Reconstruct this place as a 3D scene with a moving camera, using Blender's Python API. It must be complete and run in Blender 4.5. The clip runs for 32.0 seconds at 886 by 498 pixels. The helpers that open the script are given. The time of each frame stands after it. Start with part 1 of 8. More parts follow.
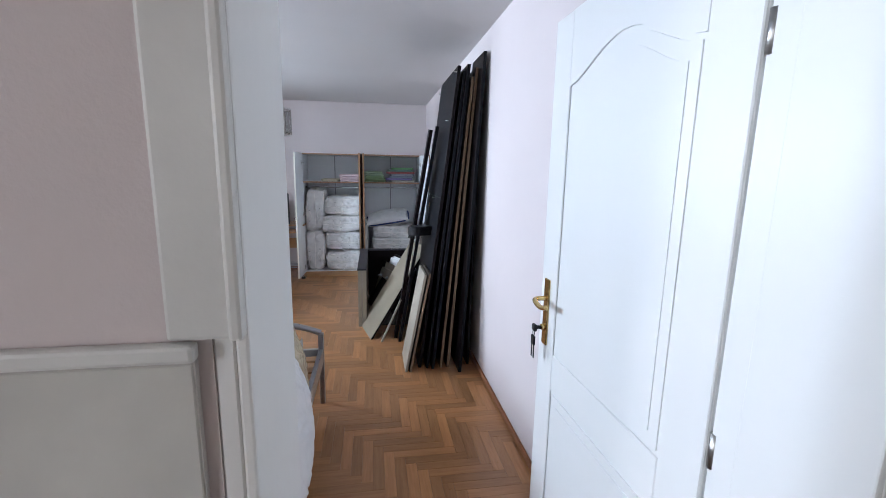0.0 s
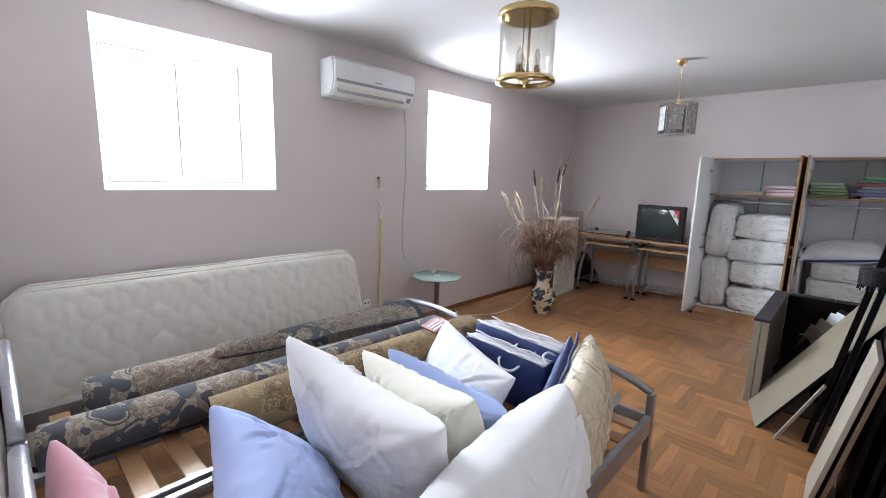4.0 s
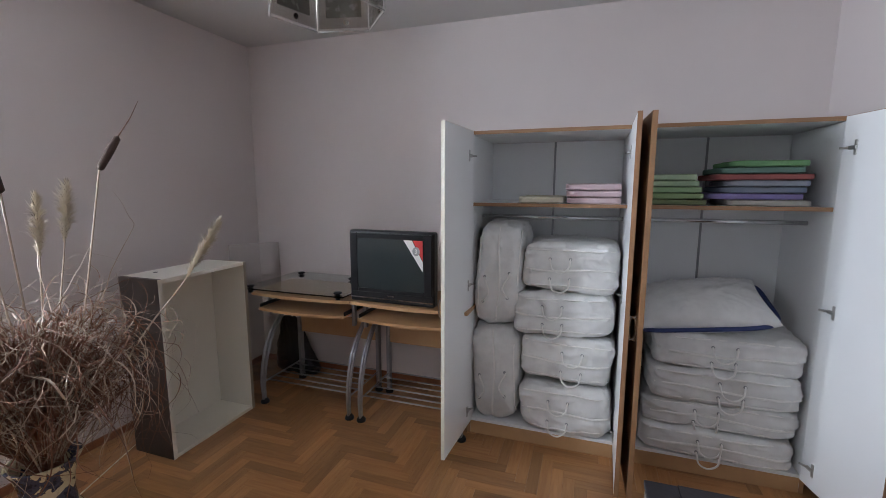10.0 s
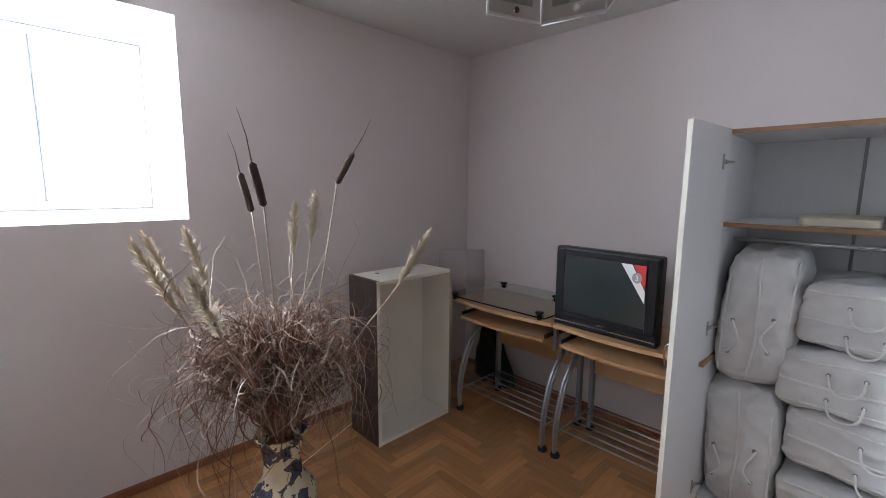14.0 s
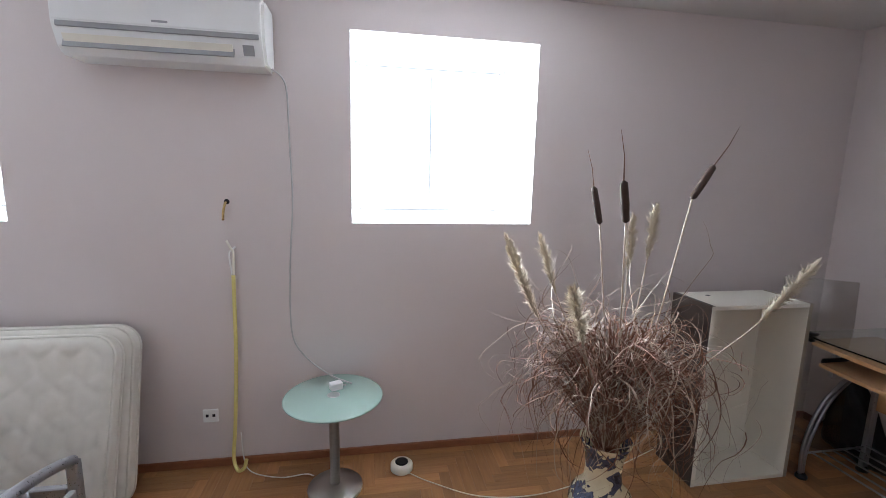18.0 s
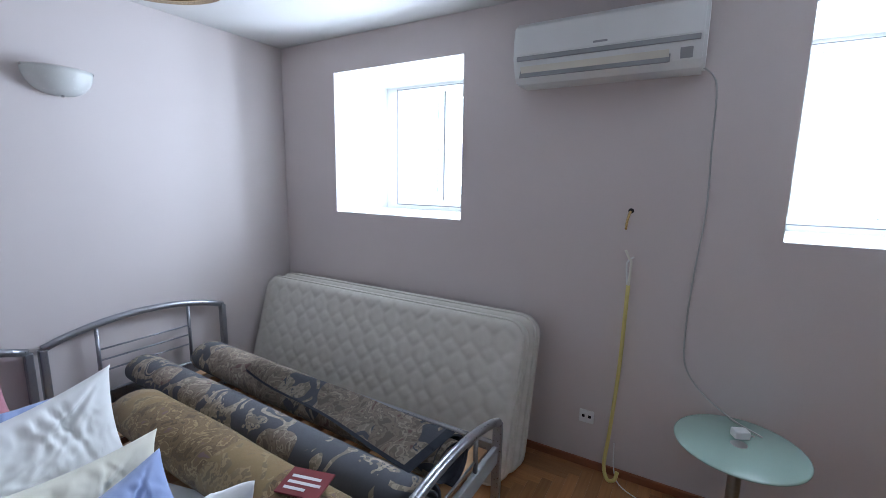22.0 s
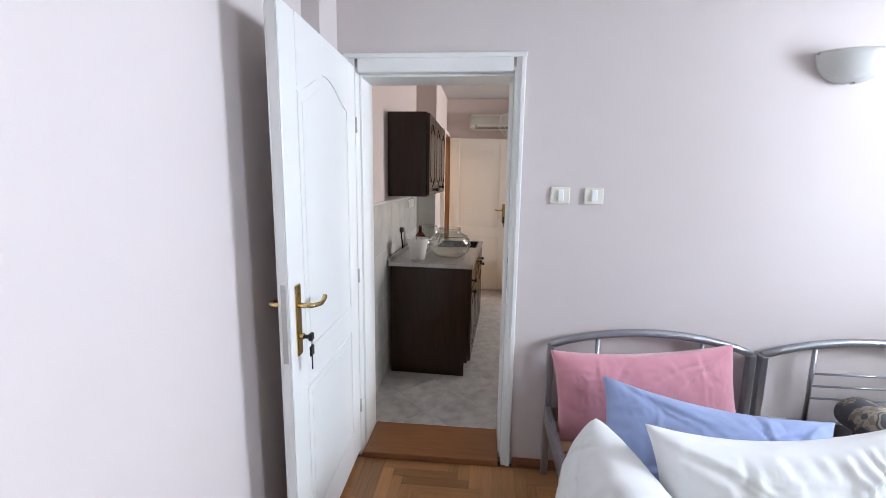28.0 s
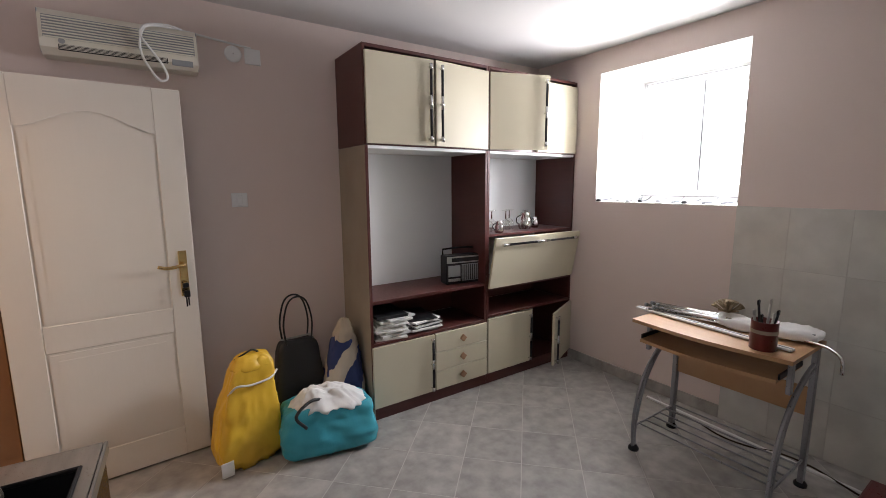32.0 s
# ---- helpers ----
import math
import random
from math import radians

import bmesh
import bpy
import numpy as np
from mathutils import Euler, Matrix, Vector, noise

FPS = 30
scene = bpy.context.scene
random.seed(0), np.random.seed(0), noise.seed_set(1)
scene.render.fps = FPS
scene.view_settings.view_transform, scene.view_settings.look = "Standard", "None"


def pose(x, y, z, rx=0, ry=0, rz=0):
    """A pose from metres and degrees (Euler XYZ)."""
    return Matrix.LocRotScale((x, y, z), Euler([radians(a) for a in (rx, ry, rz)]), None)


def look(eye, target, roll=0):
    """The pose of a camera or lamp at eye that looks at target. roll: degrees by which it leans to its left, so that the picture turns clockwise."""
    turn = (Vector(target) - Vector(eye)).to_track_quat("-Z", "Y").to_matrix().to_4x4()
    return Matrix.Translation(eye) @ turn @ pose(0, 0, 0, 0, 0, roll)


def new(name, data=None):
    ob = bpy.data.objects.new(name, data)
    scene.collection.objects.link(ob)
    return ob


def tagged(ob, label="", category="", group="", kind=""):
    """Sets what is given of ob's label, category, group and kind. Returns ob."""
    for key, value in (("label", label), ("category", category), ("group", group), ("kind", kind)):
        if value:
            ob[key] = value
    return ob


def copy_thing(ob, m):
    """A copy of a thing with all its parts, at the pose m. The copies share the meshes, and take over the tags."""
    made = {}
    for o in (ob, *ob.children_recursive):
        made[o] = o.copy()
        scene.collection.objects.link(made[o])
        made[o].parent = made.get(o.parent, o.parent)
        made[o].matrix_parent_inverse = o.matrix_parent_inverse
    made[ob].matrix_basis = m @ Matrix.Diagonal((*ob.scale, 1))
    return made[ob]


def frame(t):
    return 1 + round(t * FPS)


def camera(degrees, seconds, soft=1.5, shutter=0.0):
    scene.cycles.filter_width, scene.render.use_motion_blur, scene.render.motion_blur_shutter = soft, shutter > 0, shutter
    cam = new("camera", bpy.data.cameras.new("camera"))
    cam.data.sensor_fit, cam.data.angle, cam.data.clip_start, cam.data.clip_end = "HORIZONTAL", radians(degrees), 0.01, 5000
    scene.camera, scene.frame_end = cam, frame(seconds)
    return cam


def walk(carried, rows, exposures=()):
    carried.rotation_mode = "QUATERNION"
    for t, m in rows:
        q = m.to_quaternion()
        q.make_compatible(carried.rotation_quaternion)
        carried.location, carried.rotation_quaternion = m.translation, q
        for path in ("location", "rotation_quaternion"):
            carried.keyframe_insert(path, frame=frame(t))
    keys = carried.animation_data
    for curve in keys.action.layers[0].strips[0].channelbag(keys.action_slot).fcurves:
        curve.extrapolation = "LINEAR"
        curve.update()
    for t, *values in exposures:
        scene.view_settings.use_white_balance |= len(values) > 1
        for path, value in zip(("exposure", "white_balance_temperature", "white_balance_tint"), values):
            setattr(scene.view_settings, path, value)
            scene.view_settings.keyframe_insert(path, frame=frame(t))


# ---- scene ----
cam = camera(91.6, 32.0, 0.85)
METRES, EYE, TILT, LEAN, TURN = 9.4, 1.5, 0.0, 0.0, -8.9
PATH = [
    (0, (0.250, -0.227, 1.492), (0.566, 1.717, 1.133), 1.0),
    (0.5, (0.375, 0.04, 1.507), (0.259, 2.003, 1.142), 2.2),
    (1, (0.498, 0.235, 1.483), (-0.088, 2.116, 1.138), 1.4),
    (1.5, (0.531, 0.338, 1.469), (-0.428, 2.059, 1.126), 1.8),
    (2, (0.529, 0.41, 1.449), (-0.637, 1.998, 1.107), 1.9),
    (4.5, (0.43, 0.481, 1.404), (-0.924, 1.917, 1.078), 1.6),
    (5, (0.41, 0.564, 1.409), (-0.821, 2.106, 1.083), 1.4),
    (5.5, (0.406, 0.716, 1.426), (-0.676, 2.366, 1.1), 1.1),
    (6, (0.358, 0.883, 1.399), (-0.547, 2.638, 1.082), 0.7),
    (6.5, (0.326, 1.149, 1.365), (-0.495, 2.948, 1.063), 0.2),
    (7, (0.262, 1.455, 1.352), (-0.504, 3.279, 1.058), 0.5),
    (7.5, (0.237, 1.806, 1.357), (-0.457, 3.659, 1.063), 0.4),
    (8, (0.195, 2.193, 1.341), (-0.465, 4.059, 1.053), 0.3),
    (8.5, (0.148, 2.556, 1.368), (-0.493, 4.429, 1.076), 0.2),
    (9, (0.09, 2.953, 1.38), (-0.561, 4.822, 1.091), 0.2),
    (10, (-0.097, 3.601, 1.401), (-0.728, 5.477, 1.116), 0.1),
    (11, (-0.145, 3.95, 1.381), (-0.771, 5.83, 1.112), 0.1),
    (12, (-0.166, 3.906, 1.403), (-0.922, 5.738, 1.133), 0.6),
    (13, (-0.216, 3.805, 1.433), (-1.322, 5.448, 1.154), 1.2),
    (14, (-0.226, 3.785, 1.451), (-1.638, 5.172, 1.167), 0.5),
    (14.5, (-0.249, 3.755, 1.472), (-1.785, 5.003, 1.184), 0.8),
    (15, (-0.253, 3.727, 1.494), (-1.9, 4.824, 1.207), 0.8),
    (17.5, (-0.313, 3.558, 1.503), (-2.226, 4.058, 1.199), 1.2),
    (18, (-0.338, 3.496, 1.513), (-2.284, 3.836, 1.198), 1.3),
    (18.5, (-0.338, 3.431, 1.491), (-2.311, 3.578, 1.192), 1.3),
    (19, (-0.343, 3.34, 1.502), (-2.319, 3.304, 1.193), 1.4),
    (19.5, (-0.339, 3.226, 1.498), (-2.307, 3.041, 1.19), 1.5),
    (20, (-0.341, 3.123, 1.483), (-2.297, 2.841, 1.175), 1.6),
    (20.5, (-0.359, 3.048, 1.48), (-2.296, 2.656, 1.172), 1.4),
    (21, (-0.361, 3.066, 1.505), (-2.248, 2.484, 1.188), 1.2),
    (21.5, (-0.362, 3.078, 1.523), (-2.173, 2.292, 1.199), 1.0),
    (22, (-0.337, 3.096, 1.526), (-2.039, 2.095, 1.204), 0.9),
    (22.5, (-0.314, 3.104, 1.521), (-1.868, 1.886, 1.2), 0.9),
    (23, (-0.289, 3.09, 1.522), (-1.657, 1.667, 1.201), 0.9),
    (23.5, (-0.246, 3.077, 1.517), (-1.403, 1.475, 1.211), 0.9),
    (24, (-0.145, 3.039, 1.542), (-1.079, 1.302, 1.212), 0.9),
    (24.5, (-0.079, 3.018, 1.531), (-0.772, 1.172, 1.2), 0.8),
    (25, (-0.02, 3.002, 1.541), (-0.487, 1.087, 1.204), 0.8),
    (25.5, (0.047, 2.988, 1.53), (-0.228, 1.035, 1.198), 0.9),
    (26, (0.063, 2.97, 1.488), (-0.034, 0.997, 1.177), 1.2),
    (26.5, (0.079, 2.93, 1.51), (0.11, 0.958, 1.181), 0.9),
    (28.5, (0.349, 2.124, 1.462), (0.536, 0.159, 1.14), 0.9),
    (29, (0.445, 1.685, 1.461), (0.597, -0.283, 1.138), 1.3),
    (29.5, (0.491, 1.271, 1.424), (0.485, -0.705, 1.115), 1.4),
    (30, (0.46, 0.811, 1.416), (0.3, -1.16, 1.117), 0.4),
    (30.5, (0.434, 0.385, 1.420), (0.012, -1.548, 1.122), 0.2),
    (31, (0.314, -0.004, 1.462), (-0.426, -1.837, 1.155), -0.1),
    (31.5, (0.287, -0.298, 1.459), (-0.773, -1.968, 1.166), -0.1),
    (32, (0.115, -0.469, 1.487), (-0.992, -2.109, 1.194), -0.4),
]
walk(cam, [(t, look(eye, target, roll)) for t, eye, target, roll in PATH], exposures=[(0.0, -0.20, 5900, 9), (1.0, 0.04, 6400, 11), (2.0, 0.01, 6450, 11), (5.0, -0.10, 6450, 11), (8.0, -0.22, 6600, 11), (10.5, -0.40, 6500, 11), (13.0, -0.34, 6450, 11), (14.0, -0.33, 6450, 11), (15.5, -0.28, 6400, 11), (18.0, -0.12, 6400, 11), (20.0, -0.78, 6300, 10), (21.0, -0.99, 6050, 10), (22.0, -0.90, 5850, 9), (23.0, -0.30, 6000, 9), (24.0, -0.32, 6200, 10), (25.0, -0.35, 6250, 11), (26.0, -0.17, 6350, 12), (29.0, -0.08, 6350, 10), (30.0, -0.12, 6350, 11), (31.0, -0.29, 6250, 11), (32.0, -0.40, 6200, 10)])

# ---- plan, in metres ----
XW, XE, YS, YN, ZC = -2.57, 1.03, 0.40, 6.36, 2.43      # room with the parquet
KW, KE, KS, KN, KF = -2.73, 0.95, -3.20, 0.148, 0.03      # kitchen, its floor a little higher
DX0, DX1, DZ = 0.142, 0.855, 1.945                       # doorway between them
W1, W2, WZ0, WZ1 = (0.91, 1.90), (3.41, 4.37), 1.285, 2.215
KWIN, KZ0, KZ1 = (-2.58, -1.60), 1.353, 2.296

# ---- light ----
world = bpy.data.worlds.new("sky")
scene.world = world
world.use_nodes = True
sky = world.node_tree.nodes.new("ShaderNodeTexSky")
sky.sky_type, sky.sun_disc = "NISHITA", False
sky.sun_elevation, sky.sun_rotation = radians(40), radians(120)
world.node_tree.links.new(sky.outputs[0], world.node_tree.nodes["Background"].inputs[0])
world.node_tree.nodes["Background"].inputs[1].default_value = 0.12
sun = new("sun", bpy.data.lights.new("sun", "SUN"))
sun.data.energy, sun.data.angle, sun.data.color = 1.0, radians(10), (1, 0.95, 0.88)
sun.matrix_world = look((6, 8, 9), (0, 0, 0))


def frame_edges(y0, y1, z0, z1):
    """Where a window's frame stands in its opening; the south reveal of the first is splayed more."""
    s, n = (0.120, 0.015) if y0 == W1[0] else (0.035, 0.045)
    return y0 + s, y1 - n, z0 + 0.040, z1 - 0.028


def sashes(y0, y1, z0, z1):
    """The two sashes of a window in an opening: outer edges along y, and height."""
    a0, a1, b0, b1 = frame_edges(y0, y1, z0, z1)
    t = 0.042
    mid = (a0 + a1) / 2
    return ((a0 + t + 0.003, mid - 0.004), (mid + 0.004, a1 - t - 0.003)), b0 + t, b1 - t


STILE = 0.050


def window_light(name, x, y0, y1, z0, z1, watts, colour):
    """Daylight in a window's opening, one lamp before each pane."""
    pairs, lo, hi = sashes(y0, y1, z0, z1)
    for a, b in pairs:
        pane_light(name, x, a + STILE, b - STILE, lo + STILE, hi - STILE, watts / 2, colour)


def pane_light(name, x, y0, y1, z0, z1, watts, colour):
    lamp = new(name, bpy.data.lights.new(name, "AREA"))
    lamp.data.shape, lamp.data.size, lamp.data.size_y = "RECTANGLE", y1 - y0, z1 - z0
    lamp.data.energy, lamp.data.color = watts, colour
    lamp.visible_camera, lamp.data.spread = True, radians(165)
    lamp.matrix_world = look((x, (y0 + y1) / 2, (z0 + z1) / 2), (x + 1, (y0 + y1) / 2, (z0 + z1) / 2))


DAY = (0.825, 0.920, 1.055)
window_light("daylight_a", XW - 0.538, *W1, WZ0, WZ1, 93, DAY)
window_light("daylight_b", XW - 0.538, *W2, WZ0, WZ1, 134, DAY)
window_light("daylight_c", KW - 0.538, *KWIN, KZ0, KZ1, 92, (1.0, 0.965, 0.975))

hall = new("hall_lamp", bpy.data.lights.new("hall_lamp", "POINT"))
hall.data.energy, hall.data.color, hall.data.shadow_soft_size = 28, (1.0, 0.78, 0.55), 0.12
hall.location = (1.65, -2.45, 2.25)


# ---- materials ----
def surface(name, base, second=None, rough=0.6, metal=0.0, scale=6.0, amount=0.5, grain=120.0, bump=0.1, stretch=(1, 1, 1), vary=0.0, coat=0.0, sheen=0.0, detail=6.0):
    """A node material: two colours mixed by coarse and fine noise, roughness that varies with them, fine relief."""
    m = bpy.data.materials.new(name)
    m.use_nodes = True
    n, l = m.node_tree.nodes, m.node_tree.links
    b = n["Principled BSDF"]
    tc, mp = n.new("ShaderNodeTexCoord"), n.new("ShaderNodeMapping")
    mp.inputs["Scale"].default_value = stretch
    l.new(tc.outputs["Object"], mp.inputs[0])
    vec = mp.outputs[0]
    info = n.new("ShaderNodeObjectInfo")
    if vary:
        add = n.new("ShaderNodeVectorMath")
        add.operation = "ADD"
        mul = n.new("ShaderNodeMath")
        mul.operation, mul.inputs[1].default_value = "MULTIPLY", 37.0
        l.new(info.outputs["Random"], mul.inputs[0])
        l.new(vec, add.inputs[0])
        l.new(mul.outputs[0], add.inputs[1])
        vec = add.outputs[0]
    big, fine = n.new("ShaderNodeTexNoise"), n.new("ShaderNodeTexNoise")
    big.inputs["Scale"].default_value, big.inputs["Detail"].default_value = scale, detail
    fine.inputs["Scale"].default_value, fine.inputs["Detail"].default_value = grain, 3
    l.new(vec, big.inputs[0])
    l.new(vec, fine.inputs[0])
    ramp = n.new("ShaderNodeMapRange")
    ramp.inputs[1].default_value, ramp.inputs[2].default_value, ramp.inputs[4].default_value = 0.32, 0.68, amount
    l.new(big.outputs[0], ramp.inputs[0])
    mix = n.new("ShaderNodeMixRGB")
    mix.inputs[1].default_value = (*base, 1)
    mix.inputs[2].default_value = (*(second or [c * 0.8 for c in base]), 1)
    l.new(ramp.outputs[0], mix.inputs[0])
    col = mix.outputs[0]
    if vary:
        hsv = n.new("ShaderNodeHueSaturation")
        val = n.new("ShaderNodeMapRange")
        val.inputs[3].default_value, val.inputs[4].default_value = 1 - vary, 1 + vary
        l.new(info.outputs["Random"], val.inputs[0])
        l.new(val.outputs[0], hsv.inputs["Value"])
        l.new(col, hsv.inputs["Color"])
        col = hsv.outputs[0]
    l.new(col, b.inputs["Base Color"])
    rr = n.new("ShaderNodeMapRange")
    rr.inputs[3].default_value, rr.inputs[4].default_value = max(0.03, rough - 0.08), min(1, rough + 0.08)
    l.new(fine.outputs[0], rr.inputs[0])
    l.new(rr.outputs[0], b.inputs["Roughness"])
    b.inputs["Metallic"].default_value = metal
    b.inputs["Coat Weight"].default_value = coat
    b.inputs["Sheen Weight"].default_value = sheen
    bm_node = n.new("ShaderNodeBump")
    bm_node.inputs["Strength"].default_value, bm_node.inputs["Distance"].default_value = bump, 0.004
    l.new(fine.outputs[0], bm_node.inputs["Height"])
    l.new(bm_node.outputs[0], b.inputs["Normal"])
    return m


def glass(name, tint=(1, 1, 1), rough=0.0, ior=1.45, mixw=0.0):
    m = bpy.data.materials.new(name)
    m.use_nodes = True
    b = m.node_tree.nodes["Principled BSDF"]
    b.inputs["Base Color"].default_value = (*tint, 1)
    b.inputs["Transmission Weight"].default_value, b.inputs["Roughness"].default_value, b.inputs["IOR"].default_value = 1 - mixw, rough, ior
    return m


M = {}
M["wall"] = surface("pink_wall_paint", (0.645, 0.582, 0.568), (0.585, 0.524, 0.508), 0.85, scale=1.1, grain=260, bump=0.12)
M["kwall"] = surface("warm_pink_kitchen_paint", (0.72, 0.615, 0.57), (0.69, 0.585, 0.54), 0.85, scale=1.3, grain=260, bump=0.12)
# the hall's warm glow is put into this wall colour
M["hall_glow"] = surface("warm_lit_hall_paint", (0.78, 0.55, 0.38), (0.74, 0.51, 0.35), 0.85, scale=1.3, grain=260, bump=0.12)
M["reveal"] = surface("white_reveal_paint", (0.82, 0.82, 0.80), (0.78, 0.78, 0.77), 0.8, scale=2, grain=200, bump=0.1)
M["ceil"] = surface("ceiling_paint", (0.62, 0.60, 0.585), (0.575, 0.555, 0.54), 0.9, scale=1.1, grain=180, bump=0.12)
M["white"] = surface("white_door_paint", (0.80, 0.80, 0.78), (0.76, 0.76, 0.735), 0.38, scale=3, grain=60, bump=0.05, stretch=(1, 1, 0.2))
M["cream"] = surface("cream_door_paint", (0.80, 0.76, 0.68), (0.76, 0.71, 0.63), 0.4, scale=3, grain=60, bump=0.06, stretch=(1, 1, 0.2))
M["jamb_grey"] = surface("grey_white_trim", (0.70, 0.70, 0.67), (0.60, 0.60, 0.57), 0.45, scale=4, grain=80, bump=0.08)
M["parquet"] = surface("oak_parquet", (0.365, 0.178, 0.070), (0.245, 0.106, 0.039), 0.31, scale=5, amount=0.65, grain=55, bump=0.05, stretch=(14, 1.2, 1), vary=0.27, coat=0.06)
M["screed"] = surface("dark_joint", (0.17, 0.085, 0.04), None, 0.8)
M["redwood"] = surface("reddish_skirting_wood", (0.27, 0.105, 0.045), (0.18, 0.065, 0.03), 0.42, scale=5, grain=70, stretch=(3, 3, 12))
M["sill_wood"] = surface("varnished_threshold_wood", (0.27, 0.115, 0.045), (0.18, 0.07, 0.027), 0.33, scale=5, grain=60, stretch=(1.5, 14, 4))
M["ftile"] = surface("grey_floor_tile", (0.44, 0.42, 0.395), (0.29, 0.275, 0.26), 0.36, scale=13, amount=1.0, grain=40, bump=0.04, vary=0.07)
M["grout"] = surface("pale_grout", (0.55, 0.53, 0.50), (0.45, 0.43, 0.41), 0.9, scale=30, grain=300, bump=0.3)
M["wtile"] = surface("marbled_wall_tile", (0.66, 0.65, 0.605), (0.53, 0.525, 0.49), 0.14, scale=6, amount=0.9, grain=30, bump=0.02, vary=0.035)
M["darkwood"] = surface("dark_brown_cabinet", (0.033, 0.0140, 0.0078), (0.017, 0.0072, 0.0042), 0.24, scale=5, grain=40, bump=0.06, stretch=(14, 14, 1))
M["maroon"] = surface("maroon_laminate", (0.085, 0.022, 0.018), (0.055, 0.014, 0.012), 0.35, scale=4, grain=60, bump=0.04, stretch=(1, 1, 10))
M["kcream"] = surface("khaki_cream_laminate", (0.56, 0.51, 0.38), (0.52, 0.47, 0.35), 0.35, scale=3, grain=120, bump=0.03)
M["panel_white"] = surface("white_laminate", (0.84, 0.855, 0.86), (0.80, 0.815, 0.82), 0.32, scale=3, grain=140, bump=0.02)
M["backboard"] = surface("white_fibreboard", (0.82, 0.835, 0.84), (0.78, 0.795, 0.80), 0.6, scale=3, grain=200, bump=0.05)
M["beech"] = surface("beech_laminate", (0.50, 0.30, 0.15), (0.43, 0.24, 0.115), 0.42, scale=5, grain=60, bump=0.04, stretch=(2, 14, 2))
M["edge_brown"] = surface("brown_edging", (0.33, 0.185, 0.095), (0.26, 0.135, 0.07), 0.45, scale=9, grain=80)
M["darkpanel"] = surface("black_brown_board", (0.0090, 0.0056, 0.0062), (0.0045, 0.0031, 0.0036), 0.46, scale=5, grain=50, bump=0.12, stretch=(12, 12, 1))
M["darkpanel2"] = surface("blue_black_board", (0.0062, 0.0068, 0.0093), (0.0043, 0.0046, 0.0062), 0.48, scale=5, grain=50, bump=0.12, stretch=(12, 12, 1))
M["carcass_dark"] = surface("dark_brown_veneer", (0.040, 0.025, 0.019), (0.024, 0.015, 0.012), 0.5, scale=4, grain=60, bump=0.1, stretch=(8, 8, 1))
M["chip"] = surface("raw_chipboard", (0.20, 0.125, 0.075), (0.13, 0.08, 0.045), 0.85, scale=60, amount=0.9, grain=300, bump=0.4)
M["plank_beige"] = surface("aged_beige_board", (0.34, 0.30, 0.235), (0.255, 0.22, 0.165), 0.55, scale=3.5, amount=0.8, grain=120, bump=0.1)
M["plank_tan"] = surface("tan_weathered_board", (0.235, 0.198, 0.138), (0.175, 0.145, 0.098), 0.5, scale=3.0, amount=0.9, grain=90, bump=0.12)
M["rail_grey"] = surface("worn_purple_grey_rail", (0.034, 0.030, 0.037), (0.019, 0.017, 0.021), 0.5, scale=6, amount=0.9, grain=90, bump=0.15)
M["board_brown"] = surface("grey_brown_board", (0.066, 0.047, 0.034), (0.042, 0.030, 0.022), 0.5, scale=4, grain=80, bump=0.08)
M["steel_grey"] = surface("silver_grey_lacquer", (0.34, 0.345, 0.37), (0.30, 0.305, 0.33), 0.30, metal=0.75, scale=6, grain=150, bump=0.02)
M["chrome"] = surface("chrome", (0.72, 0.72, 0.72), (0.60, 0.60, 0.61), 0.14, metal=1.0, scale=20, grain=200, bump=0.01)
M["satin"] = surface("brushed_steel", (0.52, 0.51, 0.49), (0.42, 0.41, 0.40), 0.36, metal=1.0, scale=12, grain=200, bump=0.05, stretch=(1, 1, 8))
M["brass"] = surface("worn_brass", (0.72, 0.53, 0.24), (0.52, 0.36, 0.15), 0.24, metal=1.0, scale=25, grain=200, bump=0.03)
M["black"] = surface("black_plastic", (0.014, 0.014, 0.016), (0.022, 0.022, 0.024), 0.36, scale=20, grain=250, bump=0.06)
M["plastic_white"] = surface("white_plastic", (0.80, 0.81, 0.80), (0.76, 0.77, 0.76), 0.35, scale=5, grain=200, bump=0.02)
M["plastic_cream"] = surface("cream_plastic", (0.78, 0.75, 0.66), (0.73, 0.70, 0.61), 0.35, scale=5, grain=200, bump=0.02)
M["plastic_grey"] = surface("grey_plastic", (0.32, 0.33, 0.34), (0.27, 0.28, 0.29), 0.4, scale=8, grain=200)
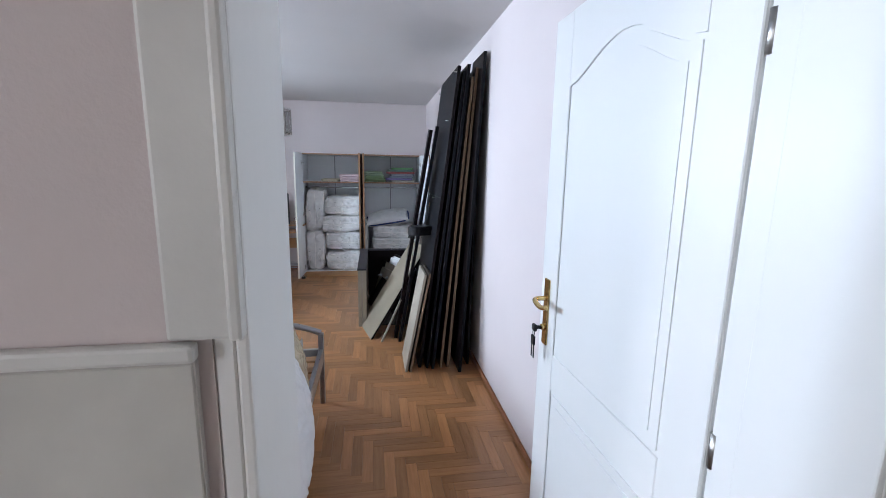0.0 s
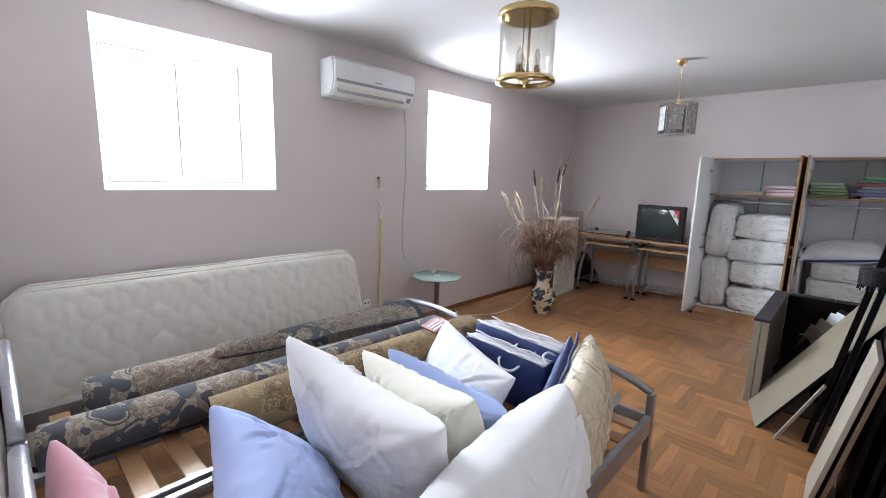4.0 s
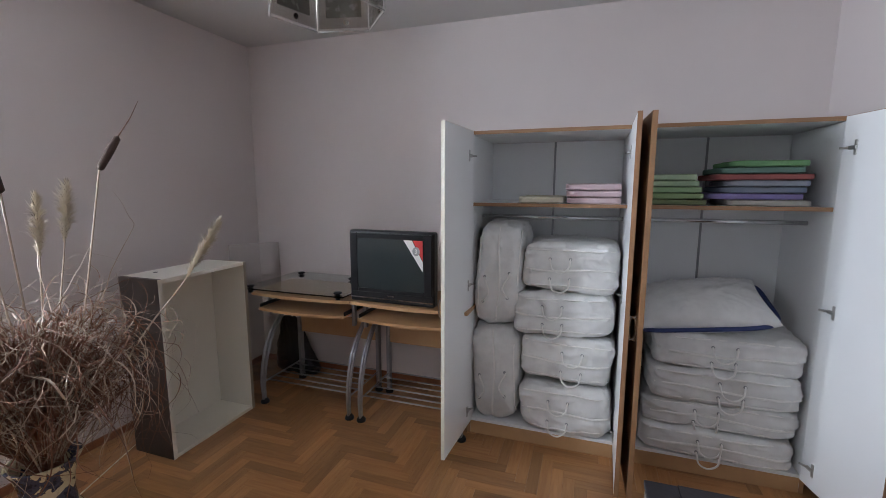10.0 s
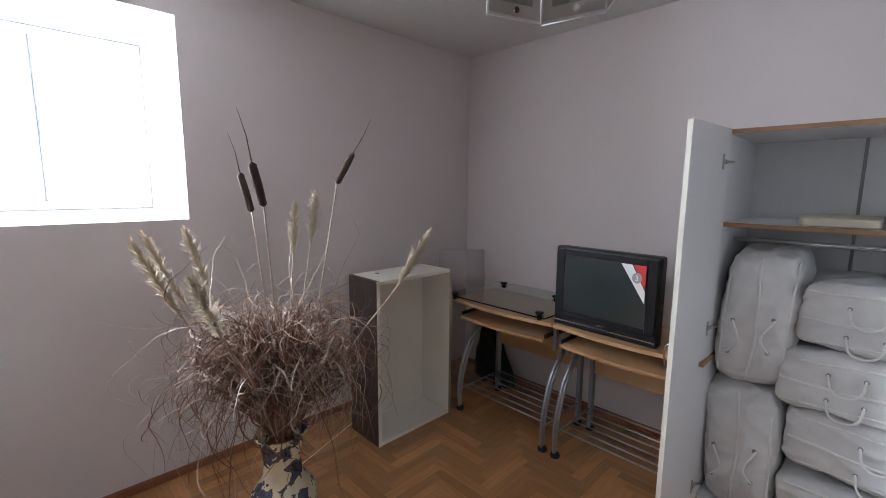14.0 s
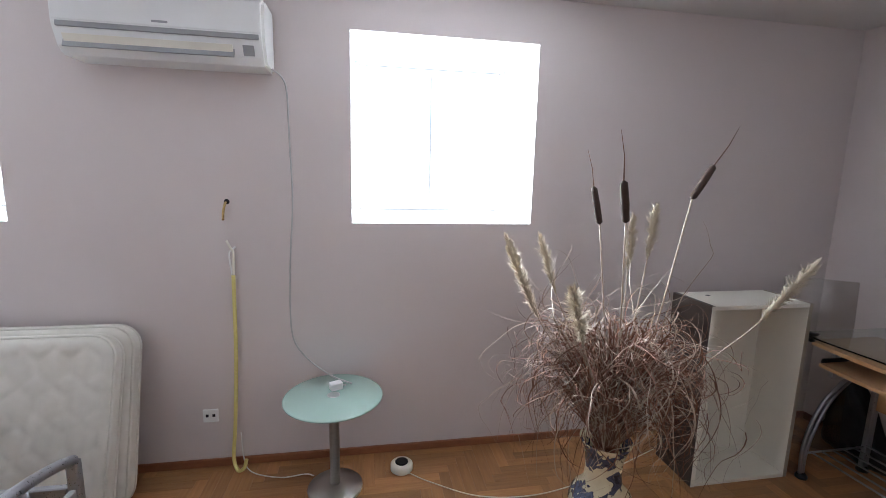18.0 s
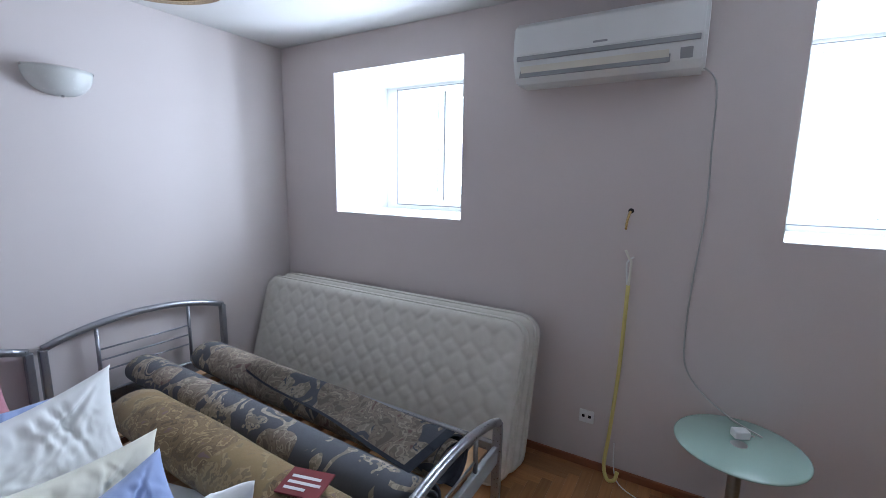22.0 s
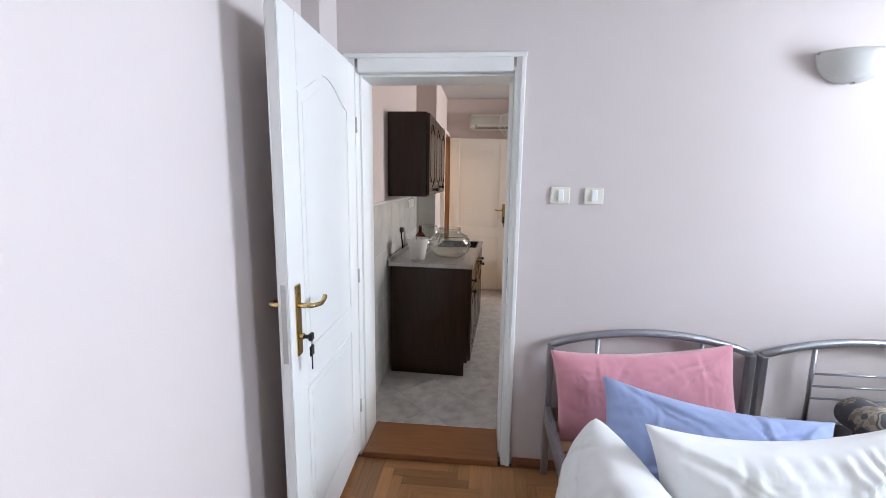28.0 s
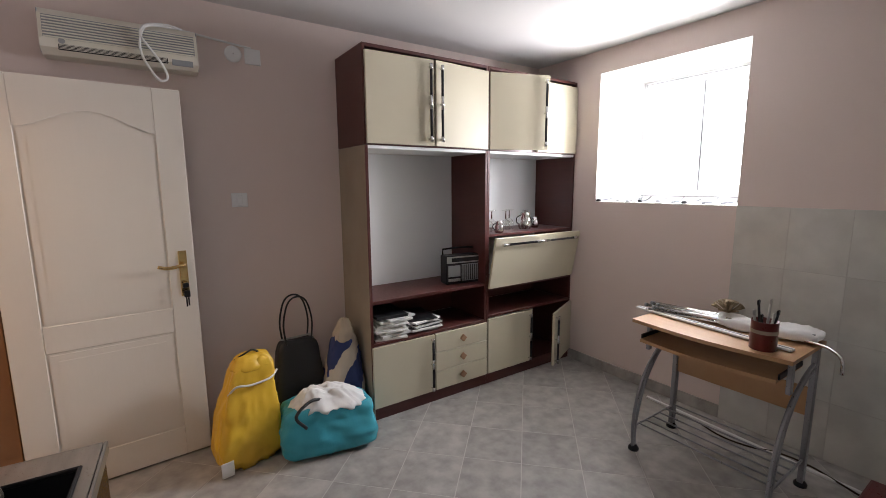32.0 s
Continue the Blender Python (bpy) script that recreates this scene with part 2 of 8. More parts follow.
def thin_glass(name, tint, rough=0.02, edge=0.6, power=4.0, face=0.045):
    """A thin pane: light passes straight, tinted, with a mirror-like gloss by Fresnel."""
    m = bpy.data.materials.new(name)
    m.use_nodes = True
    n, l = m.node_tree.nodes, m.node_tree.links
    n.remove(n["Principled BSDF"])
    tr, gl, fr, mx = n.new("ShaderNodeBsdfTransparent"), n.new("ShaderNodeBsdfGlossy"), n.new("ShaderNodeLayerWeight"), n.new("ShaderNodeMixShader")
    tr.inputs[0].default_value = (*tint, 1)
    gl.inputs["Roughness"].default_value = rough
    pw, ma = n.new("ShaderNodeMath"), n.new("ShaderNodeMath")
    pw.operation, pw.inputs[1].default_value = "POWER", power
    ma.operation, ma.inputs[1].default_value, ma.inputs[2].default_value = "MULTIPLY_ADD", edge, face
    l.new(fr.outputs["Facing"], pw.inputs[0])
    l.new(pw.outputs[0], ma.inputs[0])
    l.new(ma.outputs[0], mx.inputs[0])
    l.new(tr.outputs[0], mx.inputs[1])
    l.new(gl.outputs[0], mx.inputs[2])
    l.new(mx.outputs[0], n["Material Output"].inputs[0])
    return m


M["glass"] = thin_glass("clear_glass", (0.97, 0.98, 0.97))
M["bowl_glass"] = thin_glass("greenish_bowl_glass", (0.968, 0.980, 0.966), 0.015, 0.85, 2.7, 0.055)
# grey of the added strips that draw the windows' joint lines
M["joint_line"] = surface("grey_joint_line", (0.16, 0.16, 0.17), (0.12, 0.12, 0.13), 0.7, scale=20, grain=200, bump=0.1)
M["smoke"] = thin_glass("smoked_glass", (0.86, 0.85, 0.83))
M["frosted"] = surface("frosted_green_glass", (0.36, 0.49, 0.43), (0.33, 0.45, 0.40), 0.16, scale=2, grain=200, bump=0.01)


M["darkwood"].node_tree.nodes["Principled BSDF"].inputs["Specular IOR Level"].default_value = 0.35
M["black"].node_tree.nodes["Principled BSDF"].inputs["Specular IOR Level"].default_value = 0.2
for k in ("darkpanel", "darkpanel2"):
    M[k].node_tree.nodes["Principled BSDF"].inputs["Specular IOR Level"].default_value = 0.12


# ---- building helpers ----
def bm_new():
    return bmesh.new()


def link(name, bm, material, parent=None, label="", smooth=False):
    me = bpy.data.meshes.new(name)
    bm.normal_update()
    bm.to_mesh(me)
    bm.free()
    if smooth:
        me.polygons.foreach_set("use_smooth", [True] * len(me.polygons))
    for mm in material if isinstance(material, (list, tuple)) else [material]:
        me.materials.append(mm)
    ob = new(name, me)
    if parent is not None:
        ob.parent = parent
    if label:
        ob["label"] = label
    return ob


def part(name, bm, material, parent, label="", smooth=False):
    return link(name, bm, material, parent, label, smooth)


def thing(name, x, y, z, label, category, group="", turn=0, kind=""):
    ob = new(name)
    ob.empty_display_size = 0.05
    ob.matrix_world = pose(x, y, z, 0, 0, turn)
    return tagged(ob, label, category, group, kind)


def box(bm, x0, x1, y0, y1, z0, z1, r=0.0, seg=1, idx=0):
    """An upright box, its edges rounded by r."""
    geo = bmesh.ops.create_cube(bm, size=1, matrix=Matrix.Translation(((x0 + x1) / 2, (y0 + y1) / 2, (z0 + z1) / 2)) @ Matrix.Diagonal((abs(x1 - x0), abs(y1 - y0), abs(z1 - z0), 1)))
    faces = {f for v in geo["verts"] for f in v.link_faces}
    for f in faces:
        f.material_index = idx
    if r > 0:
        edges = list({e for v in geo["verts"] for e in v.link_edges})
        bmesh.ops.bevel(bm, geom=edges, offset=min(r, 0.45 * min(abs(x1 - x0), abs(y1 - y0), abs(z1 - z0))), segments=seg, profile=0.5, affect="EDGES")
    return bm


def boxed(x0, x1, y0, y1, z0, z1, r=0.0, seg=1):
    return box(bm_new(), x0, x1, y0, y1, z0, z1, r, seg)


def tube(bm, pts, r, seg=10, closed=False):
    """A round bar along points; r may be one radius or one for each point."""
    pts = [Vector(p) for p in pts]
    n = len(pts)
    radii = r if isinstance(r, (list, tuple)) else [r] * n
    ref, rings = None, []
    for i, p in enumerate(pts):
        a, b = pts[i - 1] if (i or closed) else p, pts[(i + 1) % n] if (i < n - 1 or closed) else p
        d = (b - a).normalized()
        if ref is None:
            ref = d.orthogonal().normalized()
        ref = (ref - d * ref.dot(d)).normalized()
        side = d.cross(ref)
        rings.append([bm.verts.new(p + (ref * math.cos(2 * math.pi * k / seg) + side * math.sin(2 * math.pi * k / seg)) * radii[i]) for k in range(seg)])
    for i in range(n if closed else n - 1):
        a, b = rings[i], rings[(i + 1) % n]
        for k in range(seg):
            f = bm.faces.new((a[k], a[(k + 1) % seg], b[(k + 1) % seg], b[k]))
            f.smooth = True
    if not closed:
        bm.faces.new(rings[0][::-1])
        bm.faces.new(rings[-1])
    return bm


def lathe(bm, profile, seg=32, at=(0, 0, 0), close=True):
    """A turned body from (radius, height) pairs round the z axis at a place."""
    rings = [[bm.verts.new((at[0] + r * math.cos(2 * math.pi * k / seg), at[1] + r * math.sin(2 * math.pi * k / seg), at[2] + z)) for k in range(seg)] for r, z in profile]
    for a, b in zip(rings, rings[1:]):
        for k in range(seg):
            f = bm.faces.new((a[k], a[(k + 1) % seg], b[(k + 1) % seg], b[k]))
            f.smooth = True
    if close:
        bm.faces.new(rings[0][::-1])
        bm.faces.new(rings[-1])
    return bm


def smooth_path(pts, n=6):
    """A Catmull-Rom line through points."""
    p = [Vector(q) for q in pts]
    p = [2 * p[0] - p[1]] + p + [2 * p[-1] - p[-2]]
    out = []
    for a, b, c, d in zip(p, p[1:], p[2:], p[3:]):
        for i in range(n):
            t = i / n
            out.append(0.5 * (2 * b + (c - a) * t + (2 * a - 5 * b + 4 * c - d) * t * t + (3 * b - a - 3 * c + d) * t * t * t))
    return out + [p[-2]]


def prism(bm, outline, y0, y1):
    """A board cut to an outline of (x, z) pairs, from y0 to y1."""
    a = [bm.verts.new((x, y0, z)) for x, z in outline]
    b = [bm.verts.new((x, y1, z)) for x, z in outline]
    bm.faces.new(a)
    bm.faces.new(b[::-1])
    k = len(a)
    for i in range(k):
        bm.faces.new((a[i], b[i], b[(i + 1) % k], a[(i + 1) % k]))
    bmesh.ops.recalc_face_normals(bm, faces=bm.faces)
    return bm


def turned(bm, m):
    bmesh.ops.transform(bm, matrix=m, verts=bm.verts)
    return bm


def joined(bm, other):
    me = bpy.data.meshes.new("tmp")
    other.to_mesh(me)
    other.free()
    bm.from_mesh(me)
    bpy.data.meshes.remove(me)
    return bm


def pin(ob):
    return tagged(ob, kind="structure")

# ---- walls, floors, ceilings ----
def wall(name, slabs, material, label):
    bm = bm_new()
    for s in slabs:
        box(bm, *s)
    return tagged(link(name, bm, material), label, "wall", kind="structure")


TOP = ZC + 0.12
OW, OK_ = XW - 0.74, KW - 0.74
wall("wall_west", [(OW, XW, YS, W1[0], 0, TOP), (OW, XW, W1[1], W2[0], 0, TOP), (OW, XW, W2[1], YN + 0.2, 0, TOP),
                   (OW, XW, *W1, 0, WZ0), (OW, XW, *W1, WZ1, TOP), (OW, XW, *W2, 0, WZ0), (OW, XW, *W2, WZ1, TOP)], M["wall"], "pale pink plastered wall with two deep windows")
wall("wall_north", [(XW, XE + 0.2, YN, YN + 0.2, 0, TOP)], M["wall"], "pale pink plastered end wall")
wall("wall_east", [(XE, XE + 0.2, KN + 0.001, YN, 0, TOP), (0.953, XE, YS + 0.001, 0.62, 0, TOP)], M["wall"], "pale pink plastered wall with a small pilaster")
wall("wall_south", [(OW, DX0 - 0.03, KN, YS, 0, TOP), (DX1 + 0.03, XE, KN, YS, 0, TOP), (DX0 - 0.03, DX1 + 0.03, KN, YS, DZ + 0.03, TOP)], M["wall"], "pale pink plastered partition with a doorway")
wall("wall_kitchen_west", [(OK_, KW, KS - 0.2, KWIN[0], 0, TOP), (OK_, KW, KWIN[1], KN, 0, TOP), (OK_, KW, *KWIN, 0, KZ0), (OK_, KW, *KWIN, KZ1, TOP)], M["kwall"], "pale pink plastered kitchen wall with a deep window")
wall("wall_kitchen_south", [(KW, KE + 1.2, KS - 0.2, KS, 0, TOP)], M["kwall"], "pale pink plastered kitchen wall")
KD0, KD1 = -3.05, -2.46
wall("wall_kitchen_east", [(KE, KE + 0.2, -1.95, KN, 0, TOP), (0.75, KE + 0.2, KD1 + 0.06, -1.95, 0, TOP), (0.75, KE + 0.2, KS, KD0 - 0.04, 0, TOP), (0.75, KE + 0.2, KD0 - 0.04, KD1 + 0.06, 2.02, TOP)], M["kwall"], "pale pink plastered kitchen wall with a pier and doorway")
wall("wall_hall", [(KE + 1.2, KE + 1.4, KS, -1.6, 0, TOP), (KE + 0.2, KE + 1.2, -1.6, -1.4, 0, TOP)], M["hall_glow"], "plain plastered wall of the hall behind")

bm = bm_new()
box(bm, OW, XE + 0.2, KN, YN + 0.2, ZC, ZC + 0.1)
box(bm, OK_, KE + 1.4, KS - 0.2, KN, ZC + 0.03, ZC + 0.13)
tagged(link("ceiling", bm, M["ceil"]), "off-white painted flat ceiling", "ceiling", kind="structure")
floor = tagged(link("floor", boxed(XW - 0.1, XE + 0.1, YS - 0.02, YN + 0.1, -0.12, -0.004), M["screed"]), "oak herringbone parquet floor, varnished", "floor", kind="structure")
floor_k = tagged(link("floor_kitchen", boxed(KW - 0.1, KE + 1.4, KS - 0.1, KN - 0.01, -0.12, KF - 0.001), M["grout"]), "grey marbled ceramic floor tiles", "floor", kind="structure")
tagged(link("ground", boxed(-60, 60, -60, 60, -0.6, -0.5), surface("yard_ground", (0.3, 0.29, 0.26))), "plain pale yard ground", "ground", kind="structure")

# window linings, frames and sashes
def window(name, x, y0, y1, z0, z1):
    w = tagged(link(name, boxed(x - 0.68, x - 0.665, y0, y0 + 0.012, z0, z1), M["plastic_white"]), "white framed two-sash window, bright daylight behind", "window", kind="structure")
    bm = bm_new()
    e = 0.004
    box(bm, x - 0.66, x - 0.002, y0, y0 + e, z0, z1)
    box(bm, x - 0.66, x - 0.002, y1 - e, y1, z0, z1)
    box(bm, x - 0.66, x - 0.002, y0 + e, y1 - e, z0, z0 + e)
    box(bm, x - 0.66, x - 0.002, y0 + e, y1 - e, z1 - e, z1)
    part("window_reveal", bm, M["reveal"], w)
    bm = bm_new()
    a0, a1, b0, b1 = frame_edges(y0, y1, z0, z1)
    t = 0.042
    fx0, fx1 = x - 0.612, x - 0.552
    box(bm, fx0, fx1, a0, a0 + t, b0, b1, 0.004)
    box(bm, fx0, fx1, a1 - t, a1, b0, b1, 0.004)
    box(bm, fx0 + 0.002, fx1 - 0.002, a0 + t, a1 - t, b0, b0 + t, 0.004)
    box(bm, fx0 + 0.002, fx1 - 0.002, a0 + t, a1 - t, b1 - t, b1, 0.004)
    part("window_frame", bm, M["plastic_white"], w)
    bm = bm_new()
    for c0, c1 in ((y0, a0), (a1, y1)):
        box(bm, fx0, fx0 + 0.04, c0, c1, z0, z1)
    box(bm, fx0, fx0 + 0.04, a0, a1, z0, b0)
    box(bm, fx0, fx0 + 0.04, a0, a1, b1, z1)
    part("frame_surround", bm, M["reveal"], w)
    mid = (a0 + a1) / 2
    pairs, lo, hi = sashes(y0, y1, z0, z1)
    for c0, c1 in pairs:
        bm = bm_new()
        q = STILE
        box(bm, fx0 + 0.015, fx1 + 0.008, c0, c0 + q, lo, hi, 0.006)
        box(bm, fx0 + 0.015, fx1 + 0.008, c1 - q, c1, lo, hi, 0.006)
        box(bm, fx0 + 0.017, fx1 + 0.006, c0 + q, c1 - q, lo, lo + q, 0.006)
        box(bm, fx0 + 0.017, fx1 + 0.006, c0 + q, c1 - q, hi - q, hi, 0.006)
        sash = part("sash", bm, M["plastic_white"], w)
        pane = part("pane", boxed(fx0 + 0.03, fx0 + 0.036, c0 + q - 0.005, c1 - q + 0.005, lo + q - 0.005, hi - q + 0.005), M["glass"], sash)
        pane.visible_shadow = False
    # added grey strips put in the thin shaded lines round frame and sashes
    for q in ((a0 - 0.003, a1 + 0.003, b0 - 0.006, b0 - 0.0005), (a0 - 0.003, a1 + 0.003, b1 + 0.0005, b1 + 0.003), (a0 - 0.003, a0 - 0.0005, b0, b1), (a1 + 0.0005, a1 + 0.003, b0, b1)):
        part("gasket", boxed(fx1 - 0.008, fx1 - 0.002, *q), M["joint_line"], w, "thin grey strip drawing the frame's shaded outline")
    part("meeting_strip", boxed(fx1 + 0.002, fx1 + 0.006, mid - 0.002, mid + 0.002, lo, hi), M["joint_line"], w, "thin grey strip drawing the shaded joint between the sashes")
    bm = bm_new()
    for z in (b0 + 0.12, b1 - 0.12):
        tube(bm, [(fx1 + 0.006, a1 - t + 0.004, z - 0.03), (fx1 + 0.006, a1 - t + 0.004, z + 0.03)], 0.007, 8)
    part("hinge", bm, M["satin"], w)
    bm = bm_new()
    box(bm, fx1 + 0.008, fx1 + 0.02, mid - 0.03, mid - 0.015, (b0 + b1) / 2 - 0.035, (b0 + b1) / 2 + 0.035, 0.004)
    box(bm, fx1 + 0.02, fx1 + 0.035, mid - 0.03, mid - 0.016, (b0 + b1) / 2 - 0.1, (b0 + b1) / 2 + 0.01, 0.005)
    part("handle", bm, M["plastic_white"], w)
    return w


window("window_1", XW, *W1, WZ0, WZ1)
window("window_2", XW, *W2, WZ0, WZ1)
window("window_3", KW, *KWIN, KZ0, KZ1)


# ---- doors ----
def panel_door(name, m, width, height, material, label):
    """A pressed-panel leaf: hinge line on z, the leaf along +x, its thickness along +y."""
    d = new(name)
    d.matrix_world = m
    tagged(d, label, "door", kind="structure")
    part("leaf", boxed(0, width, 0.006, 0.034, 0, height, 0.002), material, d)
    # raised border and panels on both faces
    for side in (0, 1):
        y0, y1 = (0.0, 0.0065) if side == 0 else (0.0335, 0.040)
        bm = bm_new()
        st = 0.12
        box(bm, 0, st, y0, y1, 0, height, 0.003)
        box(bm, width - st, width, y0, y1, 0, height, 0.003)
        box(bm, st, width - st, y0, y1, 0, 0.16, 0.003)
        zl = height * 0.36
        box(bm, st, width - st, y0, y1, zl, zl + 0.13, 0.003)
        n = 16
        zt = height - 0.22
        top = [(st + (width - 2 * st) * i / n, zt + 0.085 * (0.5 - 0.5 * math.cos(2 * math.pi * i / n)) ** 0.8) for i in range(n + 1)]
        prism(bm, [(st, height), (st, zt)] + top[1:-1] + [(width - st, zt), (width - st, height)], y0, y1)
        part("frame_face", bm, material, d)
        for pz0, pz1, arched in ((0.16, zl, False), (zl + 0.13, zt, True)):
            bm = bm_new()
            for inset, h in ((0.011, 0.0036), (0.042, 0.0056)):
                x0, x1 = st + inset, width - st - inset
                out = [(x0, pz0 + inset), (x1, pz0 + inset), (x1, pz1 - inset)]
                if arched:
                    out += [(x1 - (x1 - x0) * i / n, pz1 - inset + 0.085 * (0.5 - 0.5 * math.cos(2 * math.pi * i / n)) ** 0.8) for i in range(1, n)]
                out.append((x0, pz1 - inset))
                if side == 0:
                    prism(bm, out, 0.0064 - h, 0.0064)
                else:
                    prism(bm, out, 0.0336, 0.0336 + h)
            part("panel", bm, material, d)
    return d


def lever_set(d, width, keys_side, z=1.03):
    """Brass plates and levers on both faces, lock case in the edge, keys on one face."""
    x = width - 0.055
    for y, s in ((0.0, -1), (0.040, 1)):
        plate = part("handle_plate", boxed(x - 0.019, x + 0.019, min(y, y + s * 0.007), max(y, y + s * 0.007), z - 0.15, z + 0.09, 0.004, 2), M["brass"], d, "brass lock plate")
        bm = bm_new()
        tube(bm, smooth_path([(x, y + s * 0.005, z + 0.02), (x, y + s * 0.04, z + 0.02), (x - 0.02, y + s * 0.055, z + 0.018), (x - 0.07, y + s * 0.057, z + 0.012), (x - 0.115, y + s * 0.053, z + 0.022)], 5),
             0.0085, 8)
        part("lever", bm, M["brass"], plate, smooth=True)
        bm = bm_new()
        lathe(bm, [(0.011, 0), (0.011, 0.018), (0.009, 0.02)], 12)
        turned(bm, Matrix.Translation((x, y, z - 0.085)) @ Matrix.Rotation(radians(90 * s * -1), 4, "X"))
        part("lock_cylinder", bm, M["brass"], plate)
    part("lock_case", boxed(width - 0.0005, width + 0.002, 0.012, 0.028, z - 0.16, z + 0.10), M["satin"], d)
    y, s = (0.0, -1) if keys_side == 0 else (0.040, 1)
    bm = bm_new()
    box(bm, x - 0.003, x + 0.003, min(y + s * 0.018, y + s * 0.04), max(y + s * 0.018, y + s * 0.04), z - 0.092, z - 0.08)
    box(bm, x - 0.014, x + 0.014, min(y + s * 0.036, y + s * 0.05), max(y + s * 0.036, y + s * 0.05), z - 0.099, z - 0.073, 0.006, 2)
    part("key", bm, M["black"], d, "black-headed key in the lock")
    bm = bm_new()
    tube(bm, [(x + 0.008 * math.cos(a), y + s * 0.045, z - 0.105 + 0.012 * math.sin(a)) for a in [2 * math.pi * i / 12 for i in range(12)]], 0.0012, 6, closed=True)
    box(bm, x - 0.012, x + 0.016, y + s * 0.045 - 0.004, y + s * 0.045 + 0.004, z - 0.15, z - 0.115, 0.008, 2)
    box(bm, x - 0.006, x + 0.001, y + s * 0.043 - 0.001, y + s * 0.043 + 0.001, z - 0.20, z - 0.145)
    box(bm, x + 0.003, x + 0.010, y + s * 0.047 - 0.001, y + s * 0.047 + 0.001, z - 0.195, z - 0.145)
    part("key_ring", bm, M["black"], d, "small bunch of keys hanging from the lock")


# the leaf stands open into the room along the east wall
LEAF = 0.79
door_1 = panel_door("door_1", pose(0.868, 0.425, 0.045, 0, 0, 91.2) @ pose(0, -0.04, 0), LEAF, 1.93, M["white"], "white panelled interior door standing open")
lever_set(door_1, LEAF, 1, 0.99)
bm = bm_new()
for z in (0.25, 0.95, 1.68):
    tube(bm, [(0.872, 0.408, z), (0.872, 0.408, z + 0.07)], 0.009, 10)
tagged(link("door_hinge", bm, M["satin"]), "steel hinges on the door frame", "hinge", kind="structure")

RB = 0.012          # depth of the rebate that takes the leaf
RY = YS - 0.052     # where the rebate begins
frame_1 = tagged(link("door_frame_1", boxed(DX1 + RB, DX1 + 0.03, KN + 0.001, YS + 0.012, 0, DZ + 0.03, 0.002), M["white"]), "white painted door frame with moulded casing", "door frame", kind="structure")
part("jamb", boxed(DX0 - 0.03, DX0 - RB, KN + 0.001, YS + 0.012, 0, DZ + 0.03, 0.002), M["white"], frame_1)
part("head_lining", boxed(DX0 - RB, DX1 + RB, KN + 0.001, YS + 0.010, DZ + RB, DZ + 0.03, 0.002), M["white"], frame_1)
part("jamb_stop", boxed(DX0 - RB, DX0, KN + 0.001, RY, 0, DZ, 0.003, 2), M["white"], frame_1)
part("jamb_stop", boxed(DX1, DX1 + RB, KN + 0.001, RY, 0, DZ, 0.003, 2), M["white"], frame_1)
part("head_stop", boxed(DX0 - RB, DX1 + RB, KN + 0.001, RY - 0.001, DZ, DZ + RB, 0.003, 2), M["white"], frame_1)
part("rubber_seal", boxed(DX0 - RB, DX0 - RB + 0.005, RY, RY + 0.007, 0.036, DZ - 0.01, 0.002), M["jamb_grey"], frame_1, "grey rubber door seal")
for face, s in ((YS, 1), (KN, -1)):
    cas = M["white"] if s == 1 else M["jamb_grey"]
    for nm, x0, x1 in (("casing", DX0 - (0.058 if s > 0 else 0.062), DX0 - (0.017 if s > 0 else 0.0)), ("casing", DX1 + (0.017 if s > 0 else 0.004), DX1 + 0.068)):
        if x1 > 0.94 and s < 0:
            continue
        bm = bm_new()
        lo, hi = sorted((face + s * 0.0005, face + s * (0.014 if s > 0 else 0.010)))
        zb = 0.0 if s > 0 else 1.349
        box(bm, x0, x1, lo, hi, zb, DZ + 0.07, 0.004, 2)
        lo, hi = sorted((face + s * 0.008, face + s * (0.021 if s > 0 else 0.016)))
        o0, o1 = (x0, x0 + 0.022) if x0 < 0.5 else (x1 - 0.022, x1)
        if s < 0:
            o0, o1 = x1 - 0.012, x1
        box(bm, o0, o1, lo, hi, zb, DZ + 0.07, 0.004, 2)
        part(nm, bm, cas, frame_1)
    bm = bm_new()
    lo, hi = sorted((face + s * 0.0005, face + s * 0.0135))
    xr = DX1 + 0.068 if s > 0 else 0.945
    box(bm, DX0 - 0.064, xr, lo, hi, DZ + 0.072, DZ + 0.09, 0.004)
    box(bm, DX0 - 0.003, DX1 + 0.003, lo, hi, DZ + 0.006, DZ + 0.0715, 0.004)
    lo, hi = sorted((face + s * 0.010, face + s * 0.0205))
    box(bm, DX0 - 0.064, xr, lo, hi, DZ + 0.066, DZ + 0.089, 0.004)
    part("head_casing", bm, cas, frame_1)
bm = bm_new()
box(bm, DX0 - RB - 0.001, DX0 - RB + 0.0015, YS - 0.030, YS - 0.006, 0.945, 1.140, 0.0005)
plate = part("strike_plate", bm, M["satin"], frame_1)
for z0, z1 in ((0.985, 1.015), (1.068, 1.094)):
    part("latch_hole", boxed(DX0 - RB + 0.001, DX0 - RB + 0.0022, YS - 0.025, YS - 0.011, z0, z1), M["black"], plate)
tagged(link("threshold", boxed(DX0 + 0.001, DX1 - 0.001, KN - 0.01, YS + 0.03, 0, 0.034, 0.004, 2), M["sill_wood"]), "varnished reddish wooden door threshold", "threshold", kind="structure")

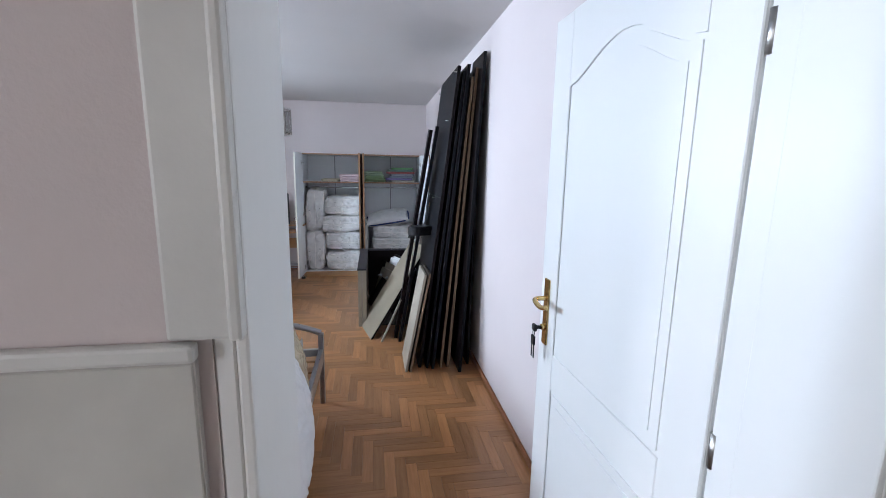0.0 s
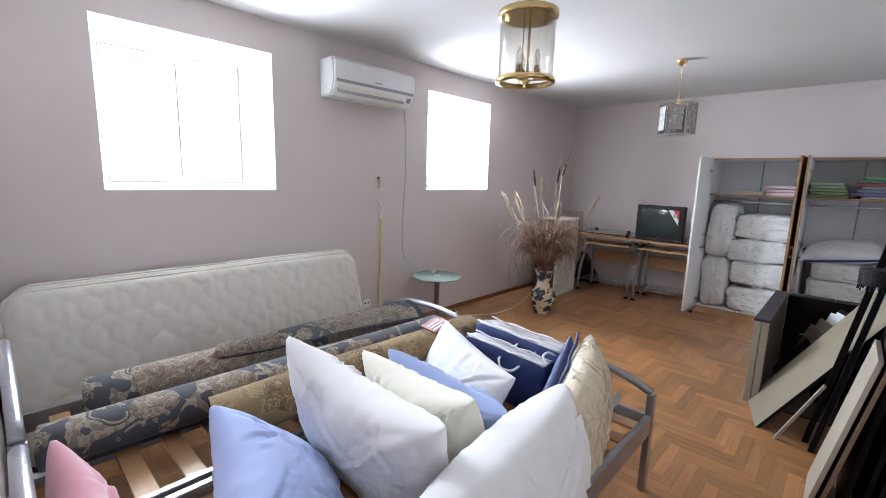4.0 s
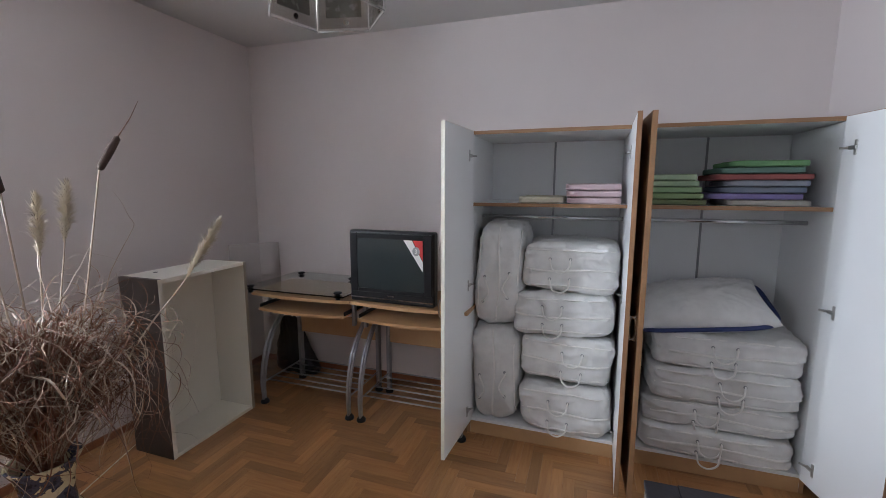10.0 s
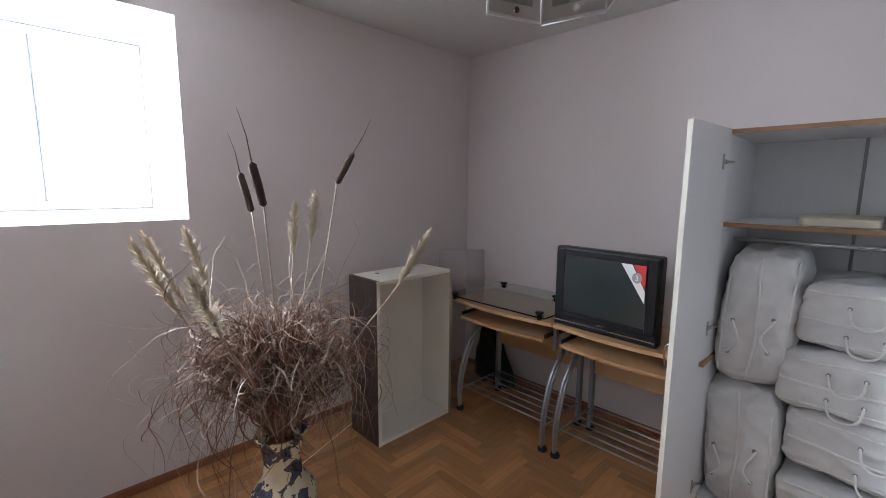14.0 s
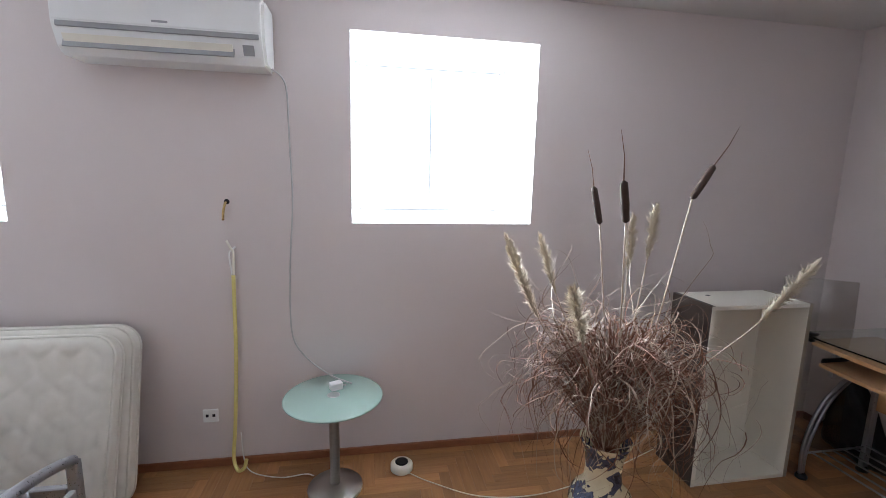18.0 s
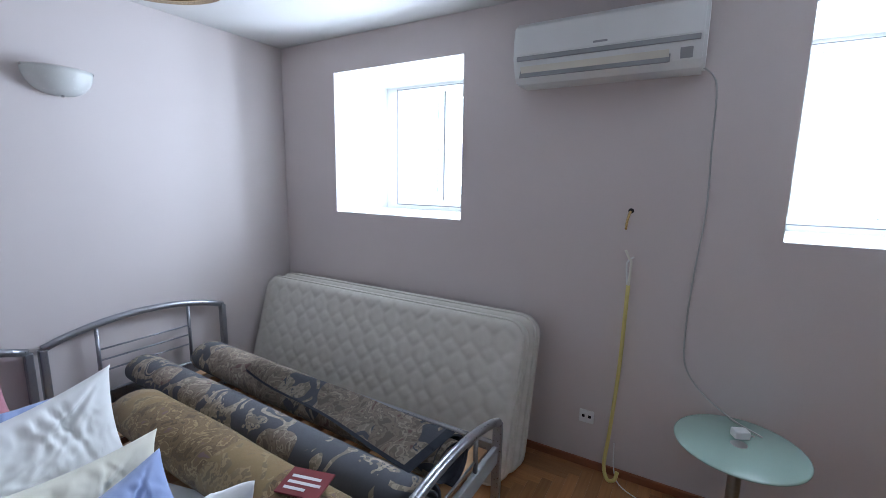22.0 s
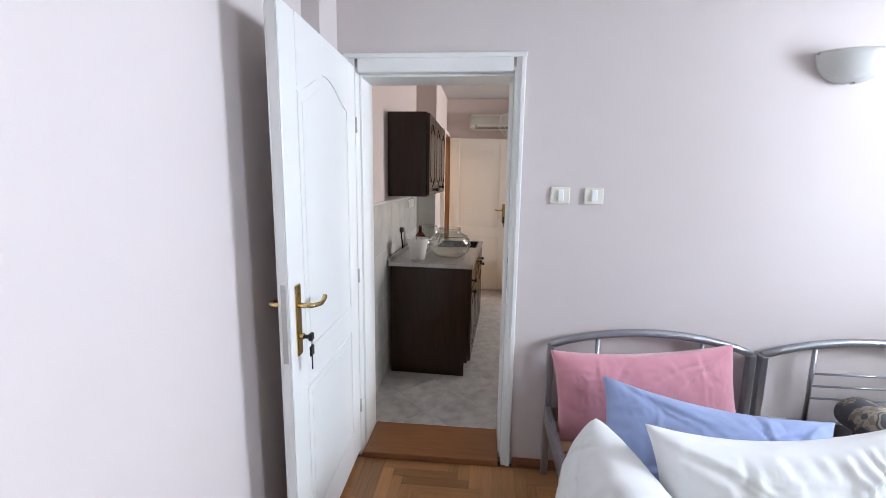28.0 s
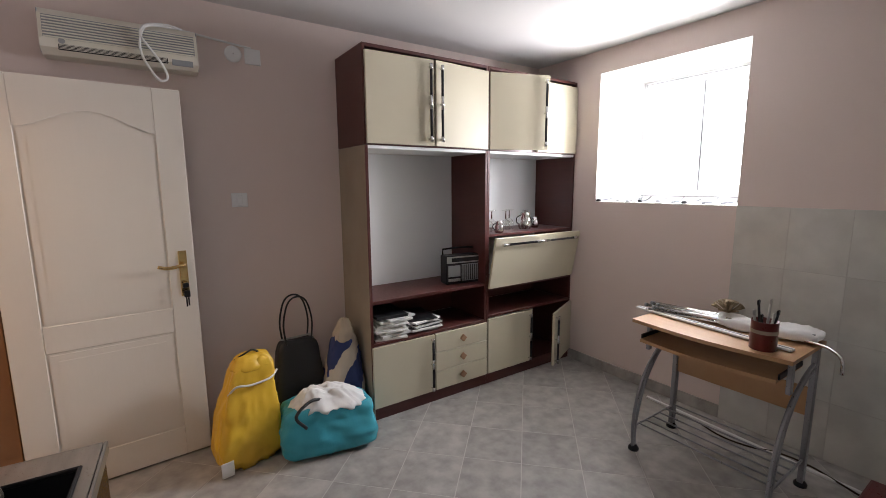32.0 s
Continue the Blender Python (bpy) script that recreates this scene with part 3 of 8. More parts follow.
# kitchen side door, open against the south wall
door_2 = panel_door("door_2", pose(0.690, -3.025, 0.04, 0, 0, 183.5), 0.745, 1.925, M["cream"], "cream-white panelled interior door standing open")
lever_set(door_2, 0.745, 0)
frame_2 = tagged(link("door_frame_2", boxed(0.70, 0.93, KD0 - 0.04, KD0, KF, 2.02, 0.002), M["edge_brown"]), "brown-edged wooden door frame of the hall doorway", "door frame", kind="structure")
part("jamb", boxed(0.70, 0.93, KD1, KD1 + 0.06, KF, 2.02, 0.002), M["cream"], frame_2)
part("head_lining", boxed(0.702, 0.93, KD0, KD1, 1.98, 2.02, 0.002), M["cream"], frame_2)

# skirting boards
bm = bm_new()
for a in ((XW, XW + 0.014, YS + 0.02, YN), (XW + 0.014, XE - 0.014, YN - 0.014, YN), (XE - 0.014, XE, 0.62, YN - 0.014), (XW + 0.014, DX0 - 0.07, YS, YS + 0.014)):
    box(bm, *a, 0, 0.045, 0.005, 2)
tagged(link("baseboard", bm, M["redwood"]), "low reddish wooden skirting along the parquet room", "skirting", kind="structure")
bm = bm_new()
box(bm, KW, KW + 0.012, -2.78, -1.6, KF, KF + 0.08, 0.002)
tagged(link("baseboard_kitchen", bm, M["ftile"]), "grey tile skirting in the kitchen", "skirting", kind="structure")

# ---- cloth and carpet materials ----
def motif(name, ground, leaf, line, scale=9.0, rough=0.9, size=0.5, wave=6.0, bump=0.25, sheen=0.0):
    """Scrolling leaves and flowers: blots from distorted cells over a ground colour, with a thin line colour."""
    m = surface(name, ground, [c * 0.72 for c in ground], rough, scale=25, grain=420, bump=bump, sheen=sheen)
    n, l = m.node_tree.nodes, m.node_tree.links
    b = n["Principled BSDF"]
    old = b.inputs["Base Color"].links[0].from_socket
    tc = n.new("ShaderNodeTexCoord")
    no = n.new("ShaderNodeTexNoise")
    no.inputs["Scale"].default_value, no.inputs["Detail"].default_value = wave, 2
    l.new(tc.outputs["Object"], no.inputs[0])
    mixv = n.new("ShaderNodeMixRGB")
    mixv.blend_type, mixv.inputs[0].default_value = "ADD", 0.16
    l.new(tc.outputs["Object"], mixv.inputs[1])
    l.new(no.outputs["Color"], mixv.inputs[2])
    vor = n.new("ShaderNodeTexVoronoi")
    vor.feature = "SMOOTH_F1"
    vor.inputs["Scale"].default_value, vor.inputs["Smoothness"].default_value = scale, 0.25
    l.new(mixv.outputs[0], vor.inputs[0])
    no2 = n.new("ShaderNodeTexNoise")
    no2.inputs["Scale"].default_value, no2.inputs["Detail"].default_value = scale * 3.4, 3.0
    l.new(mixv.outputs[0], no2.inputs[0])
    add = n.new("ShaderNodeMath")
    add.operation = "ADD"
    l.new(vor.outputs["Distance"], add.inputs[0])
    l.new(no2.outputs[0], add.inputs[1])
    ramp = n.new("ShaderNodeValToRGB")
    ramp.color_ramp.interpolation = "CONSTANT"
    e = ramp.color_ramp.elements
    e[0].position, e[0].color = 0.0, (1, 1, 1, 1)
    e[1].position, e[1].color = size + 0.28, (0, 0, 0, 1)
    l.new(add.outputs[0], ramp.inputs[0])
    band = n.new("ShaderNodeValToRGB")
    band.color_ramp.interpolation = "CONSTANT"
    f = band.color_ramp.elements
    f[0].position, f[0].color = 0.0, (0, 0, 0, 1)
    f[1].position, f[1].color = size + 0.28, (1, 1, 1, 1)
    g = f.new(size + 0.32)
    g.color = (0, 0, 0, 1)
    l.new(add.outputs[0], band.inputs[0])
    m1, m2 = n.new("ShaderNodeMixRGB"), n.new("ShaderNodeMixRGB")
    m2.inputs[2].default_value = (*line, 1)
    tones = n.new("ShaderNodeValToRGB")
    tones.color_ramp.interpolation = "CONSTANT"
    h = tones.color_ramp.elements
    h[0].position, h[0].color = 0.0, (*[c * 0.5 for c in leaf], 1)
    h[1].position, h[1].color = size + 0.02, (*leaf, 1)
    for pos, k in ((size + 0.10, 0.78), (size + 0.15, 1.15), (size + 0.24, 0.9)):
        e2 = h.new(pos)
        e2.color = (*[min(1, c * k) for c in leaf], 1)
    l.new(add.outputs[0], tones.inputs[0])
    l.new(tones.outputs[0], m1.inputs[2])
    l.new(ramp.outputs[0], m1.inputs[0])
    l.new(old, m1.inputs[1])
    l.new(band.outputs[0], m2.inputs[0])
    l.new(m1.outputs[0], m2.inputs[1])
    l.new(m2.outputs[0], b.inputs["Base Color"])
    return m


def creased(m, scale, strength, dist=0.020):
    """Adds soft creases: ridged noise as a second relief."""
    n, l = m.node_tree.nodes, m.node_tree.links
    old = n["Principled BSDF"].inputs["Normal"].links[0].from_node
    tc, warp, mp = n.new("ShaderNodeTexCoord"), n.new("ShaderNodeTexNoise"), n.new("ShaderNodeMixRGB")
    warp.inputs["Scale"].default_value = scale * 0.6
    mp.blend_type, mp.inputs[0].default_value = "ADD", 0.22
    ridge = n.new("ShaderNodeTexNoise")
    ridge.noise_type = "RIDGED_MULTIFRACTAL"
    ridge.inputs["Scale"].default_value, ridge.inputs["Detail"].default_value = scale, 3.0
    l.new(tc.outputs["Object"], warp.inputs[0])
    l.new(tc.outputs["Object"], mp.inputs[1])
    l.new(warp.outputs["Color"], mp.inputs[2])
    l.new(mp.outputs[0], ridge.inputs[0])
    bp = n.new("ShaderNodeBump")
    bp.inputs["Strength"].default_value, bp.inputs["Distance"].default_value = strength, dist
    l.new(ridge.outputs[0], bp.inputs["Height"])
    l.new(bp.outputs[0], old.inputs["Normal"])
    return m


def scrolls(name, slate, field, cream, share):
    """A woven carpet: slate zones with cream scrolls and flowers, and a taupe field of small close motifs."""
    m = surface(name, slate, [c * 0.8 for c in slate], 0.95, scale=30, grain=420, bump=0.4, sheen=0.1)
    n, l = m.node_tree.nodes, m.node_tree.links
    b = n["Principled BSDF"]
    ground = b.inputs["Base Color"].links[0].from_socket
    tc = n.new("ShaderNodeTexCoord")

    def noise_node(scale, detail, src):
        k = n.new("ShaderNodeTexNoise")
        k.inputs["Scale"].default_value, k.inputs["Detail"].default_value = scale, detail
        l.new(src, k.inputs[0])
        return k

    def steps(src, stops):
        r = n.new("ShaderNodeValToRGB")
        r.color_ramp.interpolation = "CONSTANT"
        e = r.color_ramp.elements
        e[0].position, e[0].color = 0.0, (*stops[0][1], 1)
        e[1].position, e[1].color = stops[1][0], (*stops[1][1], 1)
        for pos, col in stops[2:]:
            e.new(pos).color = (*col, 1)
        l.new(src, r.inputs[0])
        return r.outputs[0]

    def mixed(fac, a, c):
        k = n.new("ShaderNodeMixRGB")
        l.new(fac, k.inputs[0])
        l.new(a, k.inputs[1])
        l.new(c, k.inputs[2])
        return k.outputs[0]

    off, on = (0, 0, 0), (1, 1, 1)
    warp = n.new("ShaderNodeMixRGB")
    warp.blend_type, warp.inputs[0].default_value = "ADD", 0.12
    l.new(tc.outputs["Object"], warp.inputs[1])
    l.new(noise_node(7.0, 1.0, tc.outputs["Object"]).outputs["Color"], warp.inputs[2])
    # thin scrolls along the level lines of a smooth noise, and flowers with lobed petals
    broken = steps(noise_node(9.0, 1.0, tc.outputs["Object"]).outputs[0], [(0, off), (0.47, on)])
    line = steps(noise_node(5.5, 0.0, warp.outputs[0]).outputs[0], [(0, off), (0.455, on), (0.520, off), (0.60, on), (0.68, off), (0.70, on), (0.72, off)])
    vor = n.new("ShaderNodeTexVoronoi")
    vor.inputs["Scale"].default_value = 5.5
    l.new(warp.outputs[0], vor.inputs[0])
    lobes = n.new("ShaderNodeMath")
    lobes.operation = "MULTIPLY_ADD"
    lobes.inputs[1].default_value = 0.75
    l.new(noise_node(26.0, 1.0, warp.outputs[0]).outputs[0], lobes.inputs[0])
    l.new(vor.outputs["Distance"], lobes.inputs[2])
    flower = steps(lobes.outputs[0], [(0, on), (0.55, off), (0.575, on), (0.68, off)])
    tone = steps(noise_node(34.0, 2.0, tc.outputs["Object"]).outputs[0], [(0, [c * 0.6 for c in cream]), (0.47, cream), (0.6, [c * 0.75 for c in cream])])
    scroll = n.new("ShaderNodeMixRGB")
    scroll.blend_type, scroll.inputs[0].default_value = "MULTIPLY", 1.0
    l.new(line, scroll.inputs[1])
    l.new(broken, scroll.inputs[2])
    drawn = mixed(flower, mixed(scroll.outputs[0], ground, tone), tone)
    close = steps(noise_node(19.0, 3.0, warp.outputs[0]).outputs[0], [(0, [c * 0.62 for c in field]), (0.40, field), (0.48, [c * 0.78 for c in field]), (0.53, cream), (0.57, field), (0.65, (0.16, 0.095, 0.082))])
    zone = steps(noise_node(2.3, 1.0, tc.outputs["Object"]).outputs[0], [(0, off), (share, on)])
    l.new(mixed(zone, drawn, close), b.inputs["Base Color"])
    return m


M["carpet_blue"] = scrolls("grey_blue_floral_carpet", (0.080, 0.084, 0.098), (0.235, 0.185, 0.142), (0.36, 0.305, 0.235), 0.565)
M["carpet_beige"] = scrolls("beige_floral_carpet", (0.088, 0.092, 0.105), (0.245, 0.195, 0.150), (0.37, 0.312, 0.24), 0.455)
M["carpet_gold"] = scrolls("mustard_floral_carpet", (0.225, 0.150, 0.062), (0.165, 0.103, 0.043), (0.28, 0.198, 0.095), 0.50)
M["carpet_back"] = surface("dark_carpet_edge", (0.045, 0.05, 0.065), (0.03, 0.033, 0.045), 0.95, scale=40, grain=400, bump=0.4)
M["porcelain"] = motif("cream_vase_with_blue_flowers", (0.62, 0.55, 0.38), (0.060, 0.066, 0.105), (0.030, 0.032, 0.055), 11.0, rough=0.25, size=0.66, bump=0.05)
M["linen_white"] = surface("white_cotton", (0.80, 0.80, 0.79), (0.75, 0.75, 0.75), 0.9, scale=9, grain=500, bump=0.12, sheen=0.2)
M["linen_ivory"] = surface("ivory_cotton", (0.74, 0.71, 0.60), (0.68, 0.65, 0.54), 0.9, scale=9, grain=500, bump=0.12, sheen=0.2)
M["linen_blue"] = surface("pale_blue_cotton", (0.33, 0.41, 0.66), (0.27, 0.35, 0.60), 0.9, scale=9, grain=500, bump=0.12, sheen=0.2)
M["linen_pink"] = surface("dusty_pink_velvet", (0.60, 0.27, 0.32), (0.52, 0.21, 0.26), 0.95, scale=7, grain=400, bump=0.15, sheen=0.5)
M["white_film"] = surface("white_pillow_under_clear_film", (0.64, 0.64, 0.66), (0.54, 0.54, 0.57), 0.16, scale=11, grain=60, bump=0.25, coat=0.6)
M["navy"] = surface("navy_quilted_cloth", (0.022, 0.040, 0.150), (0.015, 0.027, 0.105), 0.6, scale=12, grain=300, bump=0.1)
M["film"] = surface("cream_duvet_in_clear_wrap", (0.66, 0.58, 0.42), (0.58, 0.50, 0.35), 0.22, scale=11, grain=60, bump=0.25, coat=0.5)
M["bag_white"] = surface("white_nonwoven_cloth", (0.80, 0.80, 0.785), (0.68, 0.68, 0.665), 0.85, scale=14, amount=0.8, grain=300, bump=0.2)
M["rope"] = surface("white_cord", (0.90, 0.89, 0.86), (0.82, 0.81, 0.78), 0.7, scale=60, grain=400, bump=0.3)
M["quilt"] = surface("cream_quilted_ticking", (0.68, 0.655, 0.595), (0.62, 0.595, 0.53), 0.85, scale=18, amount=0.7, grain=350, bump=0.2)
M["straw"] = surface("dry_grass", (0.170, 0.072, 0.036), (0.070, 0.028, 0.015), 0.7, scale=14, grain=90, bump=0.1, vary=0.2)
M["straw_red"] = surface("red_brown_dry_leaf", (0.150, 0.048, 0.022), (0.070, 0.023, 0.012), 0.65, scale=14, grain=90, bump=0.1)
# pale stems, and leaves whose colour holds the glints on the grass
M["straw_pale"] = surface("pale_stems_and_glints", (0.42, 0.33, 0.255), (0.19, 0.125, 0.085), 0.40, scale=14, grain=90, bump=0.1)
M["plume"] = surface("pampas_plume", (0.56, 0.48, 0.36), (0.30, 0.23, 0.155), 0.95, scale=30, grain=200, bump=0.3)
M["cattail"] = surface("dark_brown_cattail", (0.055, 0.030, 0.022), (0.035, 0.02, 0.015), 0.9, scale=60, grain=300, bump=0.4)


# ---- soft shapes ----
def wrinkle(p, amp, seed):
    q = p * 9 + Vector((seed * 3.1, seed * 1.7, seed * 5.3))
    a = noise.noise(q)
    b = 1 - abs(noise.noise(q * 1.9 + Vector((3, 7, 1))))
    c = 1 - abs(noise.noise(Vector((q.x * 0.8, q.y * 3.6, q.z)) + Vector((9, 2, 4))))
    return amp * (0.9 * a + 1.1 * (b - 0.7) + 0.9 * (c - 0.7))


def cushion(w, h, thick, seed, bend=0.0, n=84, amp=0.010, point=0.07, sag=0.0, folds=9):
    """A stuffed pillow in the x-z plane (x wide, z high): pointed corners, puckered seams and long pulled folds."""
    rg = random.Random(seed * 7 + 3)
    lines = []
    for k in range(folds):
        if k % 3 == 0:
            cu, cv = rg.choice((-1, 1)), rg.choice((-1, 1))
            a = Vector((cu * w / 2 * 0.93, cv * h / 2 * 0.93))
            to = Vector((-cu * rg.uniform(0.0, 0.25) * w, -cv * rg.uniform(0.0, 0.35) * h))
        else:
            a = Vector((rg.uniform(-0.42, 0.42) * w, rg.choice((-1, 1)) * 0.47 * h))
            to = Vector((a.x + rg.uniform(-0.22, 0.22) * w, a.y * rg.uniform(-0.3, 0.35)))
        ln = (to - a).length
        lines.append((a, (to - a) / ln, ln, rg.uniform(0.006, 0.016), rg.uniform(0.5, 1.2), rg.choice((1, -1)), rg.uniform(0, 9)))
    bm = bm_new()
    grid = {}
    for s in (1, -1):
        for i in range(n + 1):
            for j in range(n + 1):
                edge = i in (0, n) or j in (0, n)
                if edge and s == -1:
                    grid[s, i, j] = grid[1, i, j]
                    continue
                u, v = 2 * i / n - 1, 2 * j / n - 1
                u, v = math.copysign(abs(u) ** 0.8, u), math.copysign(abs(v) ** 0.8, v)
                full = max(0.0, (1 - u * u) * (1 - v * v))
                y = s * full ** 0.37 * thick / 2
                x, z = w / 2 * u * (1 - point * (1 - v * v)), h / 2 * v * (1 - point * (1 - u * u))
                z -= sag * (1 - u * u) * (v + 1) / 2 * h
                if edge:
                    y += 0.5 * amp * math.sin(9 * u + 7 * v + seed)
                else:
                    q = Vector((x * 6, z * 6, seed * 1.3 + s))
                    d = 0.8 * noise.noise(q) + 0.40 * (noise.noise(Vector((x * 17, z * 11, seed + s * 3)))) + 0.28 * (1 - 2 * abs(noise.noise(Vector((x * 34, z * 24, seed + s * 5)))))
                    ev, eu = (1 - abs(v)), (1 - abs(u))
                    d += 0.42 * math.exp(-abs(ev - 0.10) * 9) * math.sin(x * 58 + 9.0 * noise.noise(q * 0.7)) + 0.36 * math.exp(-abs(eu - 0.08) * 9) * math.sin(z * 66 + 9.0 * noise.noise(q * 0.6))
                    px = x + 0.035 * noise.noise(q * 0.9 + Vector((5, 1, 0)))
                    pz = z + 0.035 * noise.noise(q * 0.9 + Vector((1, 8, 0)))
                    for a, way, ln, wd, dep, sgn, ph in lines:
                        rx, rz = px - a.x, pz - a.y
                        al = rx * way.x + rz * way.y
                        if al < -0.03 or al > ln:
                            continue
                        ac = rx * way.y - rz * way.x
                        if abs(ac) > 3 * wd:
                            continue
                        f = max(0.0, 1 - al / ln) * s * sgn
                        d += 0.95 * dep * f * math.exp(-(ac / wd) ** 2) - 0.55 * dep * f * math.exp(-((ac - 1.4 * wd) / wd) ** 2)
                    y += s * amp * d * min(1.0, full * 2.6)
                y += bend * (u * u - 0.4)
                grid[s, i, j] = bm.verts.new((x, y, z))
    for s in (1, -1):
        for i in range(n):
            for j in range(n):
                q = [grid[s, i, j], grid[s, i + 1, j], grid[s, i + 1, j + 1], grid[s, i, j + 1]]
                f = bm.faces.new(q if s == -1 else q[::-1])
                f.smooth = True
    bmesh.ops.recalc_face_normals(bm, faces=bm.faces)
    return bm


def hung_from(a, b, lean):
    """A frame whose x axis runs from corner a to corner b and whose z axis points against the lean; its origin lies midway."""
    a, b = Vector(a), Vector(b)
    x = (b - a).normalized()
    z = -Vector(lean)
    z = (z - x * z.dot(x)).normalized()
    y = z.cross(x)
    m = Matrix((x, y, z)).transposed().to_4x4()
    m.translation = (a + b) / 2
    return m, (b - a).length


def pillow(a, b, h, thick, lean, seed, material, label, amp=0.010, point=0.10, bend=0.0, sag=0.0, folds=9):
    """A pillow by the two corners of its top edge and the way in which its sides run down."""
    m, w = hung_from(a, b, lean)
    ob = link("pillow", cushion(w, h, thick, seed, bend, amp=amp, point=point, sag=sag, folds=folds), material, smooth=True)
    ob.matrix_world = m @ Matrix.Translation((0, 0, -h / 2))
    return tagged(ob, label, "pillow", "pillows heaped on the bed")


def soft_box(x, y, z, seed, p=5.0, n=18, amp=0.008):
    """A stuffed box of that size, centred, with wrinkled skin."""
    bm = bm_new()
    bmesh.ops.create_cube(bm, size=2)
    bmesh.ops.subdivide_edges(bm, edges=bm.edges, cuts=n, use_grid_fill=True)
    for v in bm.verts:
        c = v.co
        k = (abs(c.x) ** p + abs(c.y) ** p + abs(c.z) ** p) ** (1 / p)
        d = c / k
        co = Vector((d.x * x / 2, d.y * y / 2, d.z * z / 2))
        co += d.normalized() * wrinkle(co, amp, seed)
        v.co = co
    for f in bm.faces:
        f.smooth = True
    return bm


# ---- wardrobes ----
def cabinet_handle(x, y, z, into):
    bm = bm_new()
    tube(bm, smooth_path([(x, y, z - 0.05), (x + into * 0.022, y, z - 0.042), (x + into * 0.028, y, z), (x + into * 0.022, y, z + 0.042), (x, y, z + 0.05)], 4), 0.0045, 8)
    return bm


def wardrobe(x0, label, angles):
    w, d, h = 0.80, 0.50, 1.69
    y0 = 5.845
    t = thing("wardrobe", x0, y0, 0, label, "wardrobe", "wardrobes along the end wall")
    part("side_panel", boxed(0, 0.018, 0.002, d, 0.0, h - 0.019, 0.001), M["panel_white"], t)
    part("side_panel", boxed(w - 0.018, w, 0.002, d, 0.0, h - 0.019, 0.001), M["panel_white"], t)
    for xx in (0.0, w - 0.018):
        part("edging", boxed(xx, xx + 0.018, 0, 0.002, 0.0, h - 0.019), M["edge_brown"], t)
    part("top_board", boxed(0, w, 0.002, d, h - 0.018, h, 0.001), M["panel_white"], t)
    part("edging", boxed(0, w, 0, 0.002, h - 0.018, h), M["edge_brown"], t)
    part("floor_board", boxed(0.0185, w - 0.0185, 0.006, d - 0.006, 0.07, 0.088), M["panel_white"], t)
    part("plinth", boxed(0.0185, w - 0.0185, 0.002, 0.018, 0.0, 0.072), M["beech"], t, "beech-effect plinth")
    bm = bm_new()
    box(bm, 0.0185, w / 2 - 0.004, d - 0.006, d - 0.002, 0.088, h - 0.02)
    box(bm, w / 2 + 0.004, w - 0.0185, d - 0.006, d - 0.002, 0.088, h - 0.02)
    part("back_board", bm, M["backboard"], t)
    part("back_strip", boxed(w / 2 - 0.006, w / 2 + 0.006, d - 0.012, d - 0.0065, 0.088, h - 0.02, 0.002), M["plastic_grey"], t, "grey joint strip")
    sh = part("shelf", boxed(0.0185, w - 0.0185, 0.012, d - 0.012, 1.300, 1.318), M["panel_white"], t)
    part("edging", boxed(0.0185, w - 0.0185, 0.010, 0.012, 1.300, 1.318), M["edge_brown"], sh)
    bm = bm_new()
    tube(bm, [(0.0185, d * 0.45, 1.235), (w - 0.0185, d * 0.45, 1.235)], 0.011, 10)
    part("clothes_rail", bm, M["chrome"], t)
    for side, ang in enumerate(angles):
        hinge_x = 0.0205 if side == 0 else w - 0.0205
        s = 1 if side == 0 else -1
        door = part("door", boxed(*sorted((0.0, s * 0.395)), -0.017, -0.001, 0.072, h - 0.002, 0.0), M["panel_white"], t, "white-lined door standing open")
        door.matrix_parent_inverse = Matrix()
        door.matrix_basis = pose(hinge_x, -0.002, 0, 0, 0, -s * ang)
        part("outer_face", boxed(*sorted((s * 0.0005, s * 0.3945)), -0.0195, -0.0172, 0.073, h - 0.003), M["edge_brown"], door, "brown beech outer face")
        bm = bm_new()
        box(bm, *sorted((s * 0.3952, s * 0.3975)), -0.0185, -0.0005, 0.072, h - 0.002)
        box(bm, *sorted((0, s * 0.3952)), -0.0185, -0.0005, h - 0.0018, h - 0.0002)
        part("edging", bm, M["plastic_cream"] if x0 < -0.5 and side == 0 else M["edge_brown"], door)
        part("handle", turned(cabinet_handle(0, 0, 0, 1), Matrix.Translation((s * 0.355, -0.0195, 0.82)) @ Matrix.Rotation(radians(-90), 4, "Z")), M["chrome"], door, smooth=True)
        for z in (0.16, 0.88, 1.56):
            bm = bm_new()
            box(bm, *sorted((s * 0.035, s * 0.075)), -0.001, 0.007, z - 0.008, z + 0.008, 0.002)
            box(bm, *sorted((s * 0.06, s * 0.075)), -0.001, 0.003, z - 0.03, z + 0.03, 0.002)
            tube(bm, [(s * 0.035, 0.004, z), (s * 0.012, 0.02, z)], 0.005, 6)
            part("hinge", bm, M["satin"], door)
    return t


wardrobe(-0.702, "tall beech and white wardrobe, doors open, stuffed with white bags", (94, 88))
wardrobe(0.102, "tall beech and white wardrobe, doors open, half full of bedding", (88, 102))


for k, sc, st in (("linen_white", 8, 0.42), ("linen_ivory", 8, 0.45), ("linen_blue", 8, 0.42), ("linen_pink", 5, 0.28), ("bag_white", 6, 1.0), ("film", 14, 1.0), ("white_film", 9, 0.9), ("navy", 7, 0.55)):
    creased(M[k], sc, st, 0.034 if k == "bag_white" else 0.020)
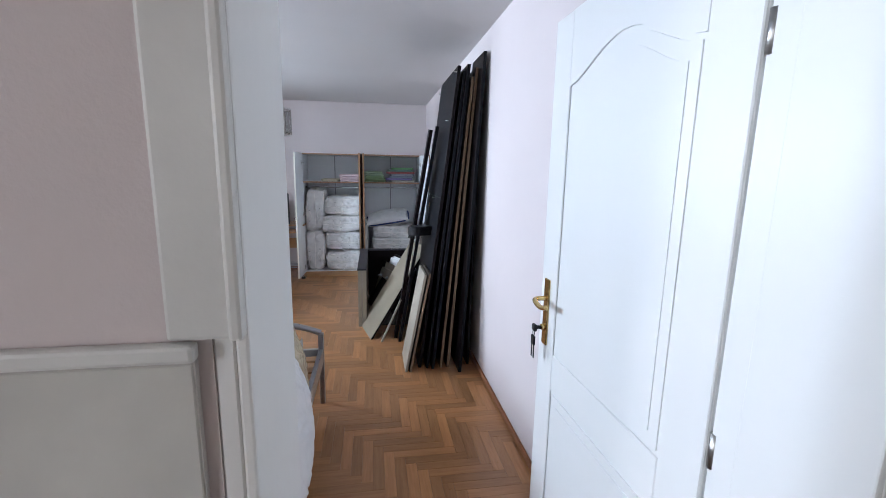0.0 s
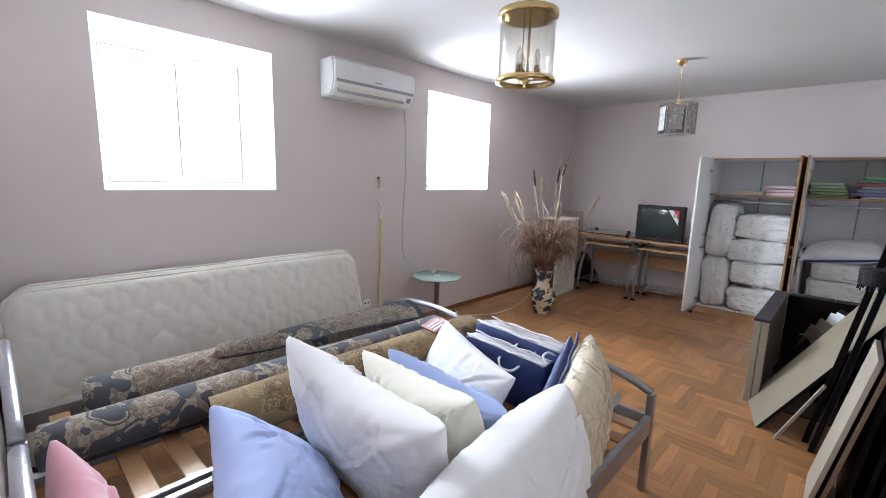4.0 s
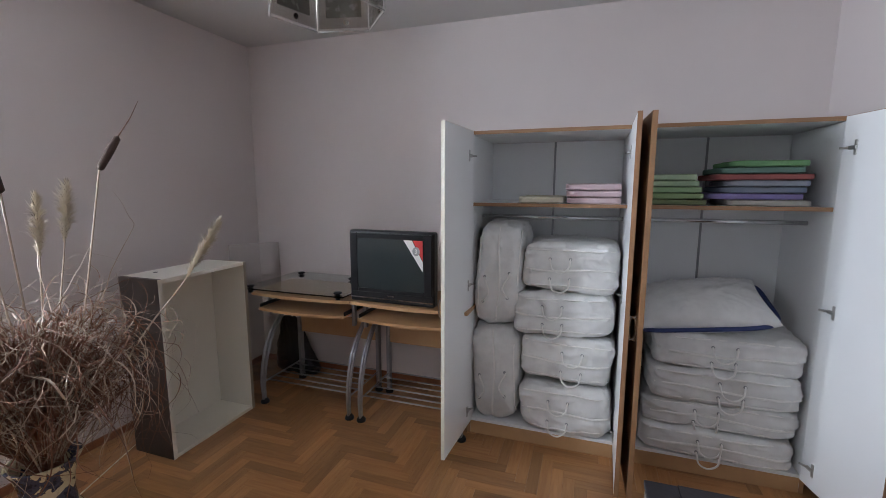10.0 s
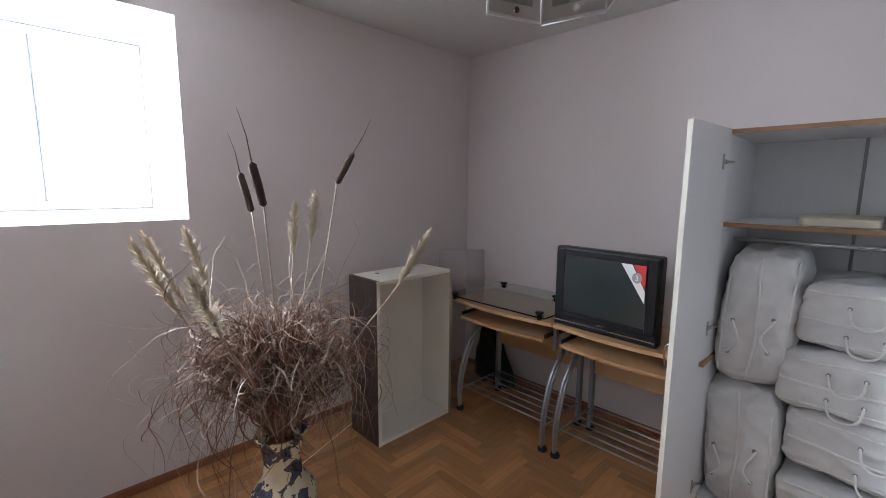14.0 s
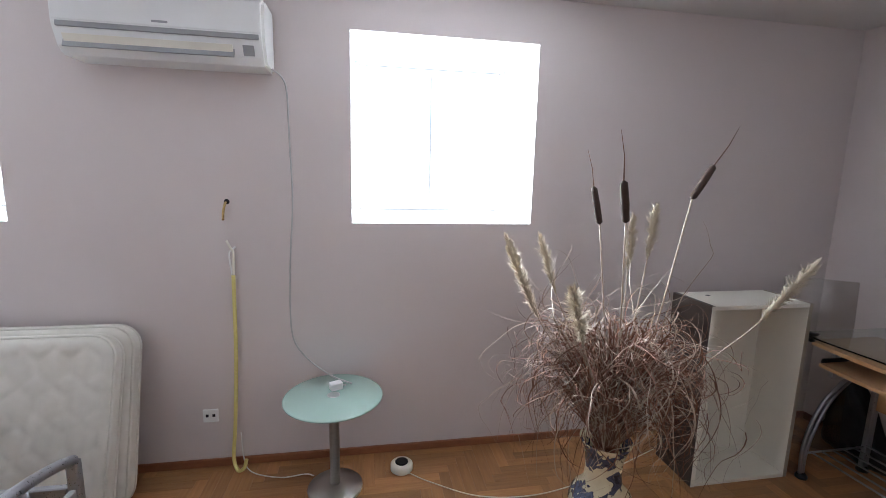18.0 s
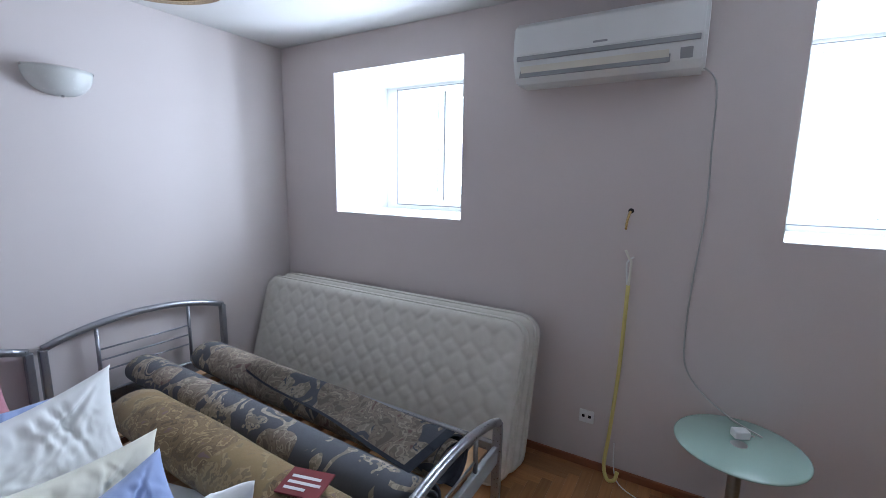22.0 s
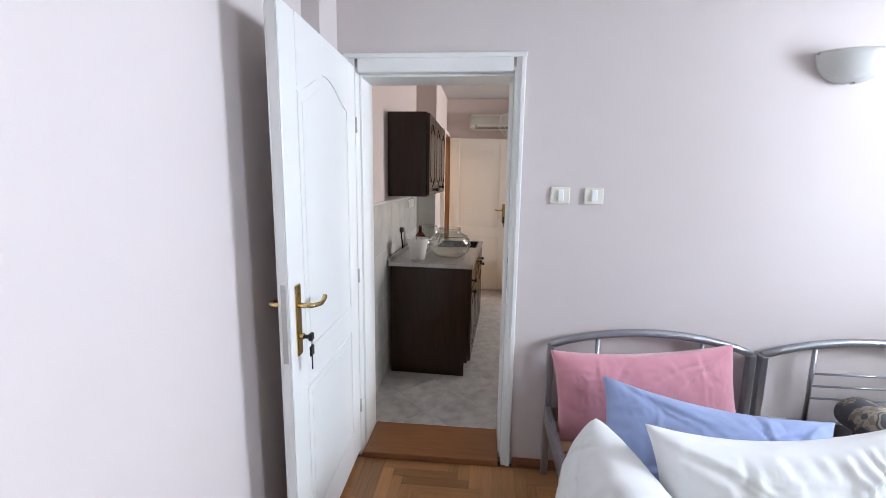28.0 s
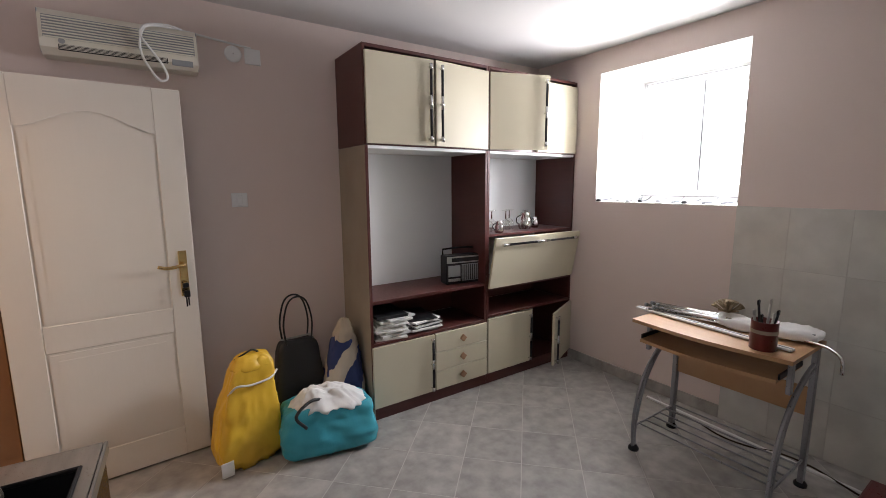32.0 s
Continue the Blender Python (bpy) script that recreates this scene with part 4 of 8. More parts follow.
# white zipped storage bags
def slumped(wx, wy, wz, seed, p):
    """A soft box that has settled: square corners, hollow and bulging sides, pulled creases from its seams."""
    bm = soft_box(wx, wy, wz, seed, p=p, n=38, amp=0.006)
    off = Vector((seed * 2.3, seed * 4.1, 1.7))
    for v in bm.verts:
        c = v.co.copy()
        big = Vector((noise.noise(c * 3.2 + off), noise.noise(c * 3.2 + off + Vector((7, 0, 0))), noise.noise(c * 3.2 + off + Vector((0, 9, 0)))))
        v.co += big * 0.024
        fold = 1 - abs(noise.noise(Vector((c.x * 9 + c.z * 4, c.y * 9, c.z * 9 - c.x * 3)) + off * 1.7))
        v.co += c.normalized() * (0.010 * fold ** 6 - 0.004)
        e = max(abs(c.x) / wx, abs(c.z) / wz) * 2
        v.co.y += (0.004 * math.sin(c.x * 60 + 5 * noise.noise(c * 6 + off)) + 0.007 * (1 - abs(noise.noise(Vector((c.x * 5, c.y * 5, c.z * 22)) + off)) * 2.5)) * min(1, e) * (1 if c.y > 0 else -1)
        if abs(c.x) > wx * 0.40:
            v.co.x -= math.copysign(0.004 * abs(math.sin(c.z * 40 + seed)), c.x)
    return bm


def storage_bag(name, cx, cy, cz, wx, wy, wz, seed, upright=False, loops=2, tilt=0, label="white cloth bedding bag with cord handles"):
    t = thing(name, cx, cy, cz - wz / 2, label, "storage bag", "bedding bags in the wardrobes")
    t.matrix_world = pose(cx, cy, cz - wz / 2, 0, tilt, 0)
    bm = turned(slumped(wx, wy, wz, seed, 4.5 if upright else 7.5), Matrix.Translation((0, 0, wz / 2)))
    skin = [v.co.copy() for v in bm.verts]
    part("body", bm, M["bag_white"], t, smooth=True)

    def face_y(x, z):
        """How far the front of the cloth stands out there."""
        near = sorted((v for v in skin if v.y < 0), key=lambda v: (v.x - x) ** 2 + (v.z - z) ** 2 + 0.3 * max(0, v.y + wy * 0.3) ** 2)
        return near[0].y

    bm = bm_new()
    pts = []
    for i in range(19):
        k = i / 18 - 0.5
        if upright:
            x, z = 0.010 * math.sin(5 * k + seed), wz / 2 + k * wz * 0.90
        else:
            x, z = k * wx * 0.92, wz * 0.46 + 0.008 * math.sin(6 * k + seed)
        pts.append((x, face_y(x, z) - 0.002, z))
    pts = smooth_path(pts[::2], 4)
    tube(bm, pts, 0.0060, 6)
    part("zip_piping", bm, M["rope"], t)
    seams = ((-0.40, 0.40) if upright else (0.13, 0.86)) if wx > 0.1 else ()
    for q in seams:
        pts = []
        for i in range(15):
            k = i / 14 - 0.5
            x, z = (q * wx, wz / 2 + k * wz * 0.86) if upright else (k * wx * 0.90, q * wz)
            pts.append((x, face_y(x, z) - 0.001, z))
        part("seam", tube(bm_new(), smooth_path(pts[::2], 4), 0.0046, 5), M["rope"], t)
    for k in range(loops):
        bm = bm_new()
        if upright:
            x = (-0.27 + 0.5 * k) * wx
            z = wz * 0.38 + 0.03 * k
            f0, f1 = face_y(x, z + 0.06), face_y(x, z - 0.08)
            a = [(x, f0 + 0.004, z + 0.06), (x + 0.004, f0 - 0.012, z + 0.05), (x + 0.03 * (1 - 2 * k), min(f0, f1) - 0.022, z - 0.02), (x - 0.004, f1 - 0.012, z - 0.075), (x - 0.004, f1 + 0.004, z - 0.08)]
        else:
            x = 0.05 * math.sin(seed * 2.0) - 0.02
            z = wz * (0.68 - 0.42 * k)
            f0, f1 = face_y(x - 0.05, z), face_y(x + 0.05, z)
            fm = min(f0, f1, face_y(x, z - 0.06))
            a = [(x - 0.05, f0 + 0.006, z), (x - 0.05, f0 - 0.010, z - 0.004), (x - 0.038, fm - 0.018, z - 0.05), (x, fm - 0.022, z - 0.066), (x + 0.04, fm - 0.018, z - 0.045), (x + 0.05, f1 - 0.010, z), (x + 0.05, f1 + 0.006, z + 0.002)]
        tube(bm, smooth_path(a, 4), 0.0045, 6)
        cord = part("cord_handle", bm, M["rope"], t)
        for x, y, z in (a[0], a[-1]):
            part("eyelet", tube(bm_new(), [(x, y - 0.012, z), (x, y - 0.006, z)], 0.0075, 10), M["plastic_grey"], cord, "grey metal eyelet")
    return t


BY = 6.055
storage_bag("storage_bag", -0.548, BY, 0.365, 0.290, 0.42, 0.55, 1, upright=True, tilt=-2, label="white cloth bedding bag standing on end, cord handles")
storage_bag("storage_bag", -0.550, BY, 0.930, 0.262, 0.40, 0.57, 2, upright=True, tilt=2, label="white cloth bedding bag standing on end, zipped")
for i, (z, hh, xx, ww) in enumerate(((0.222, 0.262, -0.170, 0.485), (0.500, 0.245, -0.176, 0.480), (0.744, 0.225, -0.200, 0.520), (0.990, 0.255, -0.174, 0.478))):
    storage_bag("storage_bag", xx, BY + 0.01 * (i % 2), z, ww, 0.43, hh, 3 + i, tilt=(0, 1.5, -2, 0)[i])
for i, (z, hh) in enumerate(((0.160, 0.145), (0.302, 0.145), (0.455, 0.170), (0.625, 0.185))):
    storage_bag("storage_bag", 0.540 + 0.006 * i, BY + 0.006 * (i % 2), z, 0.655, 0.44, hh, 8 + i)
storage_bag("storage_bag", 0.149, BY + 0.03, 0.44, 0.052, 0.36, 0.70, 15, upright=True, loops=0, label="flat white bag squeezed upright beside the stack")
t = thing("trimmed_bag", 0.41, 5.98, 0.775, "white pillow bag with a navy blue zipped trim", "storage bag")
t.matrix_world = pose(0.445, 6.035, 0.812, 13, -9, -4)
part("body", turned(cushion(0.60, 0.46, 0.19, 21, amp=0.008), Matrix.Rotation(radians(90), 4, "X")), M["bag_white"], t, smooth=True)
bm = bm_new()
tube(bm, [(0.305 * math.copysign(abs(math.cos(a)) ** 0.35, math.cos(a)), 0.235 * math.copysign(abs(math.sin(a)) ** 0.35, math.sin(a)), -0.012) for a in [2 * math.pi * (i + 0.5) / 48 for i in range(48)]], 0.011, 8, closed=True)
part("trim", bm, M["navy"], t, "navy blue zipped edge")
part("tag", boxed(-0.06, 0.03, -0.17, -0.165, 0.062, 0.066), M["black"], t)


# folded linen on the shelves
def folded(name, x0, x1, z, h, col, seed, label, y0=5.87, dy=0.36):
    grey = sum(col) / 3
    col = [0.62 * c + 0.38 * grey for c in col]
    m = surface("cloth_" + name + str(seed), col, [c * 0.8 for c in col], 0.9, scale=16, grain=350, bump=0.2)
    ob = link(name, turned(soft_box(x1 - x0, dy, h, seed, p=9, n=12, amp=0.003), Matrix.Translation(((x0 + x1) / 2, y0 + dy / 2, z + h / 2))), m, smooth=True)
    return tagged(ob, label, "folded linen", "linen on the wardrobe shelves")


folded("folded_sheet", -0.45, -0.22, 1.318, 0.035, (0.72, 0.64, 0.42), 1, "cream folded sheet on a wardrobe shelf")
for i in range(3):
    folded("folded_sheet", -0.205 - 0.004 * i, 0.055, 1.318 + 0.034 * i, 0.033, (0.70, 0.46, 0.50), 2 + i, "pink folded sheet on a wardrobe shelf")
for i, c in enumerate(((0.16, 0.22, 0.07), (0.22, 0.38, 0.12), (0.25, 0.45, 0.17), (0.32, 0.50, 0.25), (0.38, 0.55, 0.30))):
    folded("folded_sheet", 0.13 + 0.01 * (i % 2), 0.425 - 0.012 * i, 1.318 + 0.029 * i, 0.028, c, 6 + i, "green folded bed linen on a wardrobe shelf")
for i, (c, nm) in enumerate((((0.42, 0.40, 0.33), "beige"), ((0.17, 0.12, 0.42), "violet"), ((0.15, 0.20, 0.30), "slate blue"), ((0.24, 0.28, 0.36), "grey"), ((0.40, 0.055, 0.045), "red"), ((0.10, 0.26, 0.20), "teal"), ((0.13, 0.42, 0.12), "green striped"))):
    folded("folded_sheet", 0.500 - 0.032 * (i * 2 % 3) - 0.012 * (i % 2), 0.826 - 0.022 * (i * 3 % 4) / 2, 1.318 + 0.029 * i, 0.028, c, 12 + i, nm + " folded bed linen on a wardrobe shelf")


# ---- computer desks ----
def desk(m, label, group="small computer desks"):
    """Local: front along -y, width along x from 0 to 0.70, back at y = 0.46."""
    t = new("computer_desk")
    t.matrix_world = m
    tagged(t, label, "desk", group)
    w = 0.70
    front = [(w * i / 12, -0.035 * math.sin(math.pi * i / 12)) for i in range(13)]
    bm = bm_new()
    prism(bm, [(x, y) for x, y in front] + [(w, 0.40), (0, 0.40)], 0.728, 0.746)
    turned(bm, Matrix(((1, 0, 0, 0), (0, 0, 1, 0), (0, 1, 0, 0), (0, 0, 0, 1))))
    bmesh.ops.recalc_face_normals(bm, faces=bm.faces)
    part("desktop", bm, M["beech"], t, "beech-effect top with a curved front")
    bm = bm_new()
    prism(bm, [(0.05 + (w - 0.1) * i / 12, 0.0 - 0.03 * math.sin(math.pi * i / 12)) for i in range(13)] + [(w - 0.05, 0.30), (0.05, 0.30)], 0.632, 0.648)
    turned(bm, Matrix(((1, 0, 0, 0), (0, 0, 1, 0), (0, 1, 0, 0), (0, 0, 0, 1))))
    bmesh.ops.recalc_face_normals(bm, faces=bm.faces)
    part("keyboard_shelf", bm, M["beech"], t)
    for x, s in ((0.035, 1), (w - 0.035, -1)):
        part("rear_leg", boxed(x - 0.012, x + 0.012, 0.40, 0.44, 0.02, 0.728, 0.004, 2), M["steel_grey"], t)
        for off in (0.0, 0.035):
            bm = bm_new()
            pts = smooth_path([(x, 0.015 + off * 0.35, 0.02), (x, 0.006 + off * 0.7, 0.15), (x, 0.030 + off, 0.29), (x, 0.085 + off * 1.1, 0.415), (x, 0.175 + off, 0.515), (x, 0.285 + off * 0.6, 0.585 - off * 0.4), (x, 0.40, 0.625 - off)], 5)
            tube(bm, pts, 0.0095, 8)
            part("curved_leg", bm, M["steel_grey"], t)
        bm = bm_new()
        box(bm, x - 0.010, x + 0.010, 0.10, 0.13, 0.56, 0.728, 0.003)
        box(bm, x - 0.011, x + 0.011, 0.06, 0.40, 0.708, 0.728, 0.003)
        part("bracket", bm, M["steel_grey"], t)
        for y in (0.025, 0.42):
            part("foot", turned(lathe(bm_new(), [(0.028, 0), (0.028, 0.012), (0.016, 0.028), (0.0, 0.03)], 14), Matrix.Translation((x, y, 0))), M["black"], t, smooth=True)
        part("shelf_runner", boxed(x + s * 0.012 - 0.004, x + s * 0.012 + 0.004, 0.02, 0.28, 0.645, 0.668), M["black"], t)
    for y, z in ((0.06, 0.145), (0.13, 0.14), (0.20, 0.14), (0.27, 0.14), (0.34, 0.14), (0.41, 0.15)):
        bm = bm_new()
        tube(bm, [(0.04, y, z), (w - 0.04, y, z)], 0.005, 6)
        part("rack_bar", bm, M["steel_grey"], t)
    for x in (0.035, w - 0.035):
        bm = bm_new()
        tube(bm, [(x, 0.02, 0.14), (x, 0.42, 0.14)], 0.006, 6)
        part("rack_side", bm, M["steel_grey"], t)
    part("back_panel", boxed(0.048, w - 0.048, 0.414, 0.428, 0.36, 0.50, 0.002), M["beech"], t, "beech-effect modesty panel")
    return t


desk_a = desk(pose(-2.085, 5.725, 0, 0, 0, 0), "small beech computer desk with curved steel legs")
copy_thing(desk_a, pose(-1.375, 5.725, 0, 0, 0, 0))
t = thing("glass_tabletop", -1.42, 5.95, 0.746, "loose clear glass tabletop with black clips lying on a desk", "glass top")
part("glass_sheet", boxed(-0.72, 0.015, -0.26, 0.30, 0.022, 0.030, 0.002), glass("greenish_glass", (0.86, 0.93, 0.90)), t)
for x, y in ((-0.66, -0.235), (-0.045, -0.215), (-0.17, 0.16), (-0.62, 0.22)):
    bm = bm_new()
    lathe(bm, [(0.014, 0.0), (0.014, 0.034), (0.024, 0.036), (0.026, 0.043), (0.018, 0.047)], 14, (x, y, 0))
    part("clip", bm, M["black"], t, smooth=True)

# television
t = thing("television", -1.135, 5.86, 0.776, "black tube television with a red and white sticker", "television")
t.matrix_world = pose(-1.125, 5.740, 0.7475, 0, 0, -2) @ Matrix.Diagonal((1, 1, 1.10, 1))
bm = bm_new()
box(bm, -0.262, 0.262, 0, 0.06, 0.0, 0.375, 0.012, 3)
part("front_case", bm, M["black"], t)
bm = bm_new()
bmesh.ops.create_cube(bm, size=1, matrix=Matrix.Translation((0, 0.20, 0.19)) @ Matrix.Diagonal((0.50, 0.28, 0.35, 1)))
for v in bm.verts:
    if v.co.y > 0.3:
        v.co.x *= 0.6
        v.co.z = 0.02 + (v.co.z - 0.02) * 0.75
part("rear_case", bm, M["black"], t)
bm = bm_new()
for x0, x1, z0, z1 in ((-0.252, -0.205, 0.055, 0.362), (0.205, 0.252, 0.055, 0.362), (-0.205, 0.205, 0.335, 0.362), (-0.205, 0.205, 0.055, 0.075)):
    box(bm, x0, x1, -0.010, 0.002, z0, z1, 0.003)
part("bezel", bm, M["black"], t)
bm = bm_new()
n = 14
vs = [[bm.verts.new((-0.207 + 0.414 * i / n, -0.002 - 0.012 * (1 - ((2 * i / n - 1) ** 2 + (2 * j / n - 1) ** 2) / 2), 0.073 + 0.264 * j / n)) for j in range(n + 1)] for i in range(n + 1)]
for i in range(n):
    for j in range(n):
        f = bm.faces.new((vs[i][j], vs[i + 1][j], vs[i + 1][j + 1], vs[i][j + 1]))
        f.smooth = True
part("screen", bm, surface("dark_picture_tube", (0.034, 0.045, 0.047), (0.030, 0.040, 0.042), 0.14, scale=2, bump=0.0, coat=0.7), t)
part("silver_line", boxed(-0.255, 0.255, -0.006, 0.002, 0.022, 0.027), M["chrome"], t)
part("badge", boxed(-0.02, 0.02, -0.0025, 0.001, 0.036, 0.043, 0.001), M["chrome"], t)
red = surface("red_sticker", (0.55, 0.03, 0.03), None, 0.4, grain=100, bump=0.01)
st = part("sticker", prism(bm_new(), [(0.09, 0.335), (0.14, 0.335), (0.203, 0.23), (0.203, 0.18)], -0.0165, -0.0155), M["plastic_white"], t, "white diagonal sticker with a figure")
part("sticker_corner", prism(bm_new(), [(0.145, 0.335), (0.203, 0.335), (0.203, 0.235)], -0.0165, -0.0155), red, st, "red triangular sticker")
bm = bm_new()
lathe(bm, [(0.022, 0), (0.022, 0.0008)], 20)
part("sticker_disc", turned(bm, Matrix.Translation((0.165, -0.0167, 0.282)) @ Matrix.Rotation(radians(90), 4, "X")), M["plastic_grey"], st)
cu = bpy.data.curves.new("figure", "FONT")
cu.body, cu.size, cu.extrude = "3", 0.032, 0.0004
tmp = bpy.data.objects.new("figure", cu)
me = bpy.data.meshes.new_from_object(tmp)
me.materials.append(M["plastic_white"])
fig = new("figure", me)
fig.parent, fig.matrix_basis = st, pose(0.156, -0.0182, 0.271, 90, 0, 0)

# upended drawer carcass
t = thing("drawer_carcass", -2.18, 5.39, 0, "upended white-lined drawer carcass with a dark brown side", "drawer box")
t.matrix_world = pose(-2.065, 5.10, 0, 0, 0, 0)
for nm, b, m in (("front_panel", (-0.27, 0.0, 0.0, 0.022, 0, 0.95), M["carcass_dark"]), ("end_panel", (-0.27, 0.0, 0.555, 0.575, 0.0, 0.95), M["plank_beige"]),
                 ("top_panel", (-0.27, 0.0, 0.0225, 0.5545, 0.93, 0.95), M["plastic_cream"]), ("bottom_panel", (-0.27, 0.0, 0.0225, 0.5545, 0, 0.02), M["plastic_cream"]), ("base_panel", (-0.266, -0.256, 0.0225, 0.5545, 0.0205, 0.9295), M["plastic_cream"])):
    part(nm, boxed(*b, 0.0015), m, t)
for y in (0.022, 0.5535):
    part("inner_lining", boxed(-0.255, -0.002, y + (0.0006 if y < 0.1 else -0.0012), y + (0.0018 if y < 0.1 else 0.0), 0.021, 0.929), M["plastic_cream"], t)
part("edging", boxed(0.0003, 0.002, 0.0, 0.022, 0, 0.95), M["plastic_cream"], t)
part("finger_hole", turned(lathe(bm_new(), [(0.012, 0), (0.012, 0.001)], 14), Matrix.Translation((-0.19, 0.14, 0.9502))), M["black"], t)
tagged(link("plastic_sheet", turned(boxed(-0.002, 0.002, 0, 0.34, 0, 1.0, 0.001), pose(-2.40, 5.90, 0.0, 0, -7, -38)), M["smoke"]), "clear plastic sheet leaning in the corner", "plastic sheet")
# dark triangular thing leaning in the corner, narrowing to its top
bm = soft_box(0.40, 0.11, 0.42, 44, p=5, n=16, amp=0.018)
for v in bm.verts:
    f = v.co.z / 0.42 + 0.5
    v.co.x = (v.co.x + 0.20) * (1 - 0.80 * f) - 0.20 + 0.05 * f
ob = link("black_bag", turned(bm, pose(-2.135, 6.245, 0.206, -7, 0, 0)), M["black"], smooth=True)
tagged(ob, "dark triangular thing leaning in the corner", "bag")

# ---- vase with dried grasses ----
t = thing("floor_vase", -1.822, 4.452, 0, "cream floor vase with blue flowers, holding dried grasses", "vase")
prof = [(0.052, 0.0), (0.058, 0.006), (0.062, 0.03), (0.085, 0.10), (0.098, 0.155), (0.100, 0.19), (0.092, 0.225), (0.072, 0.255), (0.058, 0.285), (0.054, 0.33), (0.057, 0.385), (0.066, 0.43), (0.076, 0.455), (0.078, 0.462), (0.070, 0.461), (0.056, 0.42), (0.048, 0.33), (0.03, 0.28)]
part("body", lathe(bm_new(), [(r * 1.33, z * 1.04) for r, z in prof], 40), M["porcelain"], t, smooth=True)
rng = random.Random(7)


def blade(bm, pts, w, rng):
    """A flat dry leaf along a path, tapering to its tip."""
    pts = [Vector(p) for p in pts]
    side = Vector((rng.uniform(-1, 1), rng.uniform(-1, 1), rng.uniform(-0.3, 0.3))).normalized()
    last = None
    for i, p in enumerate(pts):
        k = w * (1 - (i / (len(pts) - 1)) ** 1.6) + 0.0004
        a, b = bm.verts.new(p + side * k), bm.verts.new(p - side * k)
        if last:
            bm.faces.new((last[0], last[1], b, a))
        last = (a, b)


def curl(rg, z0, z1, length, droop):
    """A thin dry stalk: up out of the neck, over the rim of the bunch, then curling down as it likes."""
    a = rg.uniform(0, 2 * math.pi)
    c, s = math.cos(a), math.sin(a)
    r = rg.uniform(0.06, 0.26)
    p = Vector((r * c, r * s, rg.uniform(z0, z1)))
    pts = [Vector((0.03 * c, 0.03 * s, 0.44)), Vector((0.5 * r * c, 0.5 * r * s, 0.44 + (p.z - 0.44) * 0.62)), p]
    d = Vector((c + rg.gauss(0, 0.55), s + rg.gauss(0, 0.55), rg.uniform(-0.1, 0.9))).normalized()
    axis = Vector((rg.gauss(0, 1), rg.gauss(0, 1), rg.gauss(0, 1))).normalized()
    bend, steps, rim = rg.gauss(0, 0.62), 13, rg.uniform(0.24, 0.52)
    for k in range(steps):
        p = p + d * length / steps
        p.z = max(p.z, 0.10)
        far = math.hypot(p.x, p.y)
        if far > rim:
            d = d - Vector((p.x, p.y, 0)) / far * 0.8
        pts.append(p.copy())
        d = d + axis.cross(d) * bend + Vector((rg.gauss(0, 0.10), rg.gauss(0, 0.10), rg.gauss(0, 0.10) - droop))
        d.normalize()
    return pts


bm = bm_new()
for i in range(430):
    a = rng.uniform(0, 2 * math.pi)
    c, s = math.cos(a), math.sin(a)
    reach, top = rng.uniform(0.03, 0.24), rng.uniform(0.66, 0.95)
    j = lambda q: rng.uniform(-q, q)
    blade(bm, smooth_path([(0.03 * c, 0.03 * s, 0.36), (0.045 * c, 0.045 * s, 0.48), (reach * 0.55 * c + j(0.03), reach * 0.55 * s + j(0.03), 0.48 + (top - 0.48) * 0.55), (reach * c + j(0.05), reach * s + j(0.05), top), (reach * 1.35 * c + j(0.07), reach * 1.35 * s + j(0.07), top - rng.uniform(-0.05, 0.12))], 3), rng.uniform(0.003, 0.0075), rng)
part("broad_dry_leaves", bm, M["straw_red"], t, "reddish brown broad dry leaves")
# the pale leaves carry the bunch's highlights in their colour
for part_name, count, mat, droop in (("dry_leaves", 620, "straw", 0.20), ("pale_dry_leaves", 360, "straw_pale", 0.16)):
    bm = bm_new()
    for i in range(count):
        blade(bm, smooth_path(curl(rng, 0.66, 0.95, rng.uniform(0.22, 0.66), droop * rng.uniform(0.2, 2.0)), 2), rng.uniform(0.0012, 0.0028), rng)
    part(part_name, bm, M[mat], t)


def stem_with_plume(x, y, lean, z1, length, seed):
    rg = random.Random(seed)
    top = Vector((x - 0.11, y - 0.05, z1))
    low = Vector((0.012 * lean[0], 0.012 * lean[1], 0.32))
    path = smooth_path([low, low.lerp(top, 0.45) + Vector((0, 0, 0.06)), top - (top - low).normalized() * length, top], 5)
    st = tube(bm_new(), path, 0.003, 6)
    ob = part("plume_stem", st, M["straw_pale"], t)
    bm = bm_new()
    d = (top - low).normalized()
    for i in range(70):
        k = (i + rg.random()) / 70
        base = top - d * length * (1 - k)
        rad = 0.046 * math.sin(math.pi * min(1, 0.10 + 0.90 * (1 - k))) ** 0.7
        out = Vector((rg.gauss(0, 1), rg.gauss(0, 1), rg.gauss(0, 1)))
        out = (out - d * out.dot(d)).normalized()
        reach = rad * rg.uniform(0.55, 1.15)
        for h in range(18):
            off = (out + Vector((rg.gauss(0, 0.35), rg.gauss(0, 0.35), rg.gauss(0, 0.35)))).normalized()
            tip = base + off * reach * rg.uniform(0.35, 1.05) + d * rg.uniform(0.006, 0.042)
            side = off.cross(d).normalized() * 0.0012
            root = base + d * rg.uniform(-0.008, 0.008)
            v = [bm.verts.new(root + side), bm.verts.new(root - side), bm.verts.new(root.lerp(tip, 0.6) - side * 1.3), bm.verts.new(tip), bm.verts.new(root.lerp(tip, 0.6) + side * 1.3)]
            bm.faces.new(v)
    part("plume", bm, M["plume"], ob, "fluffy pale pampas plume")


